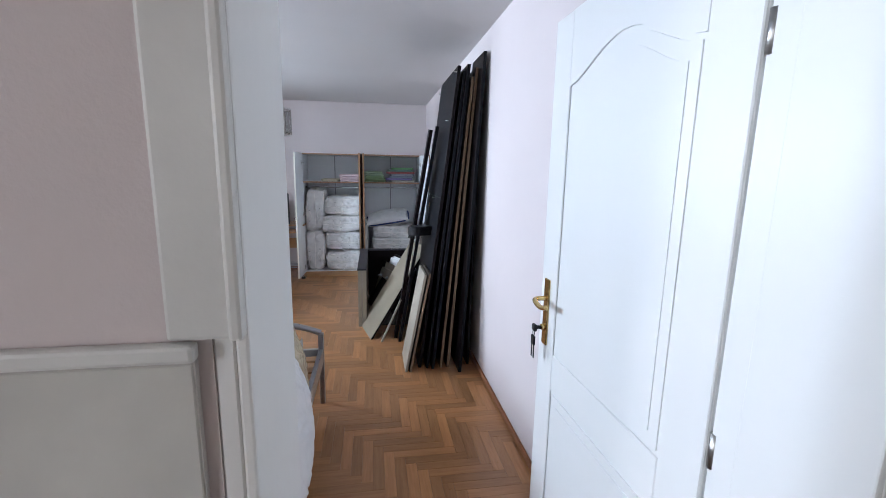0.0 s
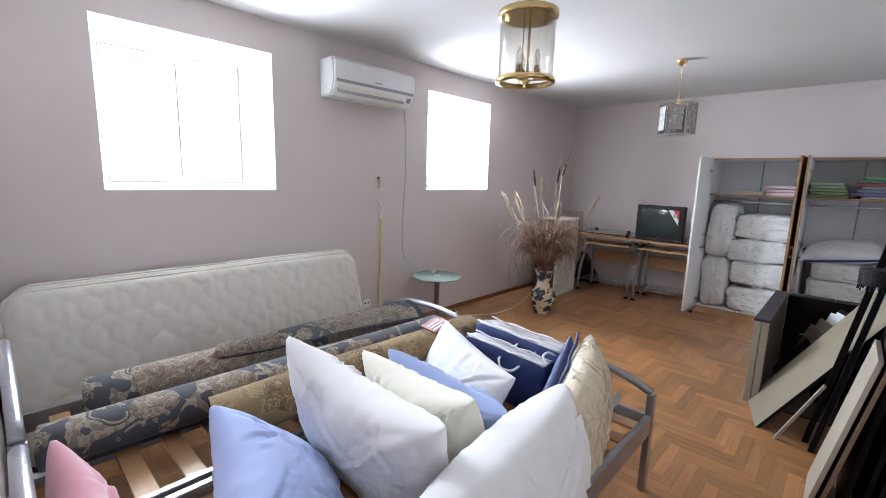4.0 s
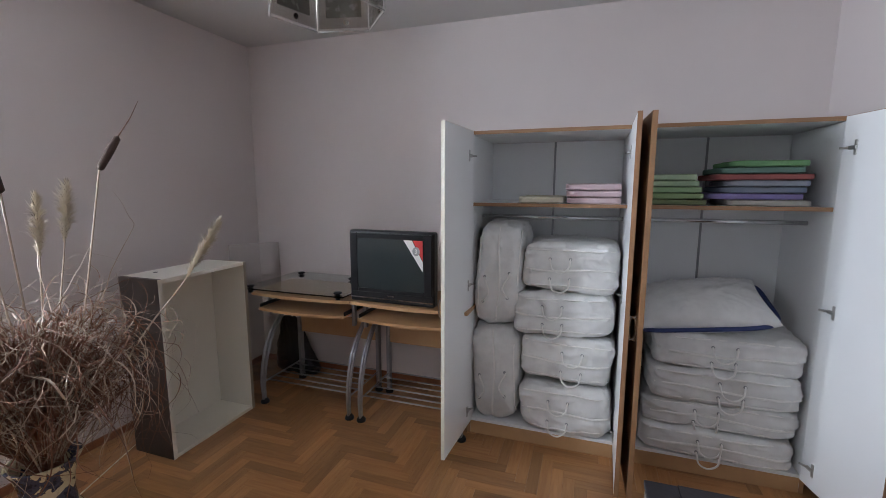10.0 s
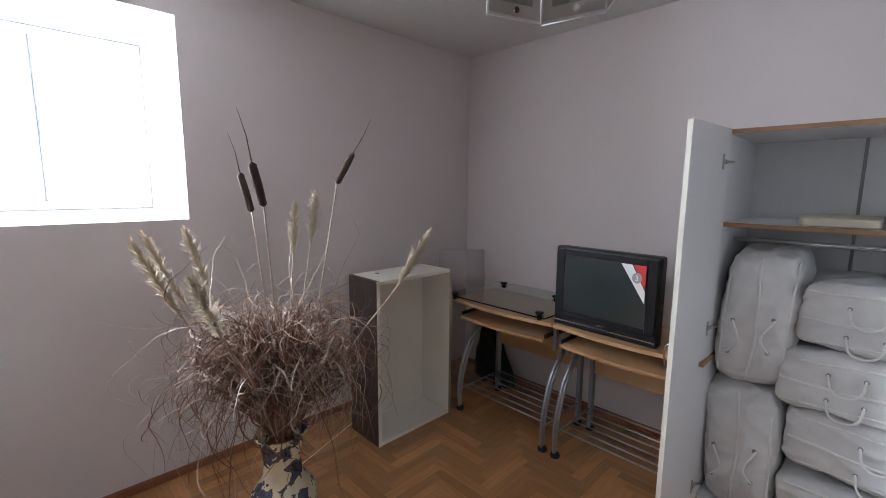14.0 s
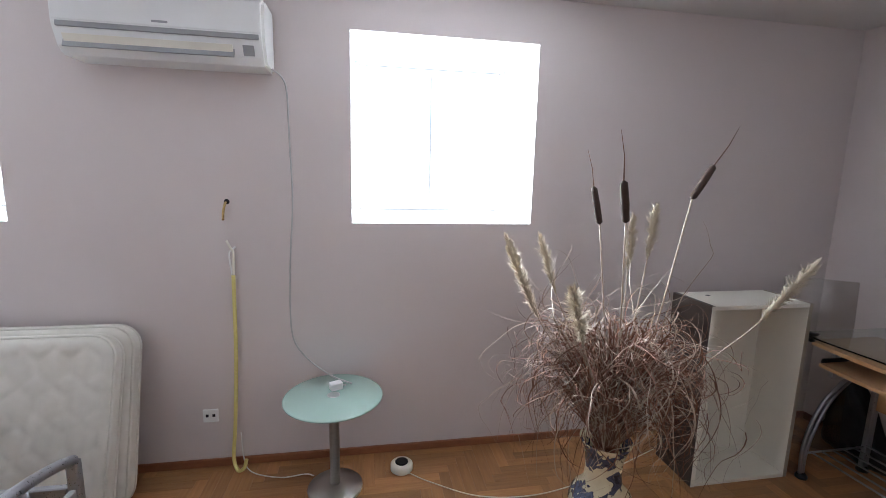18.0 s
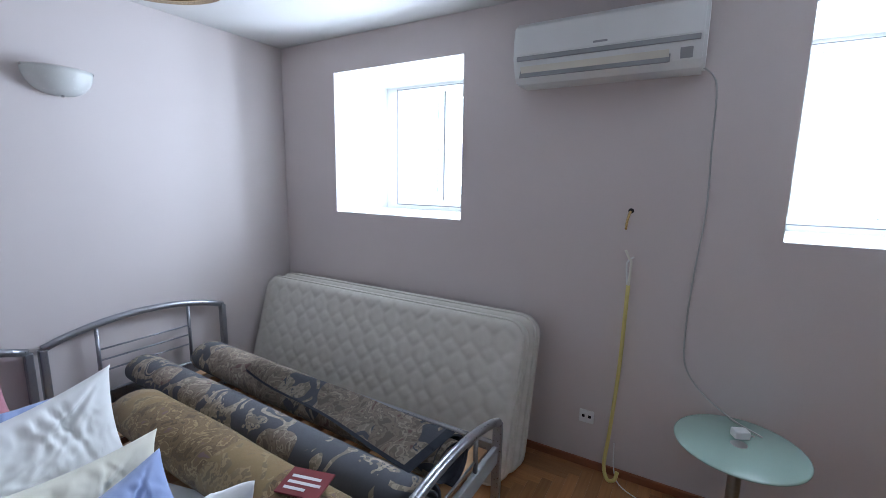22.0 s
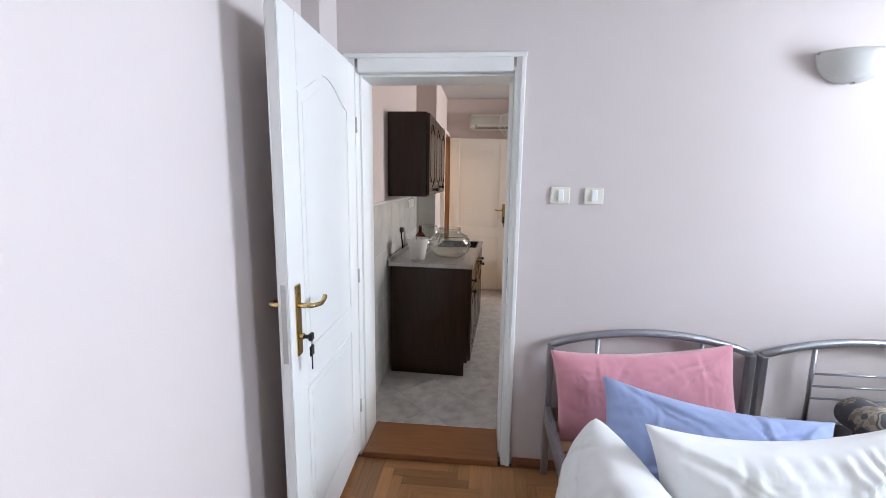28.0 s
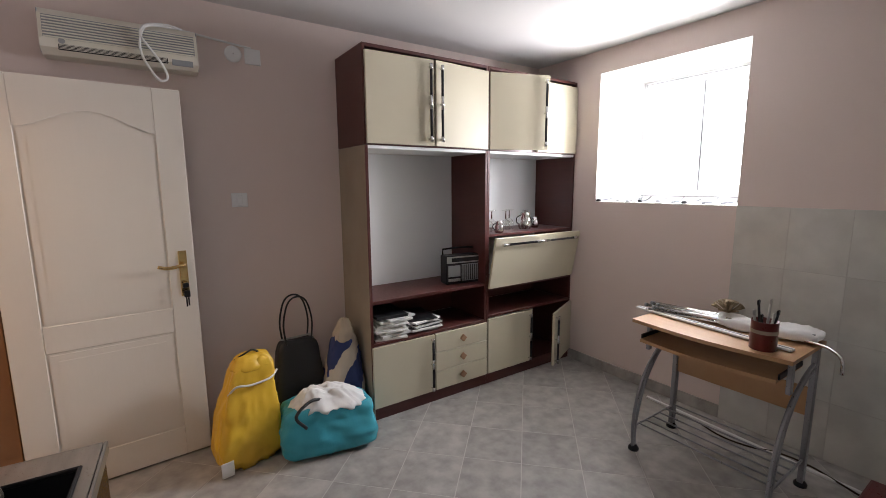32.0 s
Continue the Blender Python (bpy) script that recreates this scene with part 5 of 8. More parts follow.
def cattail(head, tip):
    low, head0, top = Vector((0.01, 0.01, 0.3)), Vector(head) + Vector((-0.11, -0.05, 0)), Vector(tip) + Vector((-0.11, -0.05, 0))
    d = (top - head0).normalized()
    head1 = head0 + d * 0.16
    ob = part("cattail_stem", tube(bm_new(), smooth_path([low, low.lerp(head0, 0.5) + Vector((0.01, 0.006, 0)), head0], 5), 0.0032, 6), M["straw_pale"], t)
    bm = bm_new()
    tube(bm, [head0, head0 + d * 0.008, head0 + d * 0.08, head1 - d * 0.01, head1], [0.004, 0.0128, 0.0150, 0.0130, 0.003], 10)
    part("cattail_head", bm, M["cattail"], ob, "dark brown cattail head")
    part("cattail_tip", tube(bm_new(), [head1, head1.lerp(top, 0.5) + Vector((0.004, 0.004, 0)), top], [0.0025, 0.0018, 0.0008], 5), M["straw"], ob)


cattail((-0.065, 0.047, 1.346), (-0.088, -0.019, 1.652))
cattail((0.221, -0.019, 1.381), (0.316, -0.124, 1.682))
cattail((0.071, 0.355, 1.462), (0.059, 0.542, 1.749))
for i, (x, y, z, ln) in enumerate(((0.399, 0.577, 1.251, 0.26), (-0.226, -0.30, 1.264, 0.34), (-0.02, -0.36, 1.25, 0.32), (-0.147, -0.172, 1.265, 0.24), (0.42, -0.299, 1.192, 0.24), (-0.224, 0.302, 1.353, 0.25), (-0.191, 0.395, 1.41, 0.26))):
    stem_with_plume(x, y, (1, 1), z, ln, i)

# ---- beds ----
def bed(x0, label):
    """Silver tubular single bed: head at y = 0, foot at y = 1.985."""
    w, ln = 0.955, 1.985
    t = thing("single_bed", x0, 0.445, 0, label, "bed", "two single beds pushed together")

    def arch(y, zs, zc, n=14):
        return [(0.02 + (w - 0.04) * i / n, y, zs + (zc - zs) * (1 - (2 * i / n - 1) ** 2) ** 0.9) for i in range(n + 1)]

    for y, zs, zc, nm in ((0.0, 0.685, 0.765, "head"), (ln, 0.475, 0.560, "foot")):
        for x in (0.02, w - 0.02):
            bm = bm_new()
            box(bm, x - 0.016, x + 0.016, y - 0.02, y + 0.02, 0, zs, 0.006, 2)
            part(nm + "_post", bm, M["steel_grey"], t)
        part(nm + "_arch", tube(bm_new(), arch(y, zs, zc), 0.019, 12), M["steel_grey"], t, smooth=True)
        part(nm + "_crossbar", boxed(0.037, w - 0.037, y - 0.012, y + 0.012, 0.29, 0.37, 0.004), M["plastic_grey"] if nm == "foot" else M["steel_grey"], t)
        for x in (0.24, 0.715):
            part("upright", tube(bm_new(), [(x, y, 0.37), (x, y, zs + (zc - zs) * 0.70)], 0.010, 8), M["steel_grey"], t)
        if nm == "head":
            for z in (0.485, 0.545, 0.605):
                part("thin_bar", tube(bm_new(), [(0.25, y, z), (0.705, y, z)], 0.005, 6), M["steel_grey"], t)
        else:
            for z in (0.42,):
                part("thin_bar", tube(bm_new(), [(0.25, y, z), (0.705, y, z)], 0.005, 6), M["steel_grey"], t)
    for x in (0.006, w - 0.034):
        part("side_rail", boxed(x, x + 0.028, 0.021, ln - 0.021, 0.285, 0.375, 0.004), M["steel_grey"], t)
    for i in range(13):
        y = 0.10 + i * 0.148
        part("slat", boxed(0.036, w - 0.036, y, y + 0.07, 0.325, 0.337, 0.002), M["beech"], t)
    part("centre_beam", boxed(w / 2 - 0.02, w / 2 + 0.02, 0.013, ln - 0.013, 0.295, 0.3245), M["plastic_grey"], t)
    return t


bed(-1.0225, "silver tubular single bed heaped with pillows, no mattress")
bed(-1.990, "silver tubular single bed with rolled carpets on its slats")


# ---- mattresses leaning on the west wall ----
def mattress(m, label, seed):
    ln, h, d = 1.965, 0.82, 0.095
    t = new("mattress")
    t.matrix_world = m
    tagged(t, label, "mattress", "mattresses leaning on the wall")
    bm = bm_new()
    nu, nv = 150, 64
    rows = []
    for face in (1, -1):
        g = []
        for i in range(nu + 1):
            col = []
            for j in range(nv + 1):
                u, v = i / nu * ln, j / nv * h
                r = 0.10
                du, dv = min(u, ln - u), min(v, h - v)
                if du < r and dv < r:
                    k = math.hypot(r - du, r - dv)
                    if k > r:
                        cu, cv = (r if u < ln / 2 else ln - r), (r if v < h / 2 else h - r)
                        u, v = cu + (u - cu) * r / k, cv + (v - cv) * r / k
                        du, dv = min(u, ln - u), min(v, h - v)
                        edge = 0
                    else:
                        edge = r - k
                else:
                    edge = min(du, dv)
                ph = 2 * math.pi * v / 0.155
                wv = 0.25 * math.cos(ph + 0.55 * math.sin(ph))
                k0 = math.floor(2 * u / 0.118)
                q = min(1.0, min(abs(u / 0.118 - kk / 2 - (wv if kk % 2 else -wv)) for kk in (k0 - 1, k0, k0 + 1, k0 + 2)) / 0.20) ** 0.5
                amp = min(1, edge / 0.05)
                y = d / 2 - 0.016 * (1 - min(1, edge / 0.03)) ** 2 + amp * (0.0095 * q - 0.004) + 0.005 * noise.noise(Vector((u * 3, v * 3, seed))) + amp * 0.004 * noise.noise(Vector((u * 26, v * 7, seed)))
                col.append(bm.verts.new((face * y, u, v)))
            g.append(col)
        rows.append(g)
    for face, g in zip((1, -1), rows):
        for i in range(nu):
            for j in range(nv):
                q = (g[i][j], g[i + 1][j], g[i + 1][j + 1], g[i][j + 1])
                f = bm.faces.new(q if face == 1 else q[::-1])
                f.smooth = True
    ring = [(i, 0) for i in range(nu)] + [(nu, j) for j in range(nv)] + [(i, nv) for i in range(nu, 0, -1)] + [(0, j) for j in range(nv, 0, -1)]
    for a, b in zip(ring, ring[1:] + ring[:1]):
        bm.faces.new((rows[0][a[0]][a[1]], rows[1][a[0]][a[1]], rows[1][b[0]][b[1]], rows[0][b[0]][b[1]]))
    bmesh.ops.recalc_face_normals(bm, faces=bm.faces)
    pipes = [[tuple(rows[k][i][j].co) for i, j in ring[::3]] for k in (0, 1)]
    part("quilted_cover", bm, M["quilt"], t)
    for p in pipes:
        part("piping", tube(bm_new(), p, 0.007, 6, closed=True), M["quilt"], t, "corded edge")
    return t


mattress(pose(-2.150, 0.44, 0.018, 0, -17.0, 0), "cream quilted single mattress standing on edge", 1)
mattress(pose(-2.272, 0.47, 0.020, 0, -14.3, 0), "second cream quilted mattress leaning on the wall", 2)


# ---- rolled carpets ----
def carpet_roll(a, b, radius, turns, material, label, seed, flat=0.85, tag=False):
    """A sheet wound in a spiral between two points."""
    a, b = Vector(a), Vector(b)
    d = (b - a).normalized()
    side = d.cross(Vector((0, 0, 1))).normalized()
    up = side.cross(d)
    t = thing("rolled_carpet", *a, label, "carpet", "rolled carpets on the bed")
    bm = bm_new()
    nt, nl = int(turns * 26), 26
    ln = (b - a).length
    grid = []
    for i in range(nt + 1):
        ang = 2 * math.pi * turns * i / nt + seed
        r = 0.018 + (radius - 0.018) * (i / nt) ** 0.8
        row = []
        for j in range(nl + 1):
            k = j / nl
            wob = 1 + 0.05 * noise.noise(Vector((seed, k * 5, math.cos(ang)))) + 0.03 * math.sin(k * 9 + seed)
            p = d * (ln * k + 0.02 * math.sin(i * 0.21 + seed) * (1 if j in (0, nl) else 0)) + (side * math.cos(ang) + up * math.sin(ang) * flat) * r * wob
            row.append((p, (side * math.cos(ang) + up * math.sin(ang) * flat).normalized()))
        grid.append(row)
    th = 0.007
    outer = [[bm.verts.new(p + nrm * th) for p, nrm in row] for row in grid]
    inner = [[bm.verts.new(p) for p, nrm in row] for row in grid]
    for i in range(nt):
        for j in range(nl):
            f = bm.faces.new((outer[i][j], outer[i + 1][j], outer[i + 1][j + 1], outer[i][j + 1]))
            g = bm.faces.new((inner[i][j + 1], inner[i + 1][j + 1], inner[i + 1][j], inner[i][j]))
            f.smooth = g.smooth = True
            g.material_index = 1
        for j in (0, nl):
            f = bm.faces.new((outer[i][j], inner[i][j], inner[i + 1][j], outer[i + 1][j]))
            f.material_index = 1
    for j in range(nl):
        f = bm.faces.new((outer[nt][j], inner[nt][j], inner[nt][j + 1], outer[nt][j + 1]))
        f.material_index = 1
    bmesh.ops.recalc_face_normals(bm, faces=bm.faces)
    part("roll", bm, [material, M["carpet_back"]], t)
    return t


gold = carpet_roll((-1.205, 0.97, 0.455), (-1.125, 2.41, 0.490), 0.125, 3, M["carpet_gold"], "rolled mustard floral carpet with a worn edge", 4.55, 0.80)
tag_red = surface("dark_red_tag_card", (0.20, 0.022, 0.028), (0.15, 0.016, 0.020), 0.4)
tag = part("paper_tag", turned(boxed(-0.050, 0.050, -0.080, 0.080, 0, 0.006, 0.001), pose(0.045, 1.16, 0.131, 6, 10, 10)), tag_red, gold, "dark red printed card tag")
for k, (a, b) in enumerate(((-0.060, 0.050), (-0.060, 0.062), (-0.060, 0.020))):
    part("print_line", turned(boxed(-0.022 + 0.022 * k, -0.012 + 0.022 * k, a, b, 0.0062, 0.0068), pose(0.045, 1.16, 0.131, 6, 10, 10)), M["plastic_white"], tag, "pale line of print")
carpet_roll((-1.455, 0.50, 0.445), (-1.400, 2.40, 0.440), 0.100, 3, M["carpet_blue"], "rolled grey-blue carpet with beige flowers", 4.9)
roll_b = carpet_roll((-1.735, 0.66, 0.455), (-1.670, 2.36, 0.445), 0.108, 3, M["carpet_beige"], "loosely rolled beige and blue floral carpet", 4.75, 0.9)
# its loose outer flap hangs towards the foot of the bed
bm = bm_new()
nu, nv = 30, 16
g = []
for i in range(nu + 1):
    row = []
    for j in range(nv + 1):
        u, v = i / nu, j / nv
        x = 0.020 + 0.040 * u + (0.060 + 0.165 * u) * v + 0.008 * math.sin(9 * u)
        y = 0.50 + 1.22 * u - 0.06 * v * v
        z = 0.116 - 0.052 * v ** 1.8 + 0.008 * math.sin(7 * u + 3 * v) * v
        row.append(bm.verts.new((x, y, z)))
    g.append(row)
for i in range(nu):
    for j in range(nv):
        f = bm.faces.new((g[i][j], g[i + 1][j], g[i + 1][j + 1], g[i][j + 1]))
        f.smooth = True
        f.material_index = 1 if j >= nv - 1 or i >= nu - 1 else 0
bmesh.ops.solidify(bm, geom=bm.faces[:], thickness=0.008)
part("loose_flap", bm, [M["carpet_beige"], M["carpet_back"]], roll_b, "loose carpet flap with a dark blue border")

# papers between the slats
tagged(link("paper_pack", turned(boxed(-0.10, 0.10, -0.16, 0.16, 0, 0.02, 0.003), pose(-0.975, 1.55, 0.3785, 0, 0, 14)), M["plastic_white"]), "white paper packet lying on the bed rails", "paper")

# ---- pillows and duvets on the bed by the door ----
pillow((-0.885, 0.505, 0.752), (-0.075, 0.525, 0.690), 0.42, 0.16, (0, 0.20, -1), 1, M["linen_pink"], "dusty pink velvet pillow leaning on the headboard", amp=0.009, point=0.05, sag=0.05)
pillow((-1.035, 0.905, 0.620), (-0.285, 0.640, 0.630), 0.46, 0.25, (0.10, 1.15, -1), 2, M["linen_blue"], "pale blue pillow leaning on the pink one", amp=0.013, point=0.09, sag=0.08, folds=18)
pillow((-1.040, 1.190, 0.795), (-0.245, 1.225, 0.755), 0.50, 0.25, (0, 0.26, -1), 3, M["linen_white"], "plump white cotton pillow with pointed corners", amp=0.014, point=0.11, sag=0.07, folds=30)
pillow((-1.030, 1.530, 0.645), (-0.345, 1.470, 0.700), 0.38, 0.20, (0, 0.35, -1), 4, M["linen_ivory"], "ivory cotton pillow lying against white ones", amp=0.014, point=0.09, sag=0.08, folds=24)
pillow((-0.985, 1.640, 0.635), (-0.360, 1.690, 0.560), 0.33, 0.19, (0, 0.45, -1), 5, M["linen_blue"], "pale blue creased cotton pillow", amp=0.015, point=0.10, sag=0.06, folds=26)
pillow((-1.030, 2.075, 0.660), (-0.455, 1.880, 0.600), 0.40, 0.17, (0.05, -0.50, -1), 6, M["linen_white"], "white cotton pillow near the foot of the bed", amp=0.010, point=0.07, folds=16)
pillow((-0.160, 1.030, 0.650), (-0.262, 1.910, 0.640), 0.42, 0.31, (0.18, 0, -1), 31, M["linen_white"], "big plump white pillow standing along the bed edge", amp=0.011, point=-0.05, folds=22)

t = thing("wrapped_duvet", -0.28, 1.95, 0.34, "cream duvet in a clear navy-backed bag at the bed foot", "duvet")
m, w = hung_from((-0.215, 1.70, 0.590), (-0.400, 2.325, 0.695), (0.22, 0, -1))
back = Matrix.Translation(-t.location)
part("body", turned(cushion(w, 0.36, 0.20, 32, amp=0.012, point=0.02, folds=16), back @ m @ Matrix.Translation((0, -0.045, -0.18))), M["film"], t, smooth=True)
part("navy_side", turned(cushion(w * 0.97, 0.33, 0.08, 33, amp=0.008, point=0.03), back @ m @ Matrix.Translation((0.008, 0.045, -0.17))), M["navy"], t, "navy blue cloth side", smooth=True)
part("zip_edge", turned(tube(bm_new(), [(-w / 2 + 0.02 + (w - 0.035) * k / 12, 0.004 * math.sin(k * 1.7), 0.001 * k - 0.012 * math.sin(math.pi * k / 12)) for k in range(13)], 0.007, 8), back @ m), M["navy"], t, "navy zipped edge")
part("handle_loop", tube(bm_new(), smooth_path([(-0.145, 0.13, 0.27), (-0.175, 0.14, 0.29), (-0.185, 0.20, 0.29), (-0.165, 0.24, 0.27)], 5), 0.006, 6), M["plastic_white"], t)
part("printed_tag", turned(boxed(-0.04, 0.04, -0.002, 0.0, -0.03, 0.03), Matrix.Translation((0.098, 0.30, 0.13)) @ pose(0, 0, 0, 0, -15, 82)), M["plastic_grey"], t, "small printed grey tag")


def zipped_bag(a, b, depth, h, seed, label):
    """A square-cut pillow bag: navy cloth sides, clear film on top over a white pillow, piped edges and a cord handle."""
    m, w = hung_from(a, b, (0, -0.10, -1))
    t = new("navy_pillow_bag")
    t.matrix_world = m
    tagged(t, label, "pillow bag", "navy pillow bags at the bed foot")
    bm = soft_box(w, depth, h, seed, p=9, n=22, amp=0.008)
    for f in bm.faces:
        if f.normal.z > 0.6 or f.calc_center_median().z > h * 0.47:
            f.material_index = 1
    part("body", turned(bm, Matrix.Translation((0, depth / 2, -h / 2))), [M["navy"], M["white_film"]], t, smooth=True)
    for y in (0.004, depth - 0.004):
        part("piping", tube(bm_new(), [(-w / 2 + 0.012 + (w - 0.024) * k / 14, y + 0.003 * math.sin(k * 2.1), -0.002 + 0.004 * math.sin(k * 1.3 + seed)) for k in range(15)], 0.0045, 6), M["plastic_white"], t, "white piped edge")
    x = 0.06 * math.sin(seed)
    part("cord_handle", tube(bm_new(), smooth_path([(x - 0.05, 0.004, -0.045), (x - 0.045, -0.022, -0.05), (x - 0.02, -0.036, -0.078), (x + 0.03, -0.034, -0.074), (x + 0.05, -0.016, -0.055), (x + 0.052, 0.004, -0.052)], 5), 0.0062, 6), M["plastic_white"], t, "white cord handle")
    return t


zipped_bag((-0.875, 2.045, 0.640), (-0.435, 2.105, 0.585), 0.095, 0.25, 51, "navy blue zipped pillow bag with a clear top")
zipped_bag((-0.925, 2.190, 0.665), (-0.405, 2.205, 0.630), 0.14, 0.29, 52, "navy blue zipped pillow bag with a bulging white pillow")

# ---- glass side table and small things by the west wall ----
t = thing("side_table", -2.315, 3.328, 0, "round frosted green glass side table, steel pedestal", "side table")
part("glass_top", lathe(bm_new(), [(0.0, 0.478), (0.226, 0.478), (0.232, 0.482), (0.232, 0.486), (0.226, 0.490), (0.0, 0.490)], 56, close=False), M["frosted"], t, smooth=False)
part("pedestal", lathe(bm_new(), [(0.024, 0.018), (0.024, 0.470), (0.055, 0.472), (0.055, 0.4775)], 24), M["satin"], t, smooth=False)
part("base", lathe(bm_new(), [(0.132, 0.0), (0.132, 0.010), (0.128, 0.014), (0.05, 0.024), (0.026, 0.03)], 44), M["satin"], t, "brushed steel base disc")
part("centre_plate", lathe(bm_new(), [(0.03, 0.4902), (0.03, 0.4912)], 24), M["satin"], t)
t = thing("mains_adapter", -2.375, 3.335, 0.4905, "white plug block on the glass side table", "adapter")
part("body", turned(boxed(-0.022, 0.022, -0.03, 0.03, 0, 0.035, 0.006, 2), pose(0, 0, 0, 0, 0, 25)), M["plastic_white"], t)
part("pin", tube(bm_new(), [(0.0, 0.03, 0.018), (0.0, 0.048, 0.018)], 0.003, 6), M["satin"], t)
t = thing("cable_reel", -2.405, 3.662, 0, "round white plastic gadget with a black top on the floor", "gadget")
part("body", lathe(bm_new(), [(0.052, 0.0), (0.058, 0.006), (0.058, 0.034), (0.050, 0.042), (0.036, 0.044)], 32), M["plastic_cream"], t, smooth=False)
part("top", lathe(bm_new(), [(0.034, 0.0442), (0.034, 0.047), (0.028, 0.049)], 28), M["black"], t, "black round top")

t = thing("floor_cable", -2.30, 3.75, 0, "thin white cable lying along the floor by the wall", "cable")
t.matrix_world = Matrix()
part("cable", tube(bm_new(), smooth_path([(-2.36, 3.70, 0.006), (-2.28, 3.80, 0.005), (-2.15, 4.02, 0.005), (-2.12, 4.3, 0.005), (-2.19, 4.62, 0.005), (-2.33, 5.0, 0.005), (-2.45, 5.3, 0.005)], 6), 0.003, 6), M["plastic_cream"], t)
t = thing("floor_wire", -2.4, 3.0, 0, "thin white wire lying on the floor by the hose", "cable")
t.matrix_world = Matrix()
part("wire", tube(bm_new(), smooth_path([(-2.535, 2.84, 0.20), (-2.525, 2.85, 0.06), (-2.48, 2.90, 0.006), (-2.42, 3.05, 0.005), (-2.43, 3.17, 0.005), (-2.41, 3.215, 0.005)], 6), 0.003, 6), M["plastic_white"], t)
t = thing("yellow_hose", -2.55, 2.83, 0, "clear and yellow drain hose hanging from a wall hole", "hose")
t.matrix_world = Matrix()
yel = surface("yellow_hose_rubber", (0.72, 0.64, 0.24), (0.66, 0.57, 0.19), 0.4)
part("upper_tube", tube(bm_new(), smooth_path([(-2.572, 2.823, 1.385), (-2.552, 2.820, 1.38), (-2.545, 2.812, 1.34), (-2.548, 2.808, 1.30)], 5), 0.006, 8), M["brass"], t, "stained tube end in the wall hole")
part("clear_tube", tube(bm_new(), smooth_path([(-2.555, 2.815, 1.20), (-2.552, 2.835, 1.16), (-2.55, 2.845, 1.14), (-2.55, 2.840, 1.02)], 5), 0.006, 8), M["plastic_cream"], t)
part("clear_tube", tube(bm_new(), smooth_path([(-2.556, 2.855, 1.17), (-2.552, 2.832, 1.15), (-2.55, 2.826, 1.12), (-2.55, 2.838, 1.0)], 5), 0.004, 8), M["plastic_white"], t)
part("hose", tube(bm_new(), smooth_path([(-2.55, 2.840, 1.03), (-2.55, 2.832, 0.62), (-2.545, 2.812, 0.25), (-2.53, 2.80, 0.07), (-2.50, 2.825, 0.012), (-2.485, 2.86, 0.03), (-2.50, 2.87, 0.07)], 8), 0.0095, 8), yel, t, "yellow rubber hose")
part("wall_hole", turned(lathe(bm_new(), [(0.013, 0), (0.013, 0.002)], 14), Matrix.Translation((XW + 0.0005, 2.823, 1.388)) @ Matrix.Rotation(radians(90), 4, "Y")), M["black"], t)


def wall_plate(name, m, w, h, label, category, kind_, mat="plastic_cream"):
    """A plate on a wall: local x across, y out of the wall, z up; centred."""
    t = new(name)
    t.matrix_world = m
    tagged(t, label, category)
    part("plate", boxed(-w / 2, w / 2, 0.0, 0.010, -h / 2, h / 2, 0.004, 2), M[mat], t)
    if kind_ == "switch":
        part("rocker", turned(boxed(-0.014, 0.012, 0.009, 0.016, -0.027, 0.027, 0.003, 2), pose(0, 0.001, 0, 5, 0, 0)), M["plastic_white"], t)
    elif kind_ == "socket":
        part("well", turned(lathe(bm_new(), [(0.021, 0.0), (0.021, 0.0015)], 22), Matrix.Translation((0, 0.0115, 0)) @ Matrix.Rotation(radians(90), 4, "X")), M["plastic_grey"], t)
        part("collar", turned(lathe(bm_new(), [(0.026, 0.0), (0.026, 0.003), (0.021, 0.003)], 22), Matrix.Translation((0, 0.013, 0)) @ Matrix.Rotation(radians(90), 4, "X")), M[mat], t)
        for x in (-0.0095, 0.0095):
            part("pin_hole", turned(lathe(bm_new(), [(0.003, 0), (0.003, 0.0012)], 8), Matrix.Translation((x, 0.0122, 0)) @ Matrix.Rotation(radians(90), 4, "X")), M["black"], t)
    elif kind_ == "double":
        for x in (-0.016, 0.016):
            part("pin_hole", boxed(x - 0.007, x + 0.007, 0.0095, 0.0115, -0.006, 0.010, 0.001), M["black"], t)
    return t


wall_plate("light_switch", pose(-0.098, YS, 1.400), 0.088, 0.078, "cream light switch with a white rocker", "light switch", "switch")
wall_plate("light_switch", pose(-0.251, YS, 1.400), 0.088, 0.078, "cream light switch with a white rocker", "light switch", "switch")
wall_plate("wall_socket", pose(-1.186, YS, 0.318), 0.082, 0.082, "cream wall socket behind the bed", "socket", "socket")
wall_plate("wall_socket", pose(XW, 2.690, 0.288, 0, 0, -90), 0.075, 0.07, "white wall socket low on the wall", "socket", "double", "plastic_white")

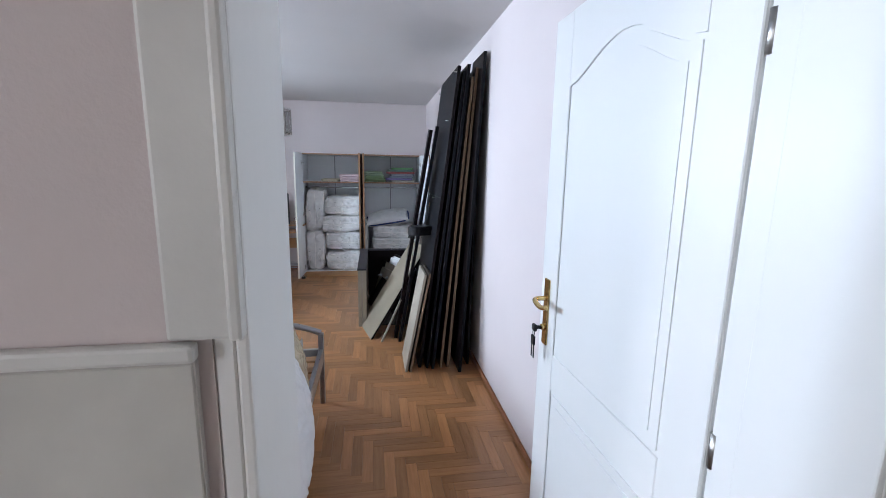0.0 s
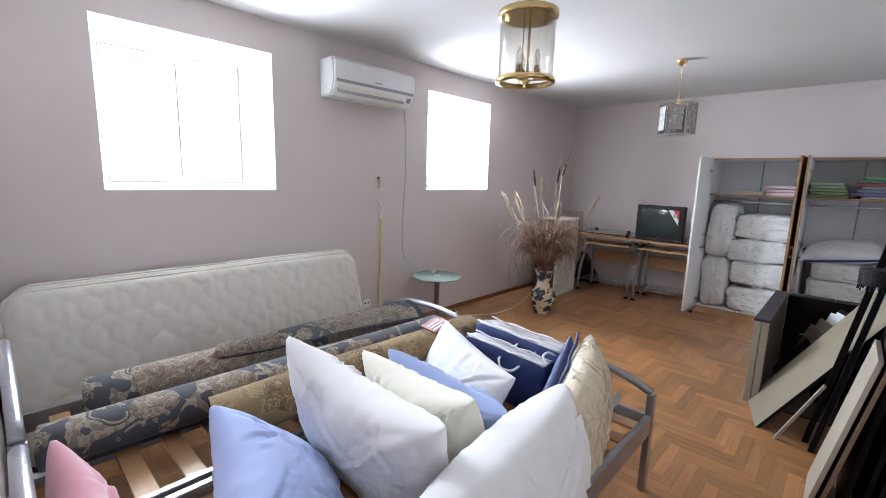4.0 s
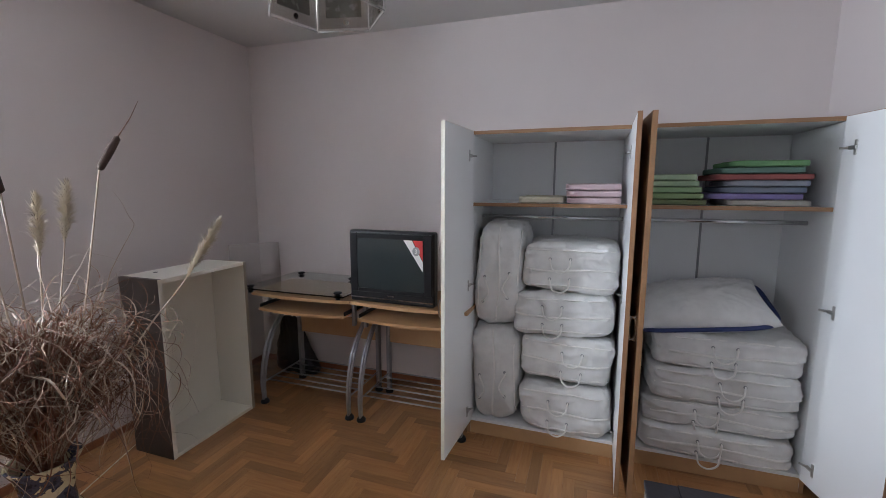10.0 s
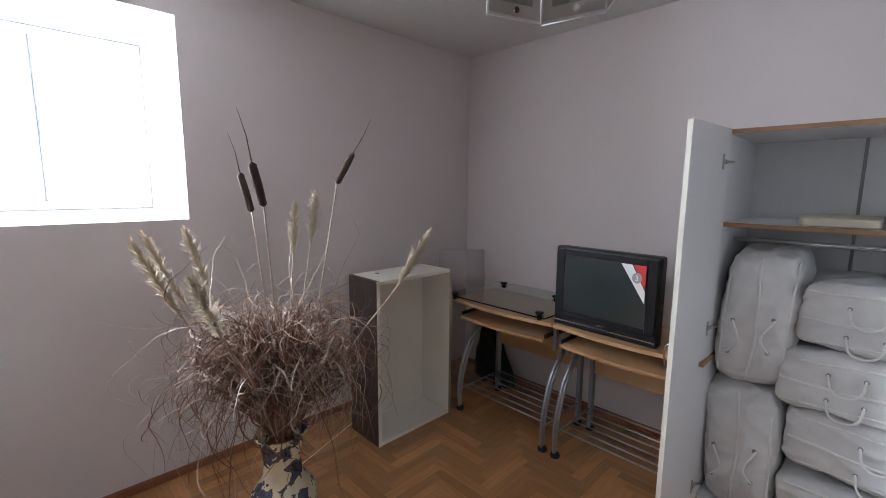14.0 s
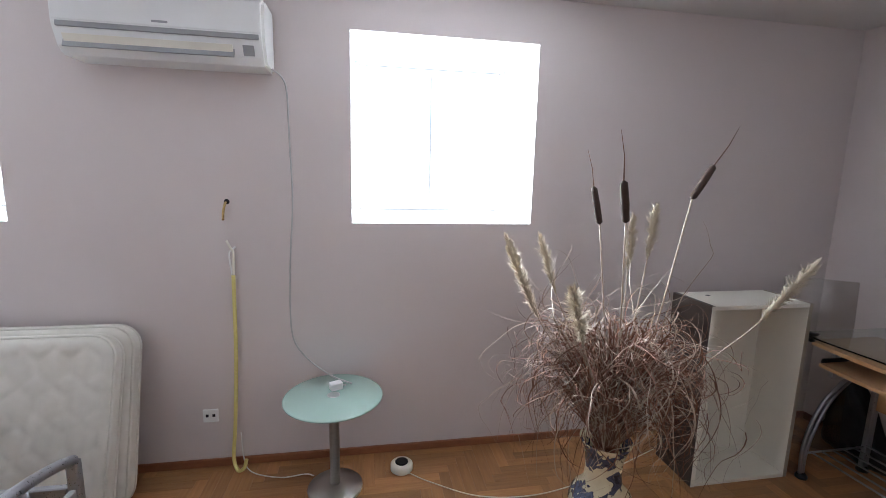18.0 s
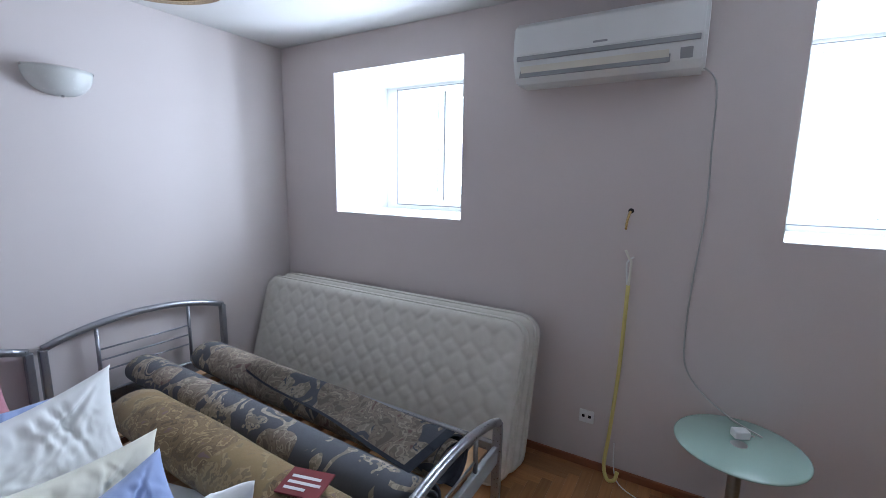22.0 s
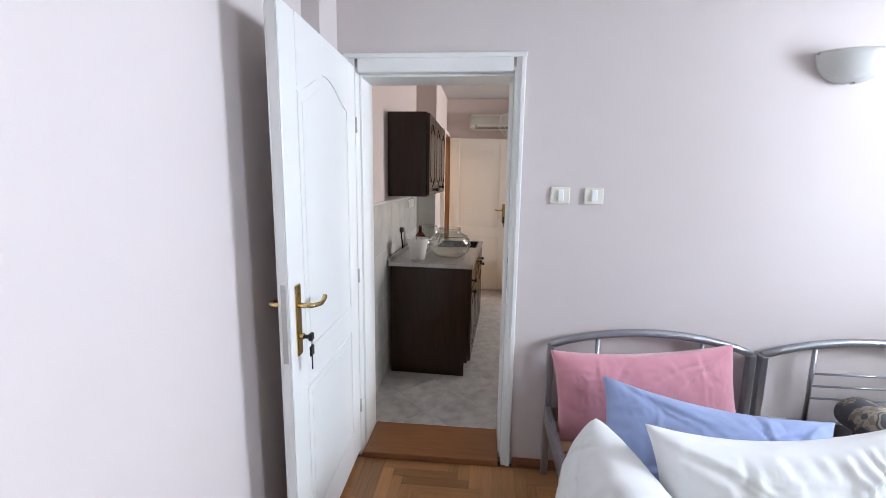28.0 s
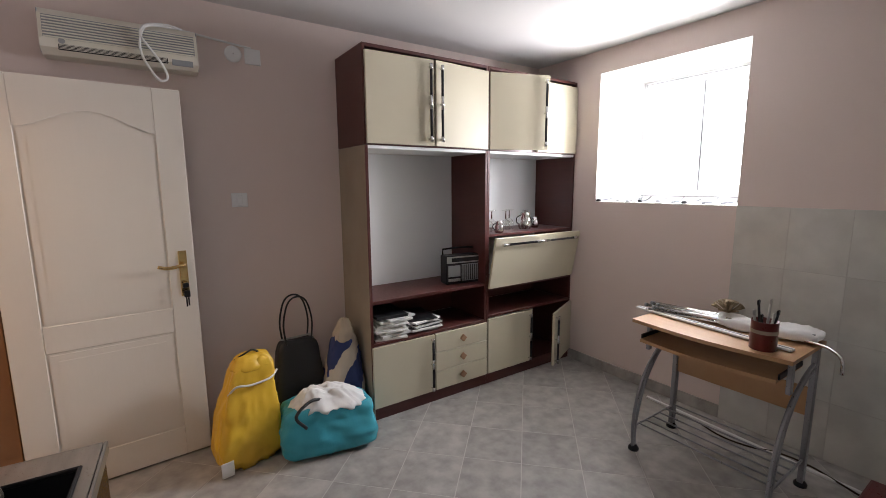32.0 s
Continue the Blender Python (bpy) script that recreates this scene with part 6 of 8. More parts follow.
# ---- air conditioner ----
t = thing("air_conditioner", XW, 2.666, 1.970, "white split air conditioner high on the wall", "air conditioner")
t.matrix_world = pose(XW, 2.666, 1.984) @ Matrix.Diagonal((1, 1, 0.95, 1))
a, b = -0.400, 0.400
prof = [(0.0, 0.285), (0.155, 0.285), (0.185, 0.262), (0.195, 0.20), (0.195, 0.115), (0.185, 0.085), (0.165, 0.03), (0.14, 0.0), (0.0, 0.0)]
bm = bm_new()
prism(bm, [(x, z) for x, z in prof], a, b)
bmesh.ops.bevel(bm, geom=[e for e in bm.edges if abs(e.verts[0].co.y) > 0.39 and abs(e.verts[1].co.y) > 0.39 and e.verts[0].co.y * e.verts[1].co.y > 0], offset=0.012, segments=2, affect="EDGES")
part("case", bm, M["plastic_white"], t)
part("grey_band", boxed(0.188, 0.1985, a + 0.022, b - 0.022, 0.100, 0.122, 0.002), M["plastic_grey"], t, "grey band under the front panel")
part("front_panel", boxed(0.188, 0.1975, a + 0.012, b - 0.012, 0.126, 0.258, 0.004, 2), M["plastic_white"], t)
bm = bm_new()
prism(bm, [(0.168, 0.030), (0.187, 0.076), (0.193, 0.074), (0.174, 0.026)], a + 0.04, b - 0.13)
part("louvre", bm, M["plastic_cream"], t)
part("outlet_slot", turned(boxed(-0.003, 0.003, a + 0.035, b - 0.125, -0.03, 0.03), Matrix.Translation((0.178, 0, 0.052)) @ Matrix.Rotation(radians(-22), 4, "Y") @ pose(-0.002, 0, 0)), M["plastic_grey"], t)
part("display", turned(boxed(0, 0.003, 0.31, 0.355, -0.022, 0.022, 0.001), Matrix.Translation((0.178, 0, 0.057)) @ Matrix.Rotation(radians(22), 4, "Y")), M["plastic_grey"], t, "small grey display")
part("maker_mark", boxed(0.1975, 0.1985, -0.03, 0.03, 0.140, 0.149), M["plastic_grey"], t)
M["cable_grey"] = surface("pale_grey_cable", (0.48, 0.48, 0.47), (0.42, 0.42, 0.41), 0.45)
t = thing("power_cable", XW, 3.1, 0.5, "grey cable hanging from the air conditioner", "cable")
t.matrix_world = Matrix()
part("cable", tube(bm_new(), smooth_path([(-2.50, 3.058, 2.00), (-2.555, 3.10, 1.97), (-2.562, 3.118, 1.90), (-2.562, 3.122, 1.70), (-2.562, 3.128, 1.4), (-2.562, 3.108, 1.1), (-2.560, 3.100, 0.82), (-2.557, 3.115, 0.68), (-2.54, 3.18, 0.585), (-2.47, 3.30, 0.52), (-2.39, 3.41, 0.507)], 7), 0.0037, 6), M["cable_grey"], t)

# ---- lamps ----
def chain(bm, x, y, z0, z1, link_len=0.026):
    n = max(2, int((z1 - z0) / (link_len * 0.75)))
    for i in range(n):
        z = z0 + (z1 - z0) * (i + 0.5) / n
        pts = []
        for k in range(10):
            a = 2 * math.pi * k / 10
            o, h = 0.006 * math.cos(a), link_len / 2 * math.sin(a)
            pts.append((x + (o if i % 2 else 0), y + (0 if i % 2 else o), z + h))
        tube(bm, pts, 0.0016, 5, closed=True)
    return bm


t = thing("lantern_lamp", -0.745, 2.262, 1.835, "brass and smoked glass cylinder lantern hanging on a chain", "ceiling lamp")
part("glass_cylinder", lathe(bm_new(), [(0.128, 0.03), (0.128, 0.315), (0.1255, 0.315), (0.1255, 0.03)], 48, close=False), M["smoke"], t)
part("top_rim", lathe(bm_new(), [(0.118, 0.308), (0.137, 0.308), (0.139, 0.318), (0.137, 0.334), (0.10, 0.345), (0.04, 0.362), (0.026, 0.372), (0.018, 0.385), (0.022, 0.394), (0.012, 0.402)], 48), M["brass"], t, "brass domed top")
part("bottom_rim", lathe(bm_new(), [(0.118, 0.020), (0.137, 0.020), (0.140, 0.030), (0.137, 0.043), (0.118, 0.043), (0.118, 0.020)], 48, close=False), M["brass"], t, "brass bottom ring")
part("hub", lathe(bm_new(), [(0.004, 0.0), (0.007, 0.008), (0.004, 0.016), (0.020, 0.022), (0.026, 0.034), (0.012, 0.046), (0.004, 0.05)], 20), M["brass"], t)
for k in range(3):
    a = 2 * math.pi * k / 3 + 0.4
    c, s = math.cos(a), math.sin(a)
    part("spoke", tube(bm_new(), [(0.01 * c, 0.01 * s, 0.034), (0.120 * c, 0.120 * s, 0.034)], 0.004, 6), M["brass"], t)
    cd = part("candle_socket", lathe(bm_new(), [(0.016, 0.040), (0.018, 0.046), (0.013, 0.05), (0.013, 0.095), (0.011, 0.097)], 14, (0.052 * c, 0.052 * s, 0)), M["brass"], t)
    part("bulb", lathe(bm_new(), [(0.006, 0.097), (0.012, 0.11), (0.016, 0.128), (0.012, 0.15), (0.004, 0.17), (0.001, 0.175)], 14, (0.052 * c, 0.052 * s, 0)), M["smoke"], cd)
for k in range(3):
    a = 2 * math.pi * k / 3 + 1.45
    part("rod", tube(bm_new(), [(0.018 * math.cos(a), 0.018 * math.sin(a), 0.04), (0.018 * math.cos(a), 0.018 * math.sin(a), 0.31)], 0.0025, 6), M["brass"], t)
part("chain", chain(bm_new(), 0, 0, 0.40, 0.565), M["brass"], t)
part("ceiling_rose", lathe(bm_new(), [(0.006, 0.545), (0.03, 0.555), (0.045, 0.575), (0.05, 0.594)], 28), M["brass"], t)

t = thing("hexagonal_lantern", -0.724, 4.570, 1.815, "six-sided smoked glass lantern hanging on a brass chain", "ceiling lamp")
R = 0.145
corner = [(R * math.cos(radians(60 * k + 12)), R * math.sin(radians(60 * k + 12))) for k in range(6)]
etched = motif("etched_smoked_glass", (0.28, 0.27, 0.255), (0.42, 0.42, 0.41), (0.5, 0.5, 0.49), 22, rough=0.3, size=0.45, bump=0.05)
for k in range(6):
    (x0, y0), (x1, y1) = corner[k], corner[(k + 1) % 6]
    mx, my = (x0 + x1) / 2, (y0 + y1) / 2
    ang = math.degrees(math.atan2(y1 - y0, x1 - x0))
    half = math.hypot(x1 - x0, y1 - y0) / 2 - 0.004
    m = Matrix.Translation((mx, my, 0)) @ Matrix.Rotation(radians(ang), 4, "Z")
    pane = part("pane", turned(boxed(-half, half, -0.002, 0.002, 0.012, 0.262, 0.001), m), M["smoke"], t)
    part("etching", turned(boxed(-half * 0.72, half * 0.72, -0.0034, -0.0024, 0.04, 0.235), m), etched, pane, "etched grass pattern")
    bm = bm_new()
    for x, z in ((-half * 0.1, 0.028), (-half * 0.1, 0.245)):
        joined(bm, turned(lathe(bm_new(), [(0.007, 0), (0.007, 0.004), (0.003, 0.008)], 10), m @ Matrix.Translation((x, -0.003, z)) @ Matrix.Rotation(radians(90), 4, "X")))
    part("stud", bm, M["chrome"], pane)
    part("corner_wire", tube(bm_new(), [(x0, y0, 0.004), (x0, y0, 0.27)], 0.0022, 6), M["satin"], t)
    part("bottom_wire", tube(bm_new(), [(x0, y0, 0.004), (x1, y1, 0.004)], 0.0022, 6), M["satin"], t)
    part("top_wire", tube(bm_new(), smooth_path([(x0, y0, 0.268), (mx * 0.98 + (x0 - mx) * 0.4, my * 0.98 + (y0 - my) * 0.4, 0.280), (mx, my, 0.270), (mx + (x1 - mx) * 0.4, my + (y1 - my) * 0.4, 0.280), (x1, y1, 0.268)], 4), 0.0022, 6), M["satin"], t)
    part("top_spoke", tube(bm_new(), [(x0, y0, 0.268), (0, 0, 0.285)], 0.0022, 6), M["satin"], t)
part("hub", lathe(bm_new(), [(0.004, 0.17), (0.016, 0.18), (0.016, 0.25), (0.022, 0.275), (0.014, 0.30), (0.018, 0.31), (0.005, 0.32)], 18), M["brass"], t)
part("bulb", lathe(bm_new(), [(0.010, 0.16), (0.014, 0.145), (0.016, 0.12), (0.010, 0.09), (0.002, 0.08)], 14), M["plastic_white"], t)
part("chain", chain(bm_new(), -0.004, -0.004, 0.318, 0.575), M["brass"], t)
part("ceiling_rose", lathe(bm_new(), [(0.010, 0.565), (0.018, 0.572), (0.034, 0.586), (0.044, 0.610), (0.044, 0.6145)], 28, (-0.01, -0.01, 0)), M["brass"], t)

# wall sconce
t = thing("wall_sconce", -1.258, YS, 1.948, "white frosted glass half-bowl wall lamp", "wall lamp")
bm = bm_new()
n, k2 = 24, 10
rows = []
for j in range(k2 + 1):
    ph = math.pi / 2 * j / k2
    rows.append([bm.verts.new((0.14 * math.cos(math.pi * i / n) * math.cos(ph) ** 0.8, 0.10 * math.sin(math.pi * i / n) * math.cos(ph) ** 0.8 + 0.004, 0.065 - 0.125 * math.sin(ph))) for i in range(n + 1)])
for a_, b_ in zip(rows, rows[1:]):
    for i in range(n):
        f = bm.faces.new((a_[i], a_[i + 1], b_[i + 1], b_[i]))
        f.smooth = True
bmesh.ops.solidify(bm, geom=bm.faces[:], thickness=0.003)
part("glass_bowl", bm, surface("white_opal_glass", (0.90, 0.90, 0.88), (0.84, 0.85, 0.82), 0.25, scale=16, grain=60, bump=0.05), t)
part("bracket", boxed(-0.03, 0.03, 0.0, 0.02, -0.04, 0.05, 0.003), M["satin"], t)
for x, y, z in ((-0.135, 0.02, 0.06), (0.135, 0.02, 0.06), (0.0, 0.035, -0.062)):
    part("clip", boxed(x - 0.005, x + 0.005, y - 0.008, y + 0.008, z - 0.005, z + 0.006, 0.002), M["chrome"], t)

# ---- dismantled boards leaning on the east wall ----
def lean_board(xb, y0, width, length, xt, thick, face, edge, label, yaw=0, roll=0, z0=0.0, name="furniture_board", group="dismantled furniture boards"):
    """A board standing on its short end, its foot at xb, its top leaning to xt; width along y."""
    th = math.degrees(math.asin(max(-1, min(1, (xt - xb) / length))))
    t = new(name)
    t.matrix_world = pose(xb, y0, z0, roll, th, yaw)
    tagged(t, label, "board", group)
    part("board", boxed(0, thick, 0.0025, width, 0, length, 0.001), M[face], t)
    part("edge_strip", boxed(0.0008, thick - 0.0008, 0, 0.0022, 0.001, length - 0.001), M[edge], t)
    return t


lean_board(0.955, 2.865, 0.52, 2.02, 0.995, 0.018, "darkpanel", "darkpanel", "black-brown furniture board leaning on the wall")
lean_board(0.865, 2.735, 0.34, 2.28, 0.985, 0.022, "darkpanel", "darkpanel2", "tall black-brown furniture board leaning on the wall")
lean_board(0.790, 2.835, 0.56, 2.20, 0.955, 0.020, "darkpanel", "chip", "dark furniture board with a raw chipboard edge")
lean_board(0.735, 2.830, 0.58, 2.14, 0.925, 0.020, "darkpanel", "chip", "dark furniture board with a raw chipboard edge")
lean_board(0.672, 2.815, 0.60, 2.22, 0.895, 0.022, "darkpanel", "darkpanel2", "black-brown furniture board leaning on others")
lean_board(0.632, 2.835, 0.66, 2.18, 0.870, 0.018, "darkpanel", "darkpanel2", "black-brown furniture board leaning on others")
big = lean_board(0.575, 2.850, 0.74, 2.22, 0.835, 0.022, "darkpanel2", "darkpanel", "wide blue-black wood-grain board with metal dowels")
for y, z in ((0.03, 2.18), (0.70, 2.14), (0.12, 1.86), (0.60, 1.30), (0.30, 1.29), (0.10, 0.70)):
    part("dowel", tube(bm_new(), [(-0.022, y, z), (0.004, y, z)], 0.004, 6), M["satin"], big)
part("seam", boxed(-0.0015, 0.0, 0.0, 0.74, 1.302, 1.306), M["black"], big)
part("bracket", boxed(-0.006, 0.0, 0.52, 0.55, 1.20, 1.235, 0.001), M["edge_brown"], big)
# short beige boards in front
lean_board(0.500, 2.780, 0.345, 0.765, 0.640, 0.016, "board_brown", "chip", "short brown board leaning on taller boards")
lean_board(0.468, 2.785, 0.345, 0.760, 0.608, 0.018, "plank_beige", "plank_beige", "short aged beige board leaning on taller boards")
# two narrow dark rails and a long beige plank
lean_board(0.419, 3.470, 0.155, 1.84, 0.705, 0.028, "darkpanel", "darkpanel", "narrow dark wooden bed rail leaning on boards", yaw=-3, roll=6)
rail = lean_board(0.452, 3.375, 0.085, 1.86, 0.745, 0.024, "darkpanel", "darkpanel2", "narrow dark wooden bed rail with a hinge plate", yaw=-3, roll=6)
part("hinge_plate", boxed(-0.003, 0.0, 0.015, 0.07, 0.80, 0.87, 0.001), M["satin"], rail)
part("hinge_plate", boxed(-0.003, 0.0, 0.015, 0.07, 1.60, 1.68, 0.001), M["satin"], rail)
lean_board(0.210, 3.452, 0.402, 0.96, 0.726, 0.018, "plank_tan", "darkpanel", "long aged beige plank leaning at a slant", yaw=15, roll=1.3)
lean_board(0.300, 3.380, 0.030, 0.42, 0.470, 0.014, "plank_beige", "plank_beige", "thin pale batten leaning beside the plank")
lean_board(0.470, 3.40, 0.03, 1.00, 0.620, 0.02, "plank_beige", "plank_beige", "thin beige batten leaning among dark rails")

# black plastic cap wedged on the rails
t = thing("castor_cover", 0.62, 3.14, 1.03, "black plastic castor cover wedged on leaning rails", "plastic cover")
t.matrix_world = pose(0.585, 3.13, 0.990, 0, 0, 25) @ Matrix.Scale(0.84, 4)
outline = [(0.082 * math.cos(radians(a)), 0.082 * math.sin(radians(a))) for a in range(90, 271, 12)] + [(0.125, -0.082), (0.125, 0.082)]
swap = Matrix(((1, 0, 0, 0), (0, 0, 1, 0), (0, 1, 0, 0), (0, 0, 0, 1)))
bm = prism(bm_new(), outline, 0.0, 0.082)
turned(bm, swap)
bmesh.ops.recalc_face_normals(bm, faces=bm.faces)
bmesh.ops.bevel(bm, geom=[e for e in bm.edges if e.verts[0].co.z > 0.07 and e.verts[1].co.z > 0.07], offset=0.006, segments=2, affect="EDGES")
part("shell", bm, M["black"], t)
bm = prism(bm_new(), [(x * 1.03, y * 1.03) for x, y in outline], 0.058, 0.064)
turned(bm, swap)
bmesh.ops.recalc_face_normals(bm, faces=bm.faces)
part("rim", bm, M["black"], t)
bm = bm_new()
for i, (x, y) in enumerate(outline[:-2]):
    tube(bm, [(x * 0.9, y * 0.9, 0.0), (x * 0.97, y * 0.97, -0.02 - 0.006 * (i % 3))], 0.0035, 5)
part("bristle", bm, M["black"], t, "stiff black fringe")
part("clip", boxed(-0.078, -0.072, -0.008, 0.008, 0.012, 0.034, 0.001), M["chrome"], t)

# ---- open crate with leftover boards ----
t = thing("open_chest", 0.095, 3.79, 0, "dark open bed chest with cream edges, full of boards", "chest")
part("side_panel", boxed(0.0, 0.036, 0.0, 1.07, 0, 0.5525, 0.001), M["plank_beige"], t, "cream-edged side panel")
part("side_panel", boxed(0.040, 0.078, 0.0, 1.07, 0, 0.5525, 0.001), M["plank_beige"], t)
part("inner_lining", boxed(0.0785, 0.082, 0.004, 1.0, 0.015, 0.552), M["board_brown"], t)
part("top_rail", boxed(-0.004, 0.082, -0.004, 1.07, 0.553, 0.569, 0.002), M["rail_grey"], t, "worn purple-grey top rail")
part("end_panel", boxed(0.083, 0.70, 1.02, 1.07, 0, 0.5525, 0.001), M["darkpanel"], t)
part("end_rail", boxed(0.083, 0.36, 1.01, 1.075, 0.553, 0.569, 0.002), M["rail_grey"], t)
part("end_rail", boxed(0.365, 0.70, 1.01, 1.075, 0.553, 0.567, 0.002), M["rail_grey"], t)
part("side_panel", boxed(0.66, 0.70, 0.0, 1.018, 0, 0.50, 0.001), M["darkpanel"], t)
part("floor_board", boxed(0.083, 0.655, 0.01, 1.018, 0.0, 0.012), M["board_brown"], t)
def chest_board(x, y, z, w, h, thick, tilt, yaw, face, edge, label):
    """A board standing in the chest: width along y, leaning over +x."""
    b = new("loose_board")
    b.matrix_world = pose(x, y, z, 0, tilt, yaw)
    tagged(b, label, "board", "loose boards in the chest")
    part("board", boxed(0, thick, 0.0025, w, 0, h, 0.0015), M[face], b)
    part("edge_strip", boxed(0.0008, thick - 0.0008, 0, 0.0022, 0.001, h - 0.001), M[edge], b)
    return b


kb = chest_board(0.340, 4.500, 0.013, 0.30, 0.365, 0.018, 19, 22, "plank_beige", "plank_beige", "cream drawer front with two dark hinges")
for y in (0.06, 0.23):
    bm = bm_new()
    box(bm, -0.02, 0.0, y - 0.010, y + 0.010, 0.26, 0.29, 0.003)
    tube(bm, [(-0.02, y, 0.275), (-0.05, y, 0.26)], 0.007, 8)
    part("hinge", bm, M["plastic_grey"], kb)
chest_board(0.372, 4.470, 0.013, 0.30, 0.43, 0.018, 19, 22, "plank_beige", "plank_beige", "cream board standing in the chest")
chest_board(0.402, 4.420, 0.013, 0.29, 0.50, 0.020, 19, 22, "plastic_white", "board_brown", "white laminated board standing in the chest")
chest_board(0.434, 4.420, 0.013, 0.30, 0.51, 0.020, 19, 22, "plastic_white", "board_brown", "white laminated board standing in the chest")
for i in range(4):
    chest_board(0.470 + 0.030 * i, 4.430, 0.013, 0.34, 0.52 - 0.02 * i, 0.018, 16, 20, "darkpanel", "chip" if i == 3 else "darkpanel", "dark board standing in the chest")
for i in range(3):
    chest_board(0.430 + 0.045 * i, 4.08, 0.013, 0.22, 0.50 - 0.01 * i, 0.022, 22, 8, "darkpanel2", "darkpanel2", "blue-black board standing in the chest")
chest_board(0.220, 4.33, 0.013, 0.22, 0.33, 0.012, 32, 14, "darkpanel", "darkpanel", "small dark board lying aslant in the chest")
chest_board(0.250, 4.16, 0.013, 0.09, 0.48, 0.010, 33, 4, "plastic_white", "plastic_white", "narrow white batten lying aslant in the chest")
for i in range(3):
    lean_board(0.745 + 0.035 * i, 4.23 + 0.015 * i, 0.62, 0.89 - 0.01 * i, 0.80 + 0.04 * i, 0.018, "board_brown", "darkpanel" if i == 0 else "chip", "grey-brown square board leaning on the wall")

# ---- kitchen: sink unit and wall cupboard ----
M["yellow_bag"] = surface("yellow_tarpaulin", (0.74, 0.46, 0.03), (0.62, 0.36, 0.025), 0.42, scale=7, grain=160, bump=0.15)
M["teal_bag"] = surface("turquoise_tarpaulin", (0.05, 0.36, 0.45), (0.035, 0.27, 0.35), 0.4, scale=8, grain=160, bump=0.15)
M["stripe_beige"] = surface("beige_canvas", (0.55, 0.48, 0.38), (0.46, 0.40, 0.31), 0.9, scale=9, grain=300, bump=0.2)
M["leather"] = surface("black_leatherette", (0.015, 0.015, 0.017), (0.024, 0.024, 0.026), 0.42, scale=12, grain=240, bump=0.25)
M["paper"] = surface("paper", (0.74, 0.73, 0.70), (0.66, 0.65, 0.62), 0.8, scale=12, grain=200, bump=0.1, vary=0.08)
M["liquor"] = glass("reddish_bottle_glass", (0.35, 0.06, 0.03), 0.03)
M["soil"] = surface("dry_soil", (0.05, 0.035, 0.025), (0.03, 0.02, 0.015), 0.95, scale=60, grain=300, bump=0.8)
M["pot"] = surface("white_glazed_pot", (0.78, 0.77, 0.74), (0.72, 0.71, 0.68), 0.35, scale=7, grain=90, bump=0.04)
M["sink_steel"] = surface("worn_sink_steel", (0.50, 0.49, 0.47), (0.36, 0.35, 0.34), 0.30, metal=0.9, scale=5, amount=0.8, grain=140, bump=0.05, stretch=(8, 1, 1))
M["red_tin"] = surface("dark_red_tin", (0.12, 0.012, 0.012), (0.06, 0.008, 0.008), 0.3, scale=9, grain=120)

for k, sc, st in (("yellow_bag", 6, 0.5), ("teal_bag", 7, 0.5), ("leather", 6, 0.3)):
    creased(M[k], sc, st)


def knob(name, at, out, parent, r=0.016, mat="black"):
    """A turned knob standing out along a direction."""
    bm = lathe(bm_new(), [(r * 0.45, 0), (r * 0.45, 0.010), (r * 0.95, 0.016), (r, 0.022), (r * 0.8, 0.029), (r * 0.3, 0.032)], 16)
    q = Vector((0, 0, 1)).rotation_difference(Vector(out)).to_matrix().to_4x4()
    return part(name, turned(bm, Matrix.Translation(at) @ q), M[mat], parent, smooth=True)


def arched_leaf(w, h, parent, m, knob_at=None, swing=True):
    """A cupboard door with an arched raised panel: local x across, y out of the front, z up."""
    bm = bm_new()
    box(bm, 0, w, 0, 0.014, 0, h, 0.002)
    st, n, rise = 0.055, 16, 0.045
    def wave(x0, x1, z, up, inset=0.0):
        return [(x0 + (x1 - x0) * i / n, z + up * rise * (0.5 - 0.5 * math.cos(2 * math.pi * i / n))) for i in range(n + 1)]
    box(bm, 0, st, 0.013, 0.021, 0, h, 0.004, 2)
    box(bm, w - st, w, 0.013, 0.021, 0, h, 0.004, 2)
    prism(bm, [(st, h), (st, h - 0.10)] + wave(st, w - st, h - 0.10, 1)[1:-1] + [(w - st, h - 0.10), (w - st, h)], 0.013, 0.0205)
    prism(bm, [(st, 0), (st, 0.10)] + wave(st, w - st, 0.10, -1)[1:-1] + [(w - st, 0.10), (w - st, 0)], 0.013, 0.0205)
    d = part("door", turned(bm, m), M["darkwood"], parent)
    bm = bm_new()
    for i, o in ((0.012, 0.017), (0.035, 0.021)):
        up = wave(st + i, w - st - i, h - 0.10 - i, 1)
        lo = wave(st + i, w - st - i, 0.10 + i, -1)
        prism(bm, up + lo[::-1], 0.013, o)
    part("raised_panel", turned(bm, m), M["darkwood"], d)
    if knob_at:
        knob("knob", m @ Vector((knob_at[0], 0.020, knob_at[1])), m.to_3x3() @ Vector((0, 1, 0)), d)
    return d


WEST = Matrix(((0, -1, 0, 0), (-1, 0, 0, 0), (0, 0, 1, 0), (0, 0, 0, 1)))   # local x runs south, local y west


def facing_west(x, y, z):
    return Matrix.Translation((x, y, z)) @ WEST


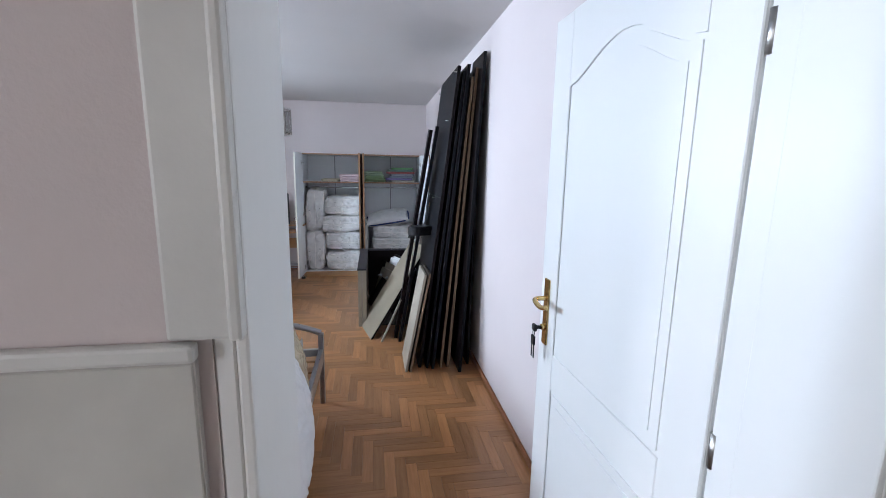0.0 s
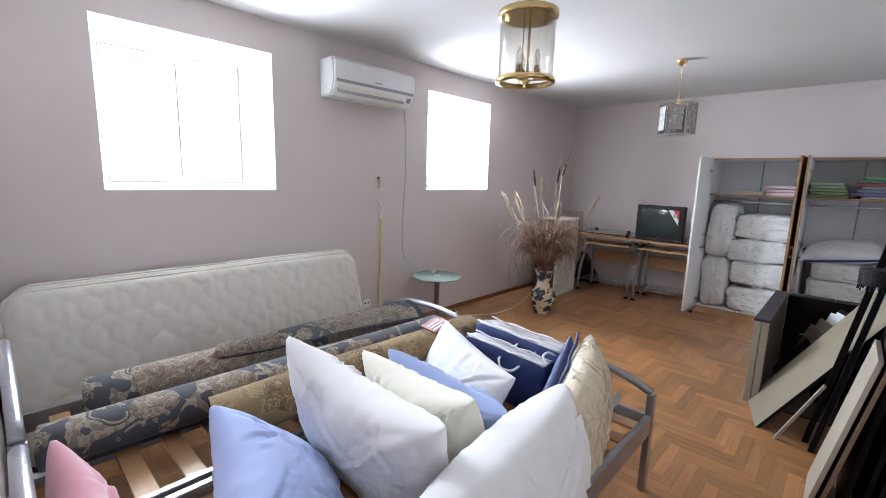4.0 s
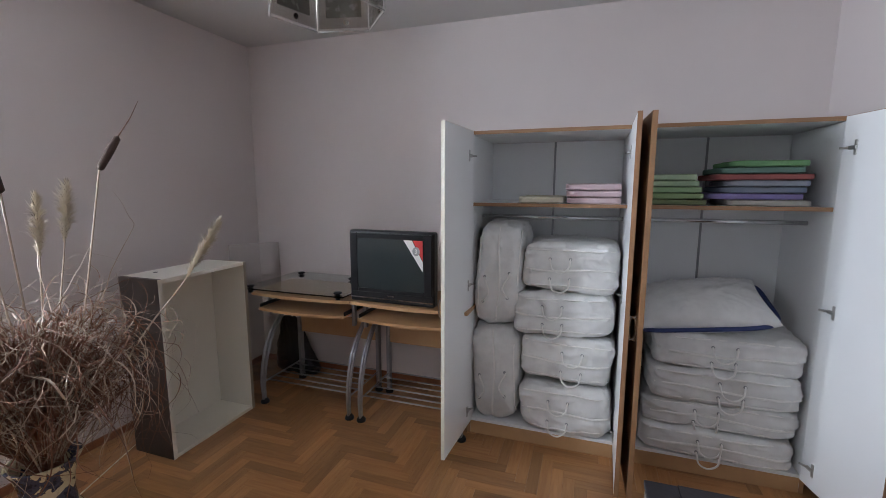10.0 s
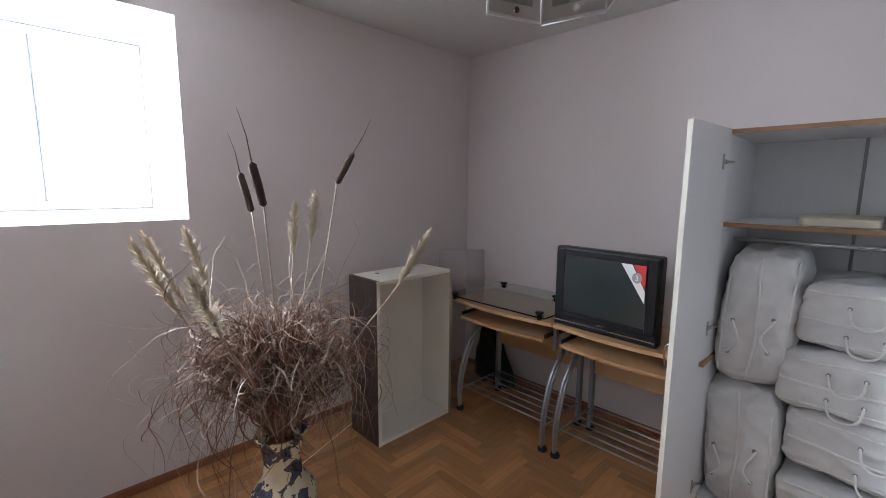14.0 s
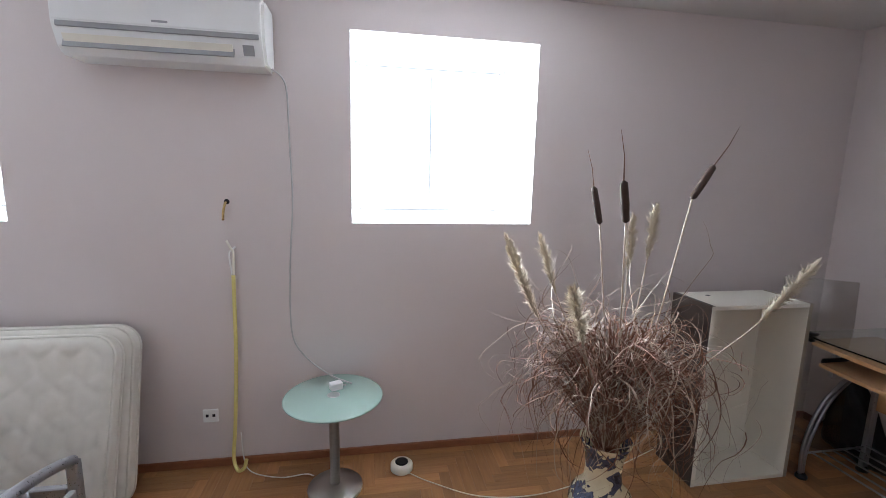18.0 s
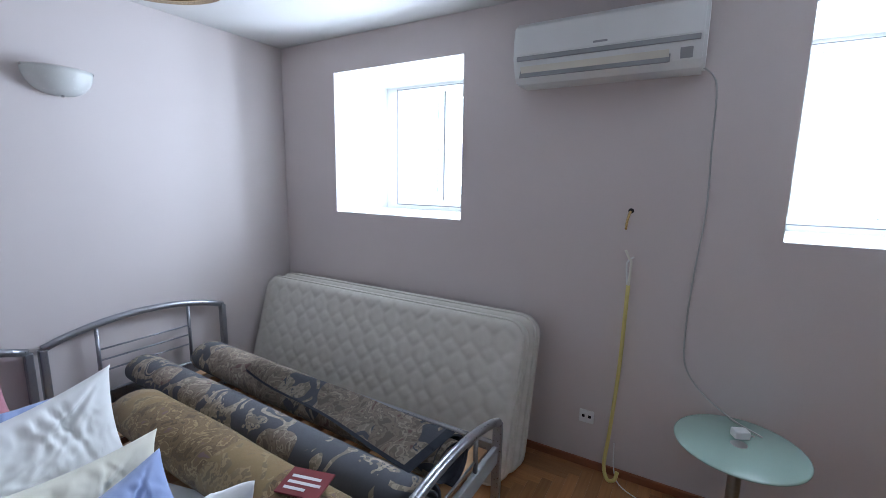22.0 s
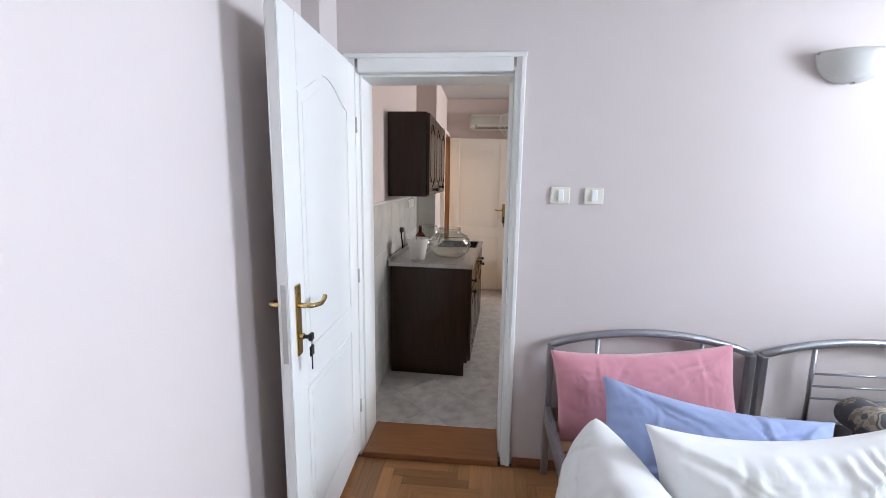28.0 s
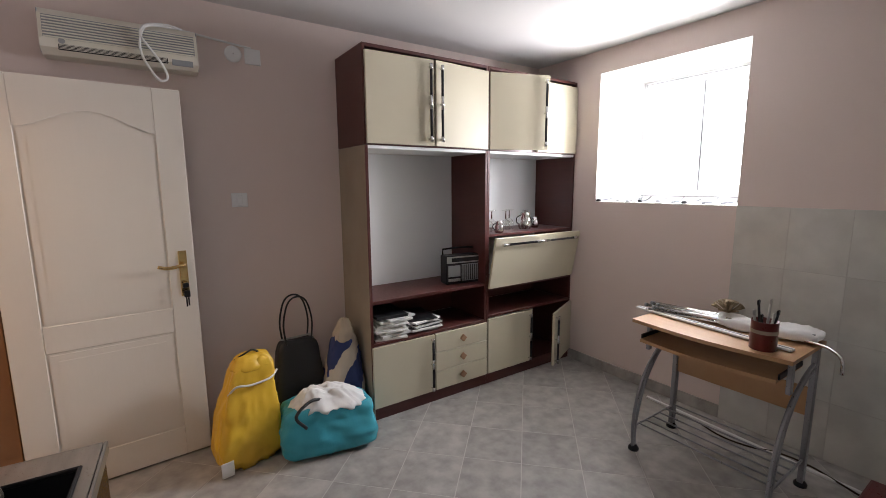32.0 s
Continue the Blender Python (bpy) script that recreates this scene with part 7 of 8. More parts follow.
t = thing("wall_cupboard", 0, 0, 0, "dark brown wooden wall cupboard with three arched doors", "cupboard")
part("side_panel", boxed(0.668, 0.945, -0.638, -0.62, 1.34, 1.93, 0.001), M["darkwood"], t)
part("side_panel", boxed(0.668, 0.945, -1.80, -1.782, 1.34, 1.93, 0.001), M["darkwood"], t)
part("top_board", boxed(0.668, 0.945, -1.781, -0.639, 1.912, 1.93), M["darkwood"], t)
part("bottom_board", boxed(0.668, 0.945, -1.781, -0.639, 1.34, 1.358), M["darkwood"], t)
part("back_board", boxed(0.938, 0.944, -1.781, -0.639, 1.359, 1.911), M["darkwood"], t)
for i in range(3):
    w = 0.390
    arched_leaf(w, 0.575, t, facing_west(0.667, -0.622 - 0.394 * i, 1.347), (w - 0.03, 0.035) if i == 0 else ((0.03, 0.035) if i == 1 else (0.03, 0.05)))

t = thing("sink_cabinet", 0, 0, 0, "dark brown wooden sink cabinet with round knobs", "cabinet")
skew = pose(0.93, -0.54, 0, 0, 0, -3.0) @ pose(-0.93, 0.54, 0)
t.matrix_world = skew
for y0, y1 in ((-0.572, -0.552), (-1.775, -1.755)):
    bm = prism(bm_new(), [(0.37, KF), (0.915, KF), (0.915, 0.838), (0.345, 0.838), (0.345, 0.135), (0.37, 0.135)], y0, y1)
    part("side_panel", bm, M["darkwood"], t)
part("plinth", boxed(0.385, 0.40, -1.754, -0.573, KF, 0.134), M["darkwood"], t)
part("bottom_board", boxed(0.36, 0.912, -1.754, -0.573, 0.136, 0.152), M["darkwood"], t)
part("back_board", boxed(0.905, 0.912, -1.754, -0.573, 0.153, 0.83), M["darkwood"], t)
for i in range(3):
    y = -0.556 - 0.408 * i
    if i != 1:
        dr = part("drawer_front", boxed(0.324, 0.344, y - 0.398, y, 0.690, 0.832, 0.003, 2), M["darkwood"], t)
        knob("knob", (0.324, y - (0.10 if i == 0 else 0.20), 0.735), (-1, 0, 0), dr, 0.015)
        arched_leaf(0.398, 0.53, t, facing_west(0.3435, y, 0.152), (0.10 if i == 0 else 0.35, 0.50))
    else:
        arched_leaf(0.398, 0.675, t, facing_west(0.3435, y, 0.152), (0.35, 0.60))

t = thing("steel_worktop", 0, 0, 0, "worn stainless steel sink top with black bowl and drainer", "sink")
t.matrix_world = skew
by0, by1, bx0, bx1 = -1.68, -1.34, 0.355, 0.695
for b in ((0.326, 0.93, by1, -0.551), (0.326, 0.93, -1.774, by0), (0.326, bx0, by0, by1), (bx1, 0.93, by0, by1)):
    part("steel_sheet", boxed(*b, 0.866, 0.870), M["sink_steel"], t)
bm = bm_new()
box(bm, 0.317, 0.325, -1.783, -0.542, 0.840, 0.8695, 0.002)
box(bm, 0.326, 0.93, -0.550, -0.542, 0.840, 0.8695, 0.002)
box(bm, 0.326, 0.93, -1.783, -1.775, 0.840, 0.8695, 0.002)
part("front_edge", bm, M["sink_steel"], t)
part("splash_lip", boxed(0.915, 0.937, -1.78, -0.545, 0.8705, 0.900, 0.005, 2), M["sink_steel"], t)
for i in range(9):
    part("drainer_ridge", boxed(0.40 + 0.045 * i, 0.41 + 0.045 * i, -1.15, -0.62, 0.8695, 0.8745, 0.002), M["sink_steel"], t)
bm = bm_new()
box(bm, bx0, bx1, by0, by1, 0.796, 0.800)
for b in ((bx0 - 0.003, bx0, by0, by1), (bx1, bx1 + 0.003, by0, by1), (bx0, bx1, by0 - 0.003, by0), (bx0, bx1, by1, by1 + 0.003)):
    box(bm, *b, 0.796, 0.866)
part("bowl", bm, M["black"], t, "black sink bowl")
part("bowl_rim", tube(bm_new(), [(bx0, by0, 0.871), (bx1, by0, 0.871), (bx1, by1, 0.871), (bx0, by1, 0.871)], 0.006, 8, closed=True), M["black"], t)
part("drain", lathe(bm_new(), [(0.03, 0), (0.03, 0.004), (0.012, 0.003)], 18, (0.66, -1.38, 0.8005)), M["chrome"], t)

t = thing("flower_pot", 0.738, -0.690, 0.875, "white glazed flower pot with dry soil", "flower pot")
part("pot", lathe(bm_new(), [(0.050, 0.0), (0.054, 0.004), (0.066, 0.07), (0.076, 0.125), (0.081, 0.150), (0.079, 0.154), (0.073, 0.150), (0.067, 0.115), (0.060, 0.115)], 40, close=False), M["pot"], t)
part("soil", lathe(bm_new(), [(0.068, 0.116), (0.04, 0.122), (0.005, 0.119)], 24), M["soil"], t)
bm = bm_new()
for k in range(5):
    a = k * 1.3
    tube(bm, [(0.02 * math.cos(a), 0.02 * math.sin(a), 0.118), (0.035 * math.cos(a), 0.035 * math.sin(a), 0.135 + 0.006 * k)], [0.004, 0.0015], 6)
part("dry_stump", bm, M["soil"], t)
part("foot_ring", lathe(bm_new(), [(0.046, 0.0), (0.054, 0.0), (0.052, -0.004), (0.048, -0.004), (0.046, 0)], 30, close=False), M["pot"], t)


def glass_bowl(x, y, r, h, neck, label, z=0.874, lip=0.0):
    """A round blown-glass bowl: flat foot, bulging body, open neck with a rolled rim."""
    t = thing("glass_bowl", x, y, z, label, "glass bowl", "glass bowls on the sink top")
    c = h * 0.46
    outer = [(r * 0.35, 0.0), (r * 0.52, 0.004)]
    a0, a1 = -math.acos(0.52), math.acos(neck / r)
    for i in range(1, 15):
        a = a0 + (a1 - a0) * i / 14
        outer.append((r * math.cos(a), c + (c * math.sin(a) / math.sin(-a0) if a < 0 else (h - lip - c) * math.sin(a) / math.sin(a1))))
    outer += [(neck, h - lip * 0.5)] if lip else []
    outer += [(neck + 0.004, h - 0.001), (neck + 0.002, h + 0.003), (neck - 0.003, h)]
    inner = [(max(0.01, q - 0.0035), z2 + (0.003 if z2 < 0.01 else 0)) for q, z2 in outer[::-1][3:]]
    b = part("body", lathe(bm_new(), outer + inner, 48), M["bowl_glass"], t)
    b.visible_shadow = False
    part("rim", tube(bm_new(), [(neck * math.cos(2 * math.pi * k / 40), neck * math.sin(2 * math.pi * k / 40), h) for k in range(40)], 0.004, 8, closed=True), M["bowl_glass"], t, "rolled glass rim")
    return t


glass_bowl(0.507, -0.800, 0.162, 0.222, 0.083, "large clear glass globe bowl with a short neck", lip=0.03)
glass_bowl(0.525, -1.510, 0.146, 0.140, 0.126, "clear glass fishbowl with a wide mouth", 0.8045)
glass_bowl(0.765, -1.640, 0.095, 0.150, 0.062, "clear glass globe bowl by the wall", 0.872)
glass_bowl(0.755, -1.020, 0.082, 0.120, 0.048, "small clear glass bowl by the tiles", 0.874)

t = thing("liquor_bottle", 0.805, -1.270, 0.872, "dark reddish liquor bottle with a worn label", "bottle")
part("body", lathe(bm_new(), [(0.040, 0), (0.043, 0.006), (0.043, 0.095), (0.038, 0.112), (0.016, 0.135), (0.013, 0.16)], 28), M["liquor"], t)
part("label", lathe(bm_new(), [(0.0437, 0.02), (0.0437, 0.085)], 28, close=False), M["red_tin"], t, "dark red paper label")
part("cap", lathe(bm_new(), [(0.0155, 0.155), (0.0155, 0.185), (0.012, 0.188)], 18), M["red_tin"], t)
t = thing("dish_brush", 0.915, -1.04, 0.875, "dark wooden brush standing against the tiles", "brush")
part("handle", tube(bm_new(), [(0, 0, 0.0), (0.012, 0, 0.10), (0.016, 0, 0.15)], [0.009, 0.006, 0.005], 8), M["darkwood"], t)
part("bristles", lathe(bm_new(), [(0.012, 0.148), (0.02, 0.155), (0.022, 0.185), (0.016, 0.19)], 14, (0.016, 0, 0)), M["soil"], t)
for i, y in enumerate((-1.435, -1.53, -1.62)):
    wall_plate("wall_socket", pose(0.9405, y, 1.235, 0, 0, 90), 0.075, 0.075, "cream wall socket on the kitchen tiles", "socket", "switch" if i == 2 else "socket")
wall_plate("light_switch", pose(-0.313, KS, 1.411), 0.085, 0.08, "white light switch on the pink wall", "light switch", "switch", "plastic_white")
wall_plate("wall_socket", pose(-0.435, KS, 2.210), 0.085, 0.085, "white wall socket high on the wall", "socket", "socket", "plastic_white")
t = thing("junction_cover", -0.335, KS, 2.212, "round white junction box cover", "junction cover")
part("cover", turned(lathe(bm_new(), [(0.044, 0), (0.044, 0.006), (0.036, 0.012), (0.004, 0.014)], 26), Matrix.Rotation(radians(-90), 4, "X")), M["plastic_white"], t)
part("screw", turned(lathe(bm_new(), [(0.004, 0.012), (0.003, 0.016)], 8), Matrix.Rotation(radians(-90), 4, "X")), M["satin"], t)

# ---- kitchen heater above the door ----
t = thing("wall_heater", 0.15, KS, 2.07, "yellowed white wall heater with grille above the door", "heater")
bm = prism(bm_new(), [(0.0, 0.0), (0.10, 0.0), (0.135, 0.025), (0.135, 0.06), (0.115, 0.165), (0.085, 0.195), (0.0, 0.195)], -0.30, 0.30)
turned(bm, Matrix(((0, 1, 0, 0), (1, 0, 0, 0), (0, 0, 1, 0), (0, 0, 0, 1))))
bmesh.ops.recalc_face_normals(bm, faces=bm.faces)
part("case", bm, M["plastic_cream"], t)
for i in range(8):
    z = 0.070 + i * 0.0125
    y = 0.133 - (z - 0.06) * 0.19
    part("grille_slat", turned(boxed(-0.285, 0.285, -0.001, 0.014, -0.0026, 0.0026, 0.0008), Matrix.Translation((0, y, z)) @ Matrix.Rotation(radians(-18), 4, "X")), M["plastic_cream"], t)
# grey sheet puts the shade between the slats into colour
part("grille_back", turned(boxed(-0.287, 0.287, -0.002, 0.0015, -0.05, 0.05), Matrix.Translation((0, 0.1245, 0.114)) @ Matrix.Rotation(radians(10.8), 4, "X")), M["plastic_grey"], t)
part("outlet", boxed(-0.17, 0.24, 0.124, 0.1362, 0.018, 0.044, 0.003), M["black"], t, "dark outlet slot")
for i in range(4):
    part("vane", boxed(-0.165, 0.235, 0.128, 0.1385, 0.0215 + 0.0055 * i, 0.0235 + 0.0055 * i), M["plastic_cream"], t)
part("control_panel", boxed(-0.275, -0.185, 0.130, 0.1375, 0.012, 0.040, 0.002), M["plastic_grey"], t, "grey control panel")
part("maker_mark", turned(lathe(bm_new(), [(0.012, 0), (0.012, 0.0015)], 18), Matrix.Translation((0.225, 0.136, 0.055)) @ Matrix.Rotation(radians(-90), 4, "X")), M["plastic_grey"], t)
for x in (-0.302, 0.298):
    part("end_cap", boxed(x, x + 0.004, 0.004, 0.11, 0.004, 0.188, 0.002), M["plastic_grey"], t)
t = thing("heater_cable", 0, 0, 0, "white cable looped over the wall heater", "cable")
cab = smooth_path([(-0.43, -3.194, 2.255), (-0.25, -3.19, 2.272), (-0.10, -3.15, 2.276), (0.03, -3.09, 2.262), (0.075, -3.055, 2.22), (0.09, -3.05, 2.13), (0.06, -3.05, 2.05), (0.02, -3.055, 2.00), (-0.01, -3.055, 2.02), (0.01, -3.05, 2.08), (0.05, -3.05, 2.14), (0.085, -3.05, 2.20), (0.06, -3.06, 2.25), (-0.02, -3.08, 2.27), (-0.09, -3.09, 2.262)], 6)
part("cable", tube(bm_new(), cab, 0.0055, 8), M["plastic_white"], t)

# ---- wall unit of two towers ----
def bar_handle(x, y, z0, z1, parent, along="z"):
    """A long pull: chrome mounts and tips with a dark bar between them."""
    n = z1 - z0
    def at(s, d=0.0):
        return (x, y - d, z0 + n * s) if along == "z" else (z0 + n * s, y - d, x)
    h = part("handle", tube(bm_new(), [at(0.05, 0.022), at(0.95, 0.022)], 0.0085, 8), M["black"], parent, "long dark bar handle with chrome mounts")
    for a, b in ((0.0, 0.07), (0.42, 0.60), (0.93, 1.0)):
        part("chrome_sleeve", tube(bm_new(), [at(a, 0.022), at(b, 0.022)], 0.0105, 10), M["chrome"], h)
    for s in (0.035, 0.5, 0.965):
        part("mount", tube(bm_new(), [at(s, -0.001), at(s, 0.02)], 0.006, 8), M["chrome"], h)
    return h


def leaf(name, x0, x1, z0, z1, parent, hinge=None, angle=0, mat="kcream"):
    """A flat front at y = -0.41; hinged on one side it swings out by an angle."""
    bm = boxed(x0 + 0.002, x1 - 0.002, -0.428, -0.410, z0 + 0.002, z1 - 0.002, 0.0015)
    if hinge is not None:
        turned(bm, swing_of(hinge, angle))
    return part(name, bm, M[mat], parent)


def swing_of(hinge, angle):
    return Matrix.Translation((hinge, -0.410, 0)) @ Matrix.Rotation(radians(angle), 4, "Z") @ Matrix.Translation((-hinge, 0.410, 0))


def swung(ob, hinge, angle):
    for o in [ob] + list(ob.children_recursive):
        o.data.transform(swing_of(hinge, angle))


UW, UD = 0.905, 0.410


def tower_frame(t, open_left):
    part("side_panel", boxed(0, 0.018, -UD, 0, 0, 1.688, 0.001), M["plank_beige"] if open_left else M["maroon"], t, "pale side panel with maroon edge" if open_left else "")
    if open_left:
        part("edge_strip", boxed(0.0, 0.018, -UD - 0.002, -UD - 0.0002, 0.08, 1.688), M["maroon"], t)
    part("side_panel", boxed(UW - 0.018, UW, -UD, 0, 0, 1.688, 0.001), M["maroon"], t)
    part("plinth", boxed(0.019, UW - 0.019, -UD + 0.002, -UD + 0.02, 0, 0.078), M["maroon"], t)
    part("bottom_board", boxed(0.019, UW - 0.019, -UD + 0.021, -0.008, 0.062, 0.080), M["maroon"], t)
    part("top_board", boxed(0.019, UW - 0.019, -UD, -0.008, 1.670, 1.688), M["backboard"], t)
    part("back_board", boxed(0.019, UW - 0.019, -0.007, -0.001, 0.08, 1.669), M["backboard"], t, "white back board")


def top_cabinet(x, angles, label):
    t = thing("top_cabinet", x, KS, KF + 1.690, label, "cabinet", "wall unit towers", turn=180)
    for x0 in (0, UW - 0.018):
        part("side_panel", boxed(x0, x0 + 0.018, -UD, 0, 0, 0.55, 0.001), M["maroon"], t)
    part("top_board", boxed(0.019, UW - 0.019, -UD, 0, 0.532, 0.55), M["maroon"], t)
    part("bottom_board", boxed(0.019, UW - 0.019, -UD, 0, 0, 0.018), M["maroon"], t)
    part("back_board", boxed(0.019, UW - 0.019, -0.007, -0.001, 0.019, 0.531), M["maroon"], t)
    for x0, x1, hinge, hx, ang in ((0.008, UW / 2, 0.008, UW / 2 - 0.035, angles[0]), (UW / 2, UW - 0.008, UW - 0.008, UW / 2 + 0.035, angles[1])):
        d = leaf("door", x0, x1, 0.004, 0.512, t)
        bar_handle(hx, -0.428, 0.03, 0.48, d)
        swung(d, hinge, ang)
    return t


X1, X2 = -0.920, -1.827
top_cabinet(X1, (-3, 4), "maroon top cabinet with two khaki-cream doors")
top_cabinet(X2, (-19, 1), "maroon top cabinet with one cream door ajar")

t = thing("wall_unit", X1, KS, KF, "maroon and cream wall unit with open shelves and drawers", "wall unit", "wall unit towers", turn=180)
tower_frame(t, True)
part("shelf", boxed(0.019, UW - 0.019, -UD + 0.004, -0.008, 0.745, 0.763, 0.001), M["maroon"], t)
part("shelf", boxed(0.019, UW - 0.019, -UD + 0.002, -0.008, 0.478, 0.496, 0.001), M["maroon"], t)
part("inner_back", boxed(0.020, UW - 0.020, -0.011, -0.0075, 0.498, 0.744), M["maroon"], t)
part("partition", boxed(0.448, 0.466, -UD + 0.004, -0.008, 0.081, 0.477), M["maroon"], t)
d = leaf("door", 0.004, 0.452, 0.082, 0.478, t)
bar_handle(0.425, -0.428, 0.10, 0.46, d)
for i in range(3):
    z = 0.082 + 0.132 * i
    d = leaf("drawer_front", 0.458, UW - 0.004, z, z + 0.132, t)
    bm = box(bm_new(), -0.02, 0.02, -0.018, 0.0, -0.02, 0.02, 0.006, 2)
    part("knob", turned(bm, Matrix.Translation((0.68, -0.4285, z + 0.066)) @ Matrix.Rotation(radians(45), 4, "Y")), M["edge_brown"], d, "square brown wooden knob")

t = thing("wall_unit", X2, KS, KF, "maroon and cream wall unit with its bar flap hanging open", "wall unit", "wall unit towers", turn=180)
tower_frame(t, False)
part("shelf", boxed(0.019, UW - 0.019, -UD + 0.004, -0.008, 1.092, 1.110, 0.001), M["maroon"], t)
part("shelf", boxed(0.019, UW - 0.019, -UD + 0.004, -0.008, 0.700, 0.718, 0.001), M["maroon"], t)
part("shelf", boxed(0.019, UW - 0.019, -UD + 0.002, -0.008, 0.500, 0.518, 0.001), M["maroon"], t)
part("inner_back", boxed(0.020, UW - 0.020, -0.011, -0.0075, 0.52, 0.699), M["maroon"], t)
flap = part("flap", boxed(0.010, UW - 0.010, -0.428, -0.410, 0.722, 1.098, 0.0015), M["kcream"], t, "cream flap tilted open")
bar_handle(1.055, -0.428, 0.06, UW - 0.06, flap, "x")
for o in [flap] + list(flap.children_recursive):
    o.data.transform(Matrix.Translation((0, -0.412, 0.722)) @ Matrix.Rotation(radians(11), 4, "X") @ Matrix.Translation((0, 0.412, -0.722)))
d = leaf("door", 0.004, 0.450, 0.082, 0.498, t)
bar_handle(0.420, -0.428, 0.10, 0.47, d)
d = leaf("door", 0.456, UW - 0.004, 0.082, 0.498, t)
bar_handle(0.490, -0.428, 0.10, 0.47, d)
swung(d, UW - 0.004, 24)

# radio on the shelf
t = thing("radio_cassette", -1.70, -2.93, KF + 0.763, "black and silver portable radio cassette player", "radio", turn=172)
part("body", boxed(-0.14, 0.14, -0.05, 0.05, 0.0, 0.205, 0.008, 2), M["black"], t)
part("front_grille", boxed(-0.02, 0.125, -0.0535, -0.0495, 0.02, 0.14, 0.003), M["plastic_grey"], t, "dark grey speaker grille")
for i in range(9):
    part("grille_bar", boxed(-0.015 + 0.0155 * i, -0.009 + 0.0155 * i, -0.056, -0.0537, 0.025, 0.135), M["black"], t)
part("silver_trim", boxed(-0.138, 0.138, -0.0530, -0.0492, 0.150, 0.198, 0.003), M["satin"], t, "silver tuning strip")
part("tuning_scale", boxed(-0.10, 0.12, -0.0545, -0.0532, 0.160, 0.188), M["black"], t)
part("cassette_door", boxed(-0.128, -0.032, -0.0550, -0.0495, 0.055, 0.135, 0.003), M["plastic_grey"], t)
for i in range(5):
    part("key", boxed(-0.126 + 0.019 * i, -0.110 + 0.019 * i, -0.060, -0.0497, 0.022, 0.042, 0.002), M["satin"], t)
part("side_trim", boxed(0.1402, 0.146, -0.045, 0.045, 0.01, 0.195, 0.002), M["satin"], t)
bm = tube(bm_new(), [(-0.135, 0.02, 0.20), (-0.135, 0.02, 0.245), (-0.05, 0.02, 0.25), (0.05, 0.02, 0.25), (0.135, 0.02, 0.245), (0.135, 0.02, 0.20)], 0.007, 8)
part("carrying_handle", bm, M["black"], t)
part("aerial", tube(bm_new(), [(0.15, 0.03, 0.03), (0.152, 0.03, 0.26)], 0.004, 8), M["chrome"], t)

# papers and folders
rng = random.Random(12)
for k, (x, y, n, w) in enumerate(((-1.10, -2.95, 13, 0.21), (-1.34, -2.96, 9, 0.23))):
    z = KF + 0.4965
    for i in range(n):
        h = rng.uniform(0.006, 0.020)
        dark = (i == n - 1) if k == 0 else (i in (2, 5, n - 1))
        t = thing("paper_folder" if dark else "paper_stack", x + rng.uniform(-0.02, 0.02), y + rng.uniform(-0.02, 0.025), z, "black cardboard folder lying on papers" if dark else "stack of loose white papers on the shelf", "folder" if dark else "papers", "papers on the shelf", turn=rng.uniform(-14, 14))
        part("sheet_block", boxed(-w / 2, w / 2, -0.14, 0.14, 0, h - 0.0006, 0.001), M["leather"] if dark else M["paper"], t)
        z += h
# upturned glasses and metal pots on the bar shelf
for i, (x, y, kind_) in enumerate(((-1.93, -2.90, 0), (-2.02, -2.97, 0), (-2.10, -2.90, 0), (-2.19, -2.96, 0), (-2.33, -2.93, 1), (-2.47, -2.96, 2), (-1.98, -2.84, 2), (-2.26, -2.86, 0))):
    z = KF + 1.1105
    if kind_ == 0:
        t = thing("wine_glass", x, y, z, "upturned stemmed glass on the bar shelf", "glass", "glasses on the bar shelf")
        part("bowl", lathe(bm_new(), [(0.030, 0), (0.036, 0.04), (0.030, 0.075), (0.006, 0.09), (0.004, 0.10)], 20, close=False), M["bowl_glass"], t)
        part("stem", lathe(bm_new(), [(0.005, 0.09), (0.004, 0.145), (0.008, 0.150)], 10), M["chrome"], t, smooth=True)
        part("foot", lathe(bm_new(), [(0.008, 0.149), (0.032, 0.153), (0.032, 0.156), (0.004, 0.157)], 20), M["bowl_glass"], t)
    else:
        t = thing("coffee_pot" if kind_ == 1 else "metal_cup", x, y, z, "small polished metal pot on the bar shelf" if kind_ == 1 else "small polished metal cup on the bar shelf", "pot" if kind_ == 1 else "cup")
        s = 1.25 if kind_ == 1 else 0.8
        part("body", lathe(bm_new(), [(0.034 * s, 0), (0.045 * s, 0.02 * s), (0.042 * s, 0.06 * s), (0.028 * s, 0.09 * s), (0.032 * s, 0.10 * s), (0.012 * s, 0.112 * s)], 24), M["chrome"], t)
        part("handle", tube(bm_new(), smooth_path([(0.042 * s, 0, 0.03 * s), (0.07 * s, 0, 0.045 * s), (0.068 * s, 0, 0.075 * s), (0.030 * s, 0, 0.09 * s)], 4), 0.004, 6), M["black"], t)

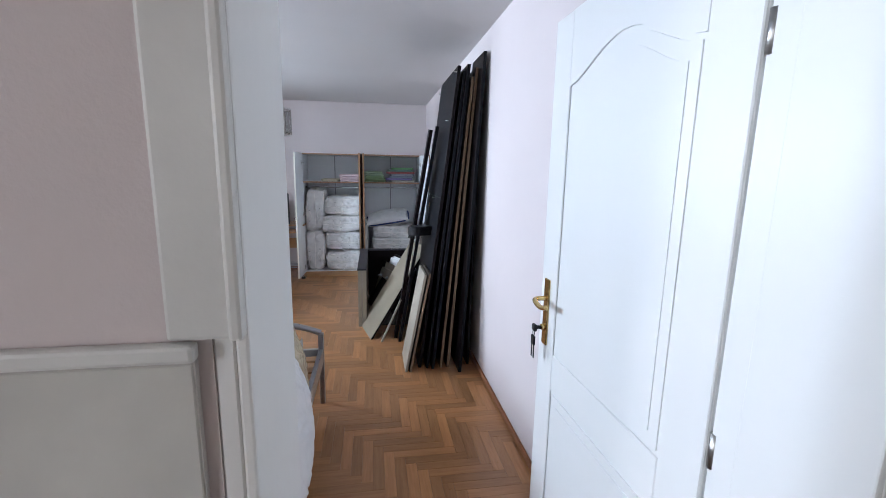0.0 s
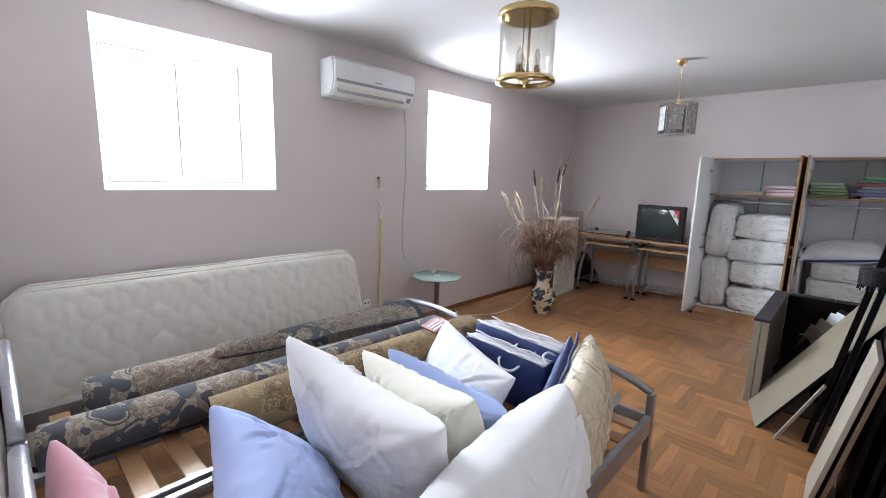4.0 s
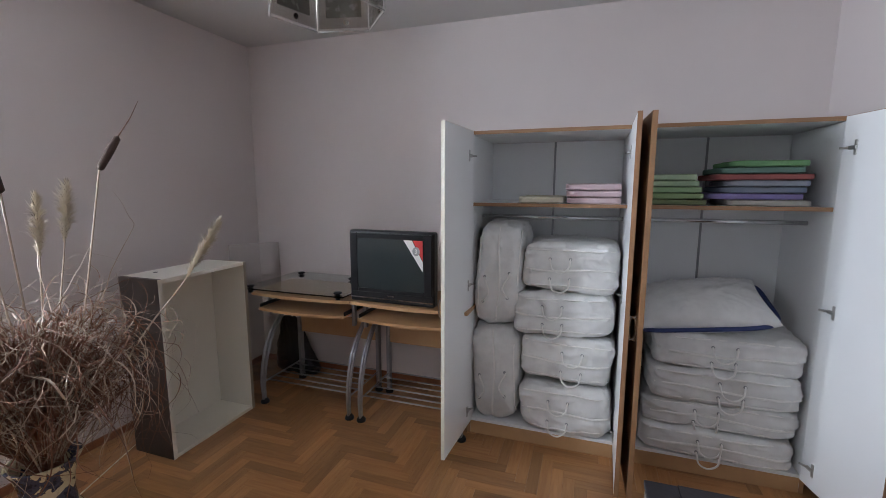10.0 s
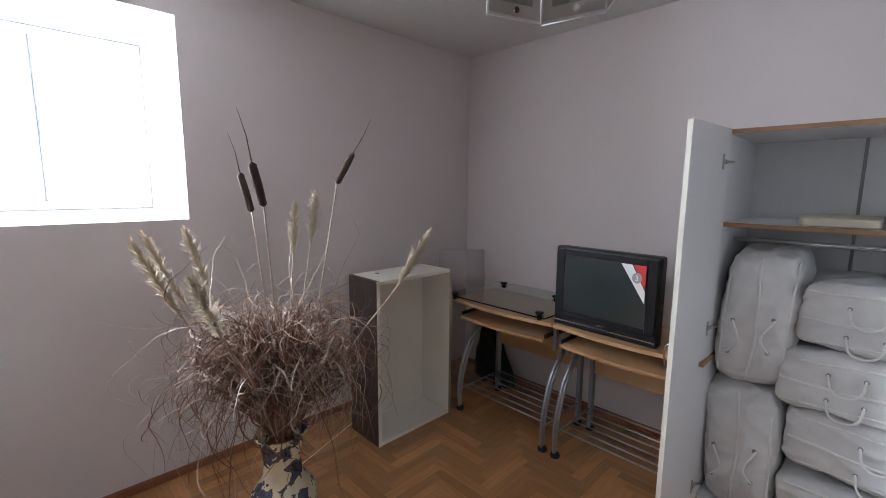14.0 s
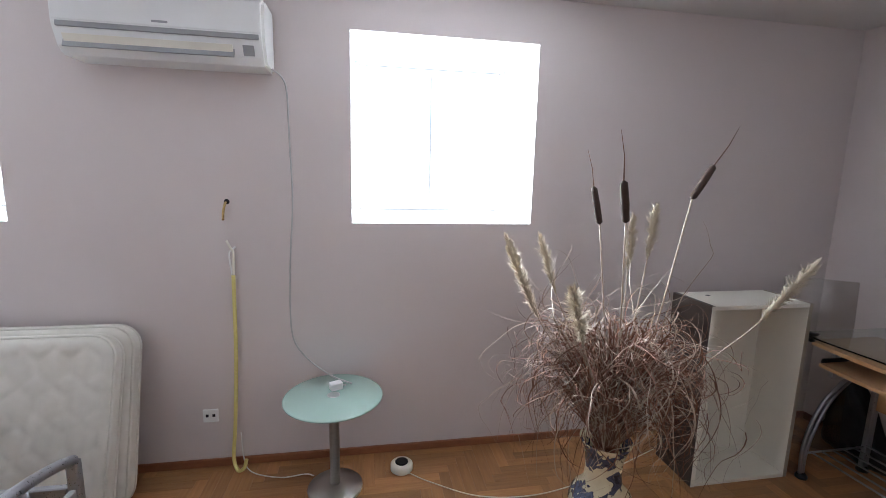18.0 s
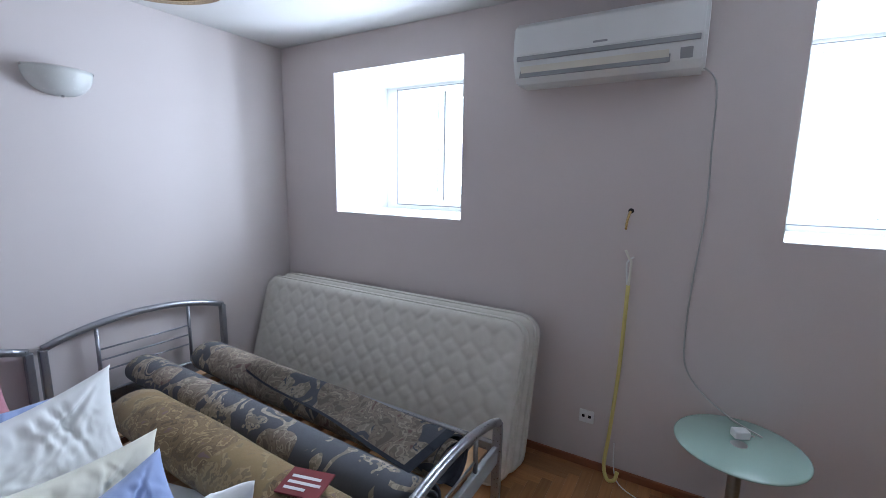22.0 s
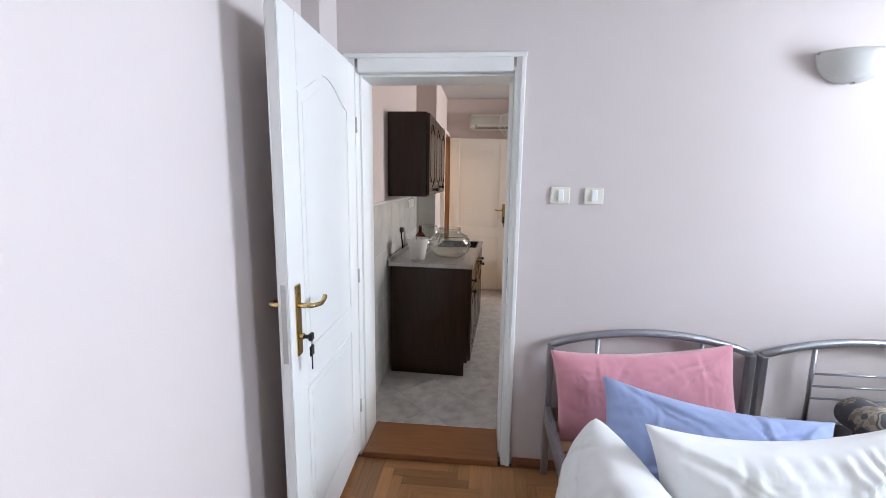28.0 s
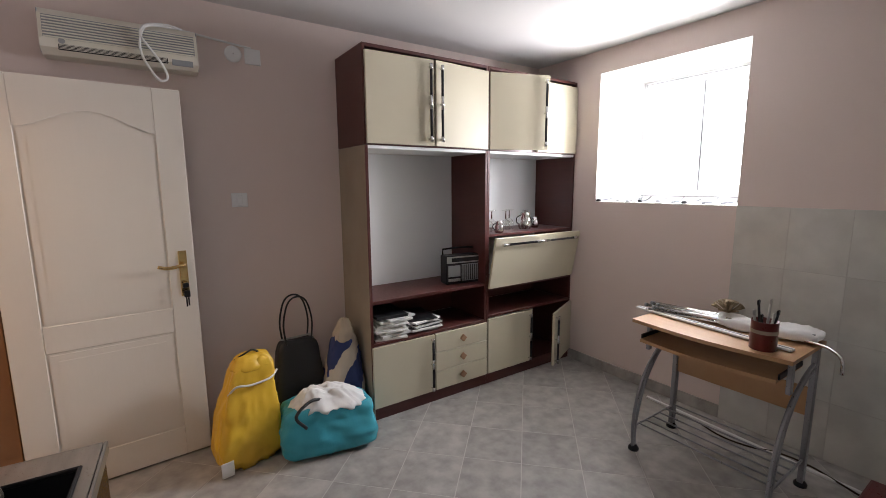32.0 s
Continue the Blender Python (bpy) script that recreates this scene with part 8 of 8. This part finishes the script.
# ---- bags on the kitchen floor ----
def bag_skin(w, d, h, seed, taper=0.8, lean=0.0, amp=0.012, p=4.0, n=16):
    """A stuffed bag standing on its base: narrows to the top, slumps and creases."""
    bm = soft_box(w, d, h, seed, p=p, n=n, amp=amp)
    lo = min(v.co.z for v in bm.verts)
    for v in bm.verts:
        f = (v.co.z - lo) / h
        k = 1.0 + (taper - 1.0) * f + 0.10 * math.sin(math.pi * min(1, f * 1.3))
        v.co.x = v.co.x * k + lean * f * f
        v.co.y *= 1.0 + (taper * 0.75 - 1.0) * f + 0.12 * math.sin(math.pi * min(1, f * 1.3))
        v.co.z = (v.co.z - lo) * (1 + 0.03 * math.sin(9 * v.co.x + seed))
        if f < 0.03:
            v.co.z = 0.0
    return bm


t = thing("yellow_bag", -0.205, -2.86, KF, "tall stuffed yellow tarpaulin shopping bag, soiled", "bag", turn=8)
part("body", bag_skin(0.315, 0.23, 0.53, 3, 0.66, -0.055, 0.016, p=8, n=26), M["yellow_bag"], t, smooth=True)
part("top_flap", turned(bag_skin(0.205, 0.13, 0.085, 8, 0.8, 0, 0.014), Matrix.Translation((-0.055, 0, 0.485))), M["yellow_bag"], t, smooth=True)
part("strap", tube(bm_new(), smooth_path([(-0.175, 0.03, 0.46), (-0.12, 0.080, 0.445), (-0.02, 0.092, 0.44), (0.05, 0.080, 0.445), (0.085, 0.05, 0.40)], 5), 0.006, 6), M["paper"], t, "pale webbing strap")
part("drawstring", tube(bm_new(), smooth_path([(-0.11, 0.0, 0.56), (-0.06, 0.02, 0.60), (-0.02, 0.02, 0.59), (0.03, 0.0, 0.56)], 5), 0.005, 6), M["black"], t)
part("torn_flap", boxed(0.10, 0.16, 0.115, 0.122, 0.005, 0.085, 0.003), M["paper"], t, "torn pale lining corner")

t = thing("handbag", -0.545, -3.03, KF, "black leather handbag with tall loop handles", "handbag", turn=5)
bm = bag_skin(0.30, 0.13, 0.56, 5, 0.82, 0, 0.006, p=6)
part("body", bm, M["leather"], t, smooth=True)
for y in (-0.03, 0.035):
    pts = smooth_path([(-0.075, y, 0.53), (-0.085, y, 0.66), (-0.055, y, 0.78), (0.0, y, 0.815), (0.055, y, 0.78), (0.085, y, 0.66), (0.075, y, 0.53)], 6)
    part("loop_handle", tube(bm_new(), pts, 0.0055, 8), M["leather"], t)
part("zip", boxed(-0.10, 0.10, -0.004, 0.004, 0.555, 0.565, 0.002), M["satin"], t)

t = thing("striped_bag", -0.785, -2.955, KF, "navy and beige striped canvas holdall, half empty", "bag", turn=-12)
striped = M["navy"].copy()
sn, sl = striped.node_tree.nodes, striped.node_tree.links
wave, tcs, rmp, mxs = sn.new("ShaderNodeTexWave"), sn.new("ShaderNodeTexCoord"), sn.new("ShaderNodeValToRGB"), sn.new("ShaderNodeMixRGB")
wave.bands_direction, wave.inputs["Scale"].default_value, wave.inputs["Distortion"].default_value = "DIAGONAL", 2.1, 2.2
rmp.color_ramp.interpolation = "CONSTANT"
rmp.color_ramp.elements[1].position = 0.72
sl.new(tcs.outputs["Object"], wave.inputs[0])
sl.new(wave.outputs["Fac"], rmp.inputs[0])
sl.new(rmp.outputs[0], mxs.inputs[0])
sl.new(sn["Principled BSDF"].inputs["Base Color"].links[0].from_socket, mxs.inputs[1])
mxs.inputs[2].default_value = (0.50, 0.44, 0.35, 1)
sl.new(mxs.outputs[0], sn["Principled BSDF"].inputs["Base Color"])
part("body", bag_skin(0.26, 0.25, 0.56, 11, 0.62, -0.03, 0.030), striped, t, smooth=True)
part("flap", turned(bag_skin(0.12, 0.14, 0.13, 41, 0.5, 0, 0.02), Matrix.Translation((-0.03, 0, 0.50))), M["stripe_beige"], t, smooth=True)

t = thing("turquoise_bag", -0.615, -2.735, KF, "low turquoise shopping bag with crumpled white lining", "bag", turn=-10)
part("body", bag_skin(0.47, 0.30, 0.25, 7, 1.02, 0, 0.016, p=8, n=22), M["teal_bag"], t, smooth=True)
part("lining", turned(bag_skin(0.44, 0.27, 0.12, 17, 0.62, 0.02, 0.034, p=3, n=20), Matrix.Translation((-0.01, 0.0, 0.205))), M["linen_white"], t, "crumpled white plastic lining", smooth=True)
part("strap", tube(bm_new(), smooth_path([(0.13, 0.15, 0.20), (0.18, 0.16, 0.28), (0.10, 0.10, 0.32), (0.02, 0.06, 0.30)], 5), 0.009, 6), M["leather"], t)

# ---- kitchen desk and what lies on it ----
copy_thing(desk_a, pose(-1.965, -1.745, KF, 0, 0, 90))
DT = KF + 0.7465
rng = random.Random(5)
for i in range(8):
    t = new("chrome_rail")
    dx, dz = 0.024 * (i % 4), 0.021 * (i // 4)
    t.matrix_world = pose(-2.215 - dx, -1.45 + rng.uniform(-0.05, 0.05), DT + 0.012 + dz, 0, 0, rng.uniform(4, 14))
    tagged(t, "chrome tube lying in a bundle on the desk", "rail", "bundle of rails")
    part("tube", tube(bm_new(), [(0, -0.34, 0), (0, 0.34, 0)], 0.010, 10), M["chrome"], t)
    for y in (-0.345, 0.335):
        part("end_cap", tube(bm_new(), [(0, y, 0), (0, y + 0.012, 0)], 0.0115, 10), M["plastic_grey"], t)
for i in range(1):
    t = new("white_rail")
    t.matrix_world = pose(-2.12 - 0.045 * i, -1.44 + 0.03 * i, DT + 0.004 + (0.044 if i else 0), 0, 0, (-6, 6, 11)[i])
    tagged(t, "flat white plastic curtain rail on the desk", "rail", "bundle of rails")
    part("profile", boxed(-0.019, 0.019, -0.40, 0.36, 0, 0.010, 0.002), M["plastic_white"], t)
    part("groove", boxed(-0.004, 0.004, -0.398, 0.358, 0.0098, 0.0115), M["plastic_grey"], t)
t = thing("plastic_sleeve", -2.285, -1.25, DT + 0.001, "crumpled clear plastic sleeve with papers", "plastic sleeve", turn=8)
part("sleeve", turned(soft_box(0.17, 0.42, 0.045, 61, p=4, n=14, amp=0.016), Matrix.Translation((0, 0, 0.026))), M["linen_white"], t, smooth=True)
t = thing("chrome_hook_rail", -2.20, -1.06, DT + 0.008, "bent chrome hook rail overhanging the desk", "rail")
part("rod", tube(bm_new(), smooth_path([(-0.05, -0.30, 0.01), (-0.03, 0.0, 0.01), (0.02, 0.085, 0.008), (0.05, 0.12, -0.015), (0.055, 0.125, -0.07)], 5), 0.007, 8), M["chrome"], t)
t = thing("coffee_tin", -2.03, -1.175, DT, "dark red coffee tin holding spanners and tools", "tin")
part("can", lathe(bm_new(), [(0.048, 0), (0.050, 0.003), (0.050, 0.122), (0.052, 0.126), (0.049, 0.127), (0.048, 0.02), (0.01, 0.02)], 32), M["red_tin"], t)
part("band", lathe(bm_new(), [(0.0506, 0.074), (0.0506, 0.090)], 32, close=False), M["plank_beige"], t, "pale lettering band")
for i in range(6):
    a, ln = i * 1.05, rng.uniform(0.14, 0.20)
    bm = tube(bm_new(), [(0.015 * math.cos(a), 0.015 * math.sin(a), 0.022), (0.042 * math.cos(a), 0.042 * math.sin(a), ln)], 0.0055, 8)
    box(bm, 0.043 * math.cos(a) - 0.011, 0.043 * math.cos(a) + 0.011, 0.043 * math.sin(a) - 0.004, 0.043 * math.sin(a) + 0.004, ln - 0.004, ln + 0.020, 0.003)
    part("tool", bm, M["satin"] if i % 2 else M["black"], t)
t = thing("dried_flower_head", -2.30, -1.43, DT + 0.05, "small clump of dried straw flowers", "dried flowers")
bm = bm_new()
for i in range(90):
    a, e = rng.uniform(0, 6.28), rng.uniform(0.1, 1.5)
    q = Vector((math.cos(a) * math.cos(e) * 0.075, math.sin(a) * math.cos(e) * 0.075, 0.02 + math.sin(e) * 0.05))
    tube(bm, [(0, 0, 0.0), q * 0.6, q], [0.0015, 0.0015, 0.005], 5)
part("stems", bm, surface("dry_straw", (0.34, 0.26, 0.16), (0.22, 0.16, 0.10), 0.9, scale=30), t)

# cables and trunking along the west wall
t = thing("cable_trunking", 0, 0, 0, "white plastic cable strip lying on the floor", "cable trunking")
part("strip", turned(boxed(0, 0.02, -1.02, 1.02, 0, 0.012, 0.003), pose(-2.56, -0.98, KF, 0, 0, -3)), M["plastic_white"], t)
t = thing("floor_cable", 0, 0, 0, "dark loose cable lying under the desk", "cable")
pts = [(-2.55 + 0.05 * math.sin(i * 1.3), -1.62 + 0.13 * i, KF + 0.006 + 0.004 * (i % 2)) for i in range(7)]
part("cable", tube(bm_new(), smooth_path(pts + [(-2.50, -0.70, KF + 0.006), (-2.38, -0.62, KF + 0.006), (-2.46, -0.50, KF + 0.006), (-2.58, -0.30, KF + 0.006)], 6), 0.005, 6), M["soil"], t)
# small metal things on the kitchen sill
for i in range(9):
    y = -2.50 + 0.105 * i
    t = new("cutlery")
    t.matrix_world = pose(KW - 0.03 - 0.02 * (i % 3), y, KZ0 + 0.013, 0, 0, rng.uniform(50, 130))
    tagged(t, "small silver metal piece lying on the window sill", "metal piece", "metal pieces on the sill")
    part("shaft", tube(bm_new(), smooth_path([(-0.07, 0, 0), (0.0, 0.004, 0.006), (0.055, 0, 0.022 + 0.016 * (i % 2))], 4), 0.006, 6), M["plastic_grey"], t)
    part("head", lathe(bm_new(), [(0.018, 0), (0.022, 0.008), (0.012, 0.018)], 12, (-0.062, 0, -0.008)), M["plastic_grey"] if i % 3 else M["black"], t)
t = thing("red_crate_edge", -1.93, -0.52, KF, "dark red plastic crate on the kitchen floor", "crate")
bm = boxed(-0.20, 0.20, -0.28, 0.28, 0.0, 0.30, 0.02, 2)
part("body", bm, M["red_tin"], t)
part("rim", boxed(-0.21, 0.21, -0.29, 0.29, 0.27, 0.305, 0.01, 2), M["red_tin"], t)

# ---- herringbone parquet ----
SW, SN = 0.055, 6
strip_len = SW * SN
UX, UY = 0.893, 2.256


def strip_mesh(along_x, a, b):
    bm = bm_new()
    box(bm, 0.0003, a - 0.0003, 0.0003, b - 0.0003, -0.010, 0.0, 0.0005)
    me = bpy.data.meshes.new("parquet_strip")
    bm.to_mesh(me)
    bm.free()
    me.materials.append(M["parquet"])
    return me


def cut(x0, x1, y0, y1):
    return max(x0, XW), min(x1, XE), max(y0, YS + 0.03), min(y1, YN)


strips = []
for i in range(-80, 160):
    for m in range(-12, 13):
        u, v = i + SN * m, i - SN * m
        strips.append((UX - (u + SN) * SW, UX - u * SW, UY + v * SW, UY + (v + 1) * SW, True))
        c, r = i + SN * m, i - SN * m - 2 * SN + 1
        strips.append((UX - (c + 1) * SW, UX - c * SW, UY + r * SW, UY + (r + SN) * SW, False))
whole_x = strip_mesh(True, strip_len, SW)
whole_y = strip_mesh(False, SW, strip_len)
whole_y.materials.clear()
M["parquet_y"] = surface("oak_parquet_across", (0.385, 0.190, 0.076), (0.260, 0.114, 0.042), 0.30, scale=5, amount=0.65, grain=55, bump=0.05, stretch=(14, 1.2, 1), vary=0.29, coat=0.10)
whole_y.materials.append(M["parquet_y"])
M["parquet"].node_tree.nodes["Mapping"].inputs["Scale"].default_value = (1.2, 14, 1)
rest = bm_new()
placed = 0
for x0, x1, y0, y1, along in strips:
    a0, a1, b0, b1 = cut(x0, x1, y0, y1)
    if a1 - a0 < 0.004 or b1 - b0 < 0.004:
        continue
    full = a1 - a0 > (x1 - x0) - 1e-4 and b1 - b0 > (y1 - y0) - 1e-4
    near = -0.30 < x0 and 0.5 < y0 < 3.7 and not (x0 < -0.05 and y0 < 2.3)
    if full and near and placed < 300:
        ob = new("parquet_strip", whole_x if along else whole_y)
        ob.parent = floor
        ob.location = (x0, y0, 0.0)
        placed += 1
    else:
        g = bmesh.ops.create_cube(rest, size=1, matrix=Matrix.Translation(((a0 + a1) / 2, (b0 + b1) / 2, -0.005)) @ Matrix.Diagonal((a1 - a0 - 0.0007, b1 - b0 - 0.0007, 0.010, 1)))
        if not along:
            for f in {f for v in g["verts"] for f in v.link_faces}:
                f.material_index = 1


def island(m):
    """The same wood for joined strips: tone and grain vary strip by strip."""
    c = m.copy()
    n, l = c.node_tree.nodes, c.node_tree.links
    geo = n.new("ShaderNodeNewGeometry")
    for lk in list(l):
        if lk.from_node.type == "OBJECT_INFO":
            l.new(geo.outputs["Random Per Island"], lk.to_socket)
    return c


tagged(link("parquet_rest", rest, [island(M["parquet"]), island(M["parquet_y"])], floor), kind="stuff")


# ---- kitchen wall tiles ----
def tile_mesh(w, h, thick, material):
    bm = boxed(0.0015, w - 0.0015, 0, thick, 0.0015, h - 0.0015, 0.0012)
    me = bpy.data.meshes.new("tile")
    bm.to_mesh(me)
    bm.free()
    me.materials.append(material)
    return me


def tile_field(name, m, width, rows, tw, label, first=0.0):
    """Tiles over a wall: local x along the wall, y out of it, z up; rows are (z0, z1)."""
    f = tagged(link(name, boxed(0, width, 0.0005, 0.0080, rows[0][0], rows[-1][1]), M["grout"]), label, "wall tiles", kind="structure")
    f.matrix_world = m
    kept = {}
    edges = [0.0] + [first + tw * i for i in range(1 if first < 0.02 else 0, 40) if first + tw * i < width - 0.01] + [width]
    for z0, z1 in rows:
        for a, b in zip(edges, edges[1:]):
            key = (round(b - a, 4), round(z1 - z0, 4))
            if key not in kept:
                kept[key] = tile_mesh(b - a, z1 - z0, 0.0095, M["wtile"])
            ob = new("tile", kept[key])
            ob.parent = f
            ob.location = (a, 0, z0)
    return f


EROWS = [(KF, 0.30), (0.30, 0.63), (0.63, 0.96), (0.96, 1.29)]
f = tile_field("tiles_east", Matrix.Translation((KE, KN, 0)) @ WEST, 2.098, EROWS, 0.284, "grey marbled wall tiles with a border strip", 0.288)
part("border_strip", boxed(0, 2.098, 0, 0.012, 1.2905, 1.312, 0.003), M["jamb_grey"], f)
tile_field("tiles_pier", pose(KE - 0.010, -1.95, 0) @ pose(0, 0, 0, 0, 0, 0) @ Matrix.Diagonal((-1, 1, 1, 1)), 0.19, EROWS, 0.28, "grey marbled wall tiles on the pier")
WROWS = [(KF, 0.35), (0.35, 0.685), (0.685, 1.02), (1.02, 1.355)]
tile_field("tiles_west", Matrix.Translation((KW, KN, 0)) @ Matrix(((0, 1, 0, 0), (-1, 0, 0, 0), (0, 0, 1, 0), (0, 0, 0, 1))), 1.748, WROWS, 0.2575, "beige-grey wall tiles beside the kitchen window", 0.203)
f = tile_field("tiles_north", pose(DX0 - 0.042, KN, 0) @ pose(0, 0, 0, 0, 0, 180), 2.83, [(z0, z1 - (0.025 if z1 > 1.3 else 0)) for z0, z1 in WROWS], 0.2575, "grey wall tiles beside the doorway")
part("border_strip", boxed(-0.002, 2.83, 0, 0.015, 1.3305, 1.347, 0.004, 2), M["jamb_grey"], f)


# ---- diagonal floor tiles ----
def clipped(poly, x0, x1, y0, y1):
    for axis, val, sign in ((0, x0, 1), (0, x1, -1), (1, y0, 1), (1, y1, -1)):
        out = []
        for p, q in zip(poly, poly[1:] + poly[:1]):
            a, b = sign * (p[axis] - val), sign * (q[axis] - val)
            if a >= 0:
                out.append(p)
            if (a >= 0) != (b >= 0):
                s = a / (a - b)
                out.append((p[0] + s * (q[0] - p[0]), p[1] + s * (q[1] - p[1])))
        poly = out
        if not poly:
            break
    return poly


def slab_mesh(poly, cx, cy):
    bm = bm_new()
    lo = [bm.verts.new((x - cx, y - cy, -0.006)) for x, y in poly]
    hi = [bm.verts.new((x - cx, y - cy, 0.0)) for x, y in poly]
    bm.faces.new(hi)
    for i in range(len(poly)):
        bm.faces.new((lo[i], lo[(i + 1) % len(poly)], hi[(i + 1) % len(poly)], hi[i]))
    bmesh.ops.recalc_face_normals(bm, faces=bm.faces)
    me = bpy.data.meshes.new("floor_tile")
    bm.to_mesh(me)
    bm.free()
    me.materials.append(M["ftile"])
    return me


FA, FB, FG = 0.434, 0.436, 0.0035
whole = None
for i in range(-12, 16):
    for j in range(-10, 14):
        a0, b0 = 1.015 + FA * i + FG, -2.92 + FB * j + FG
        a1, b1 = a0 + FA - 2 * FG, b0 + FB - 2 * FG
        poly = [((a + b) / 2, (b - a) / 2) for a, b in ((a0, b0), (a1, b0), (a1, b1), (a0, b1))]
        cx, cy = sum(p[0] for p in poly) / 4, sum(p[1] for p in poly) / 4
        cutp = clipped(poly, KW, KE + 1.2, KS, KN - 0.02)
        if len(cutp) < 3:
            continue
        area = abs(sum(p[0] * q[1] - q[0] * p[1] for p, q in zip(cutp, cutp[1:] + cutp[:1]))) / 2
        if area < 0.0004:
            continue
        if area > 0.998 * (FA - 2 * FG) * (FB - 2 * FG) / 2:
            whole = whole or slab_mesh(poly, cx, cy)
            me = whole
        else:
            me = slab_mesh(cutp, cx, cy)
        ob = new("floor_tile", me)
        ob.parent = floor_k
        ob.location = (cx, cy, KF)
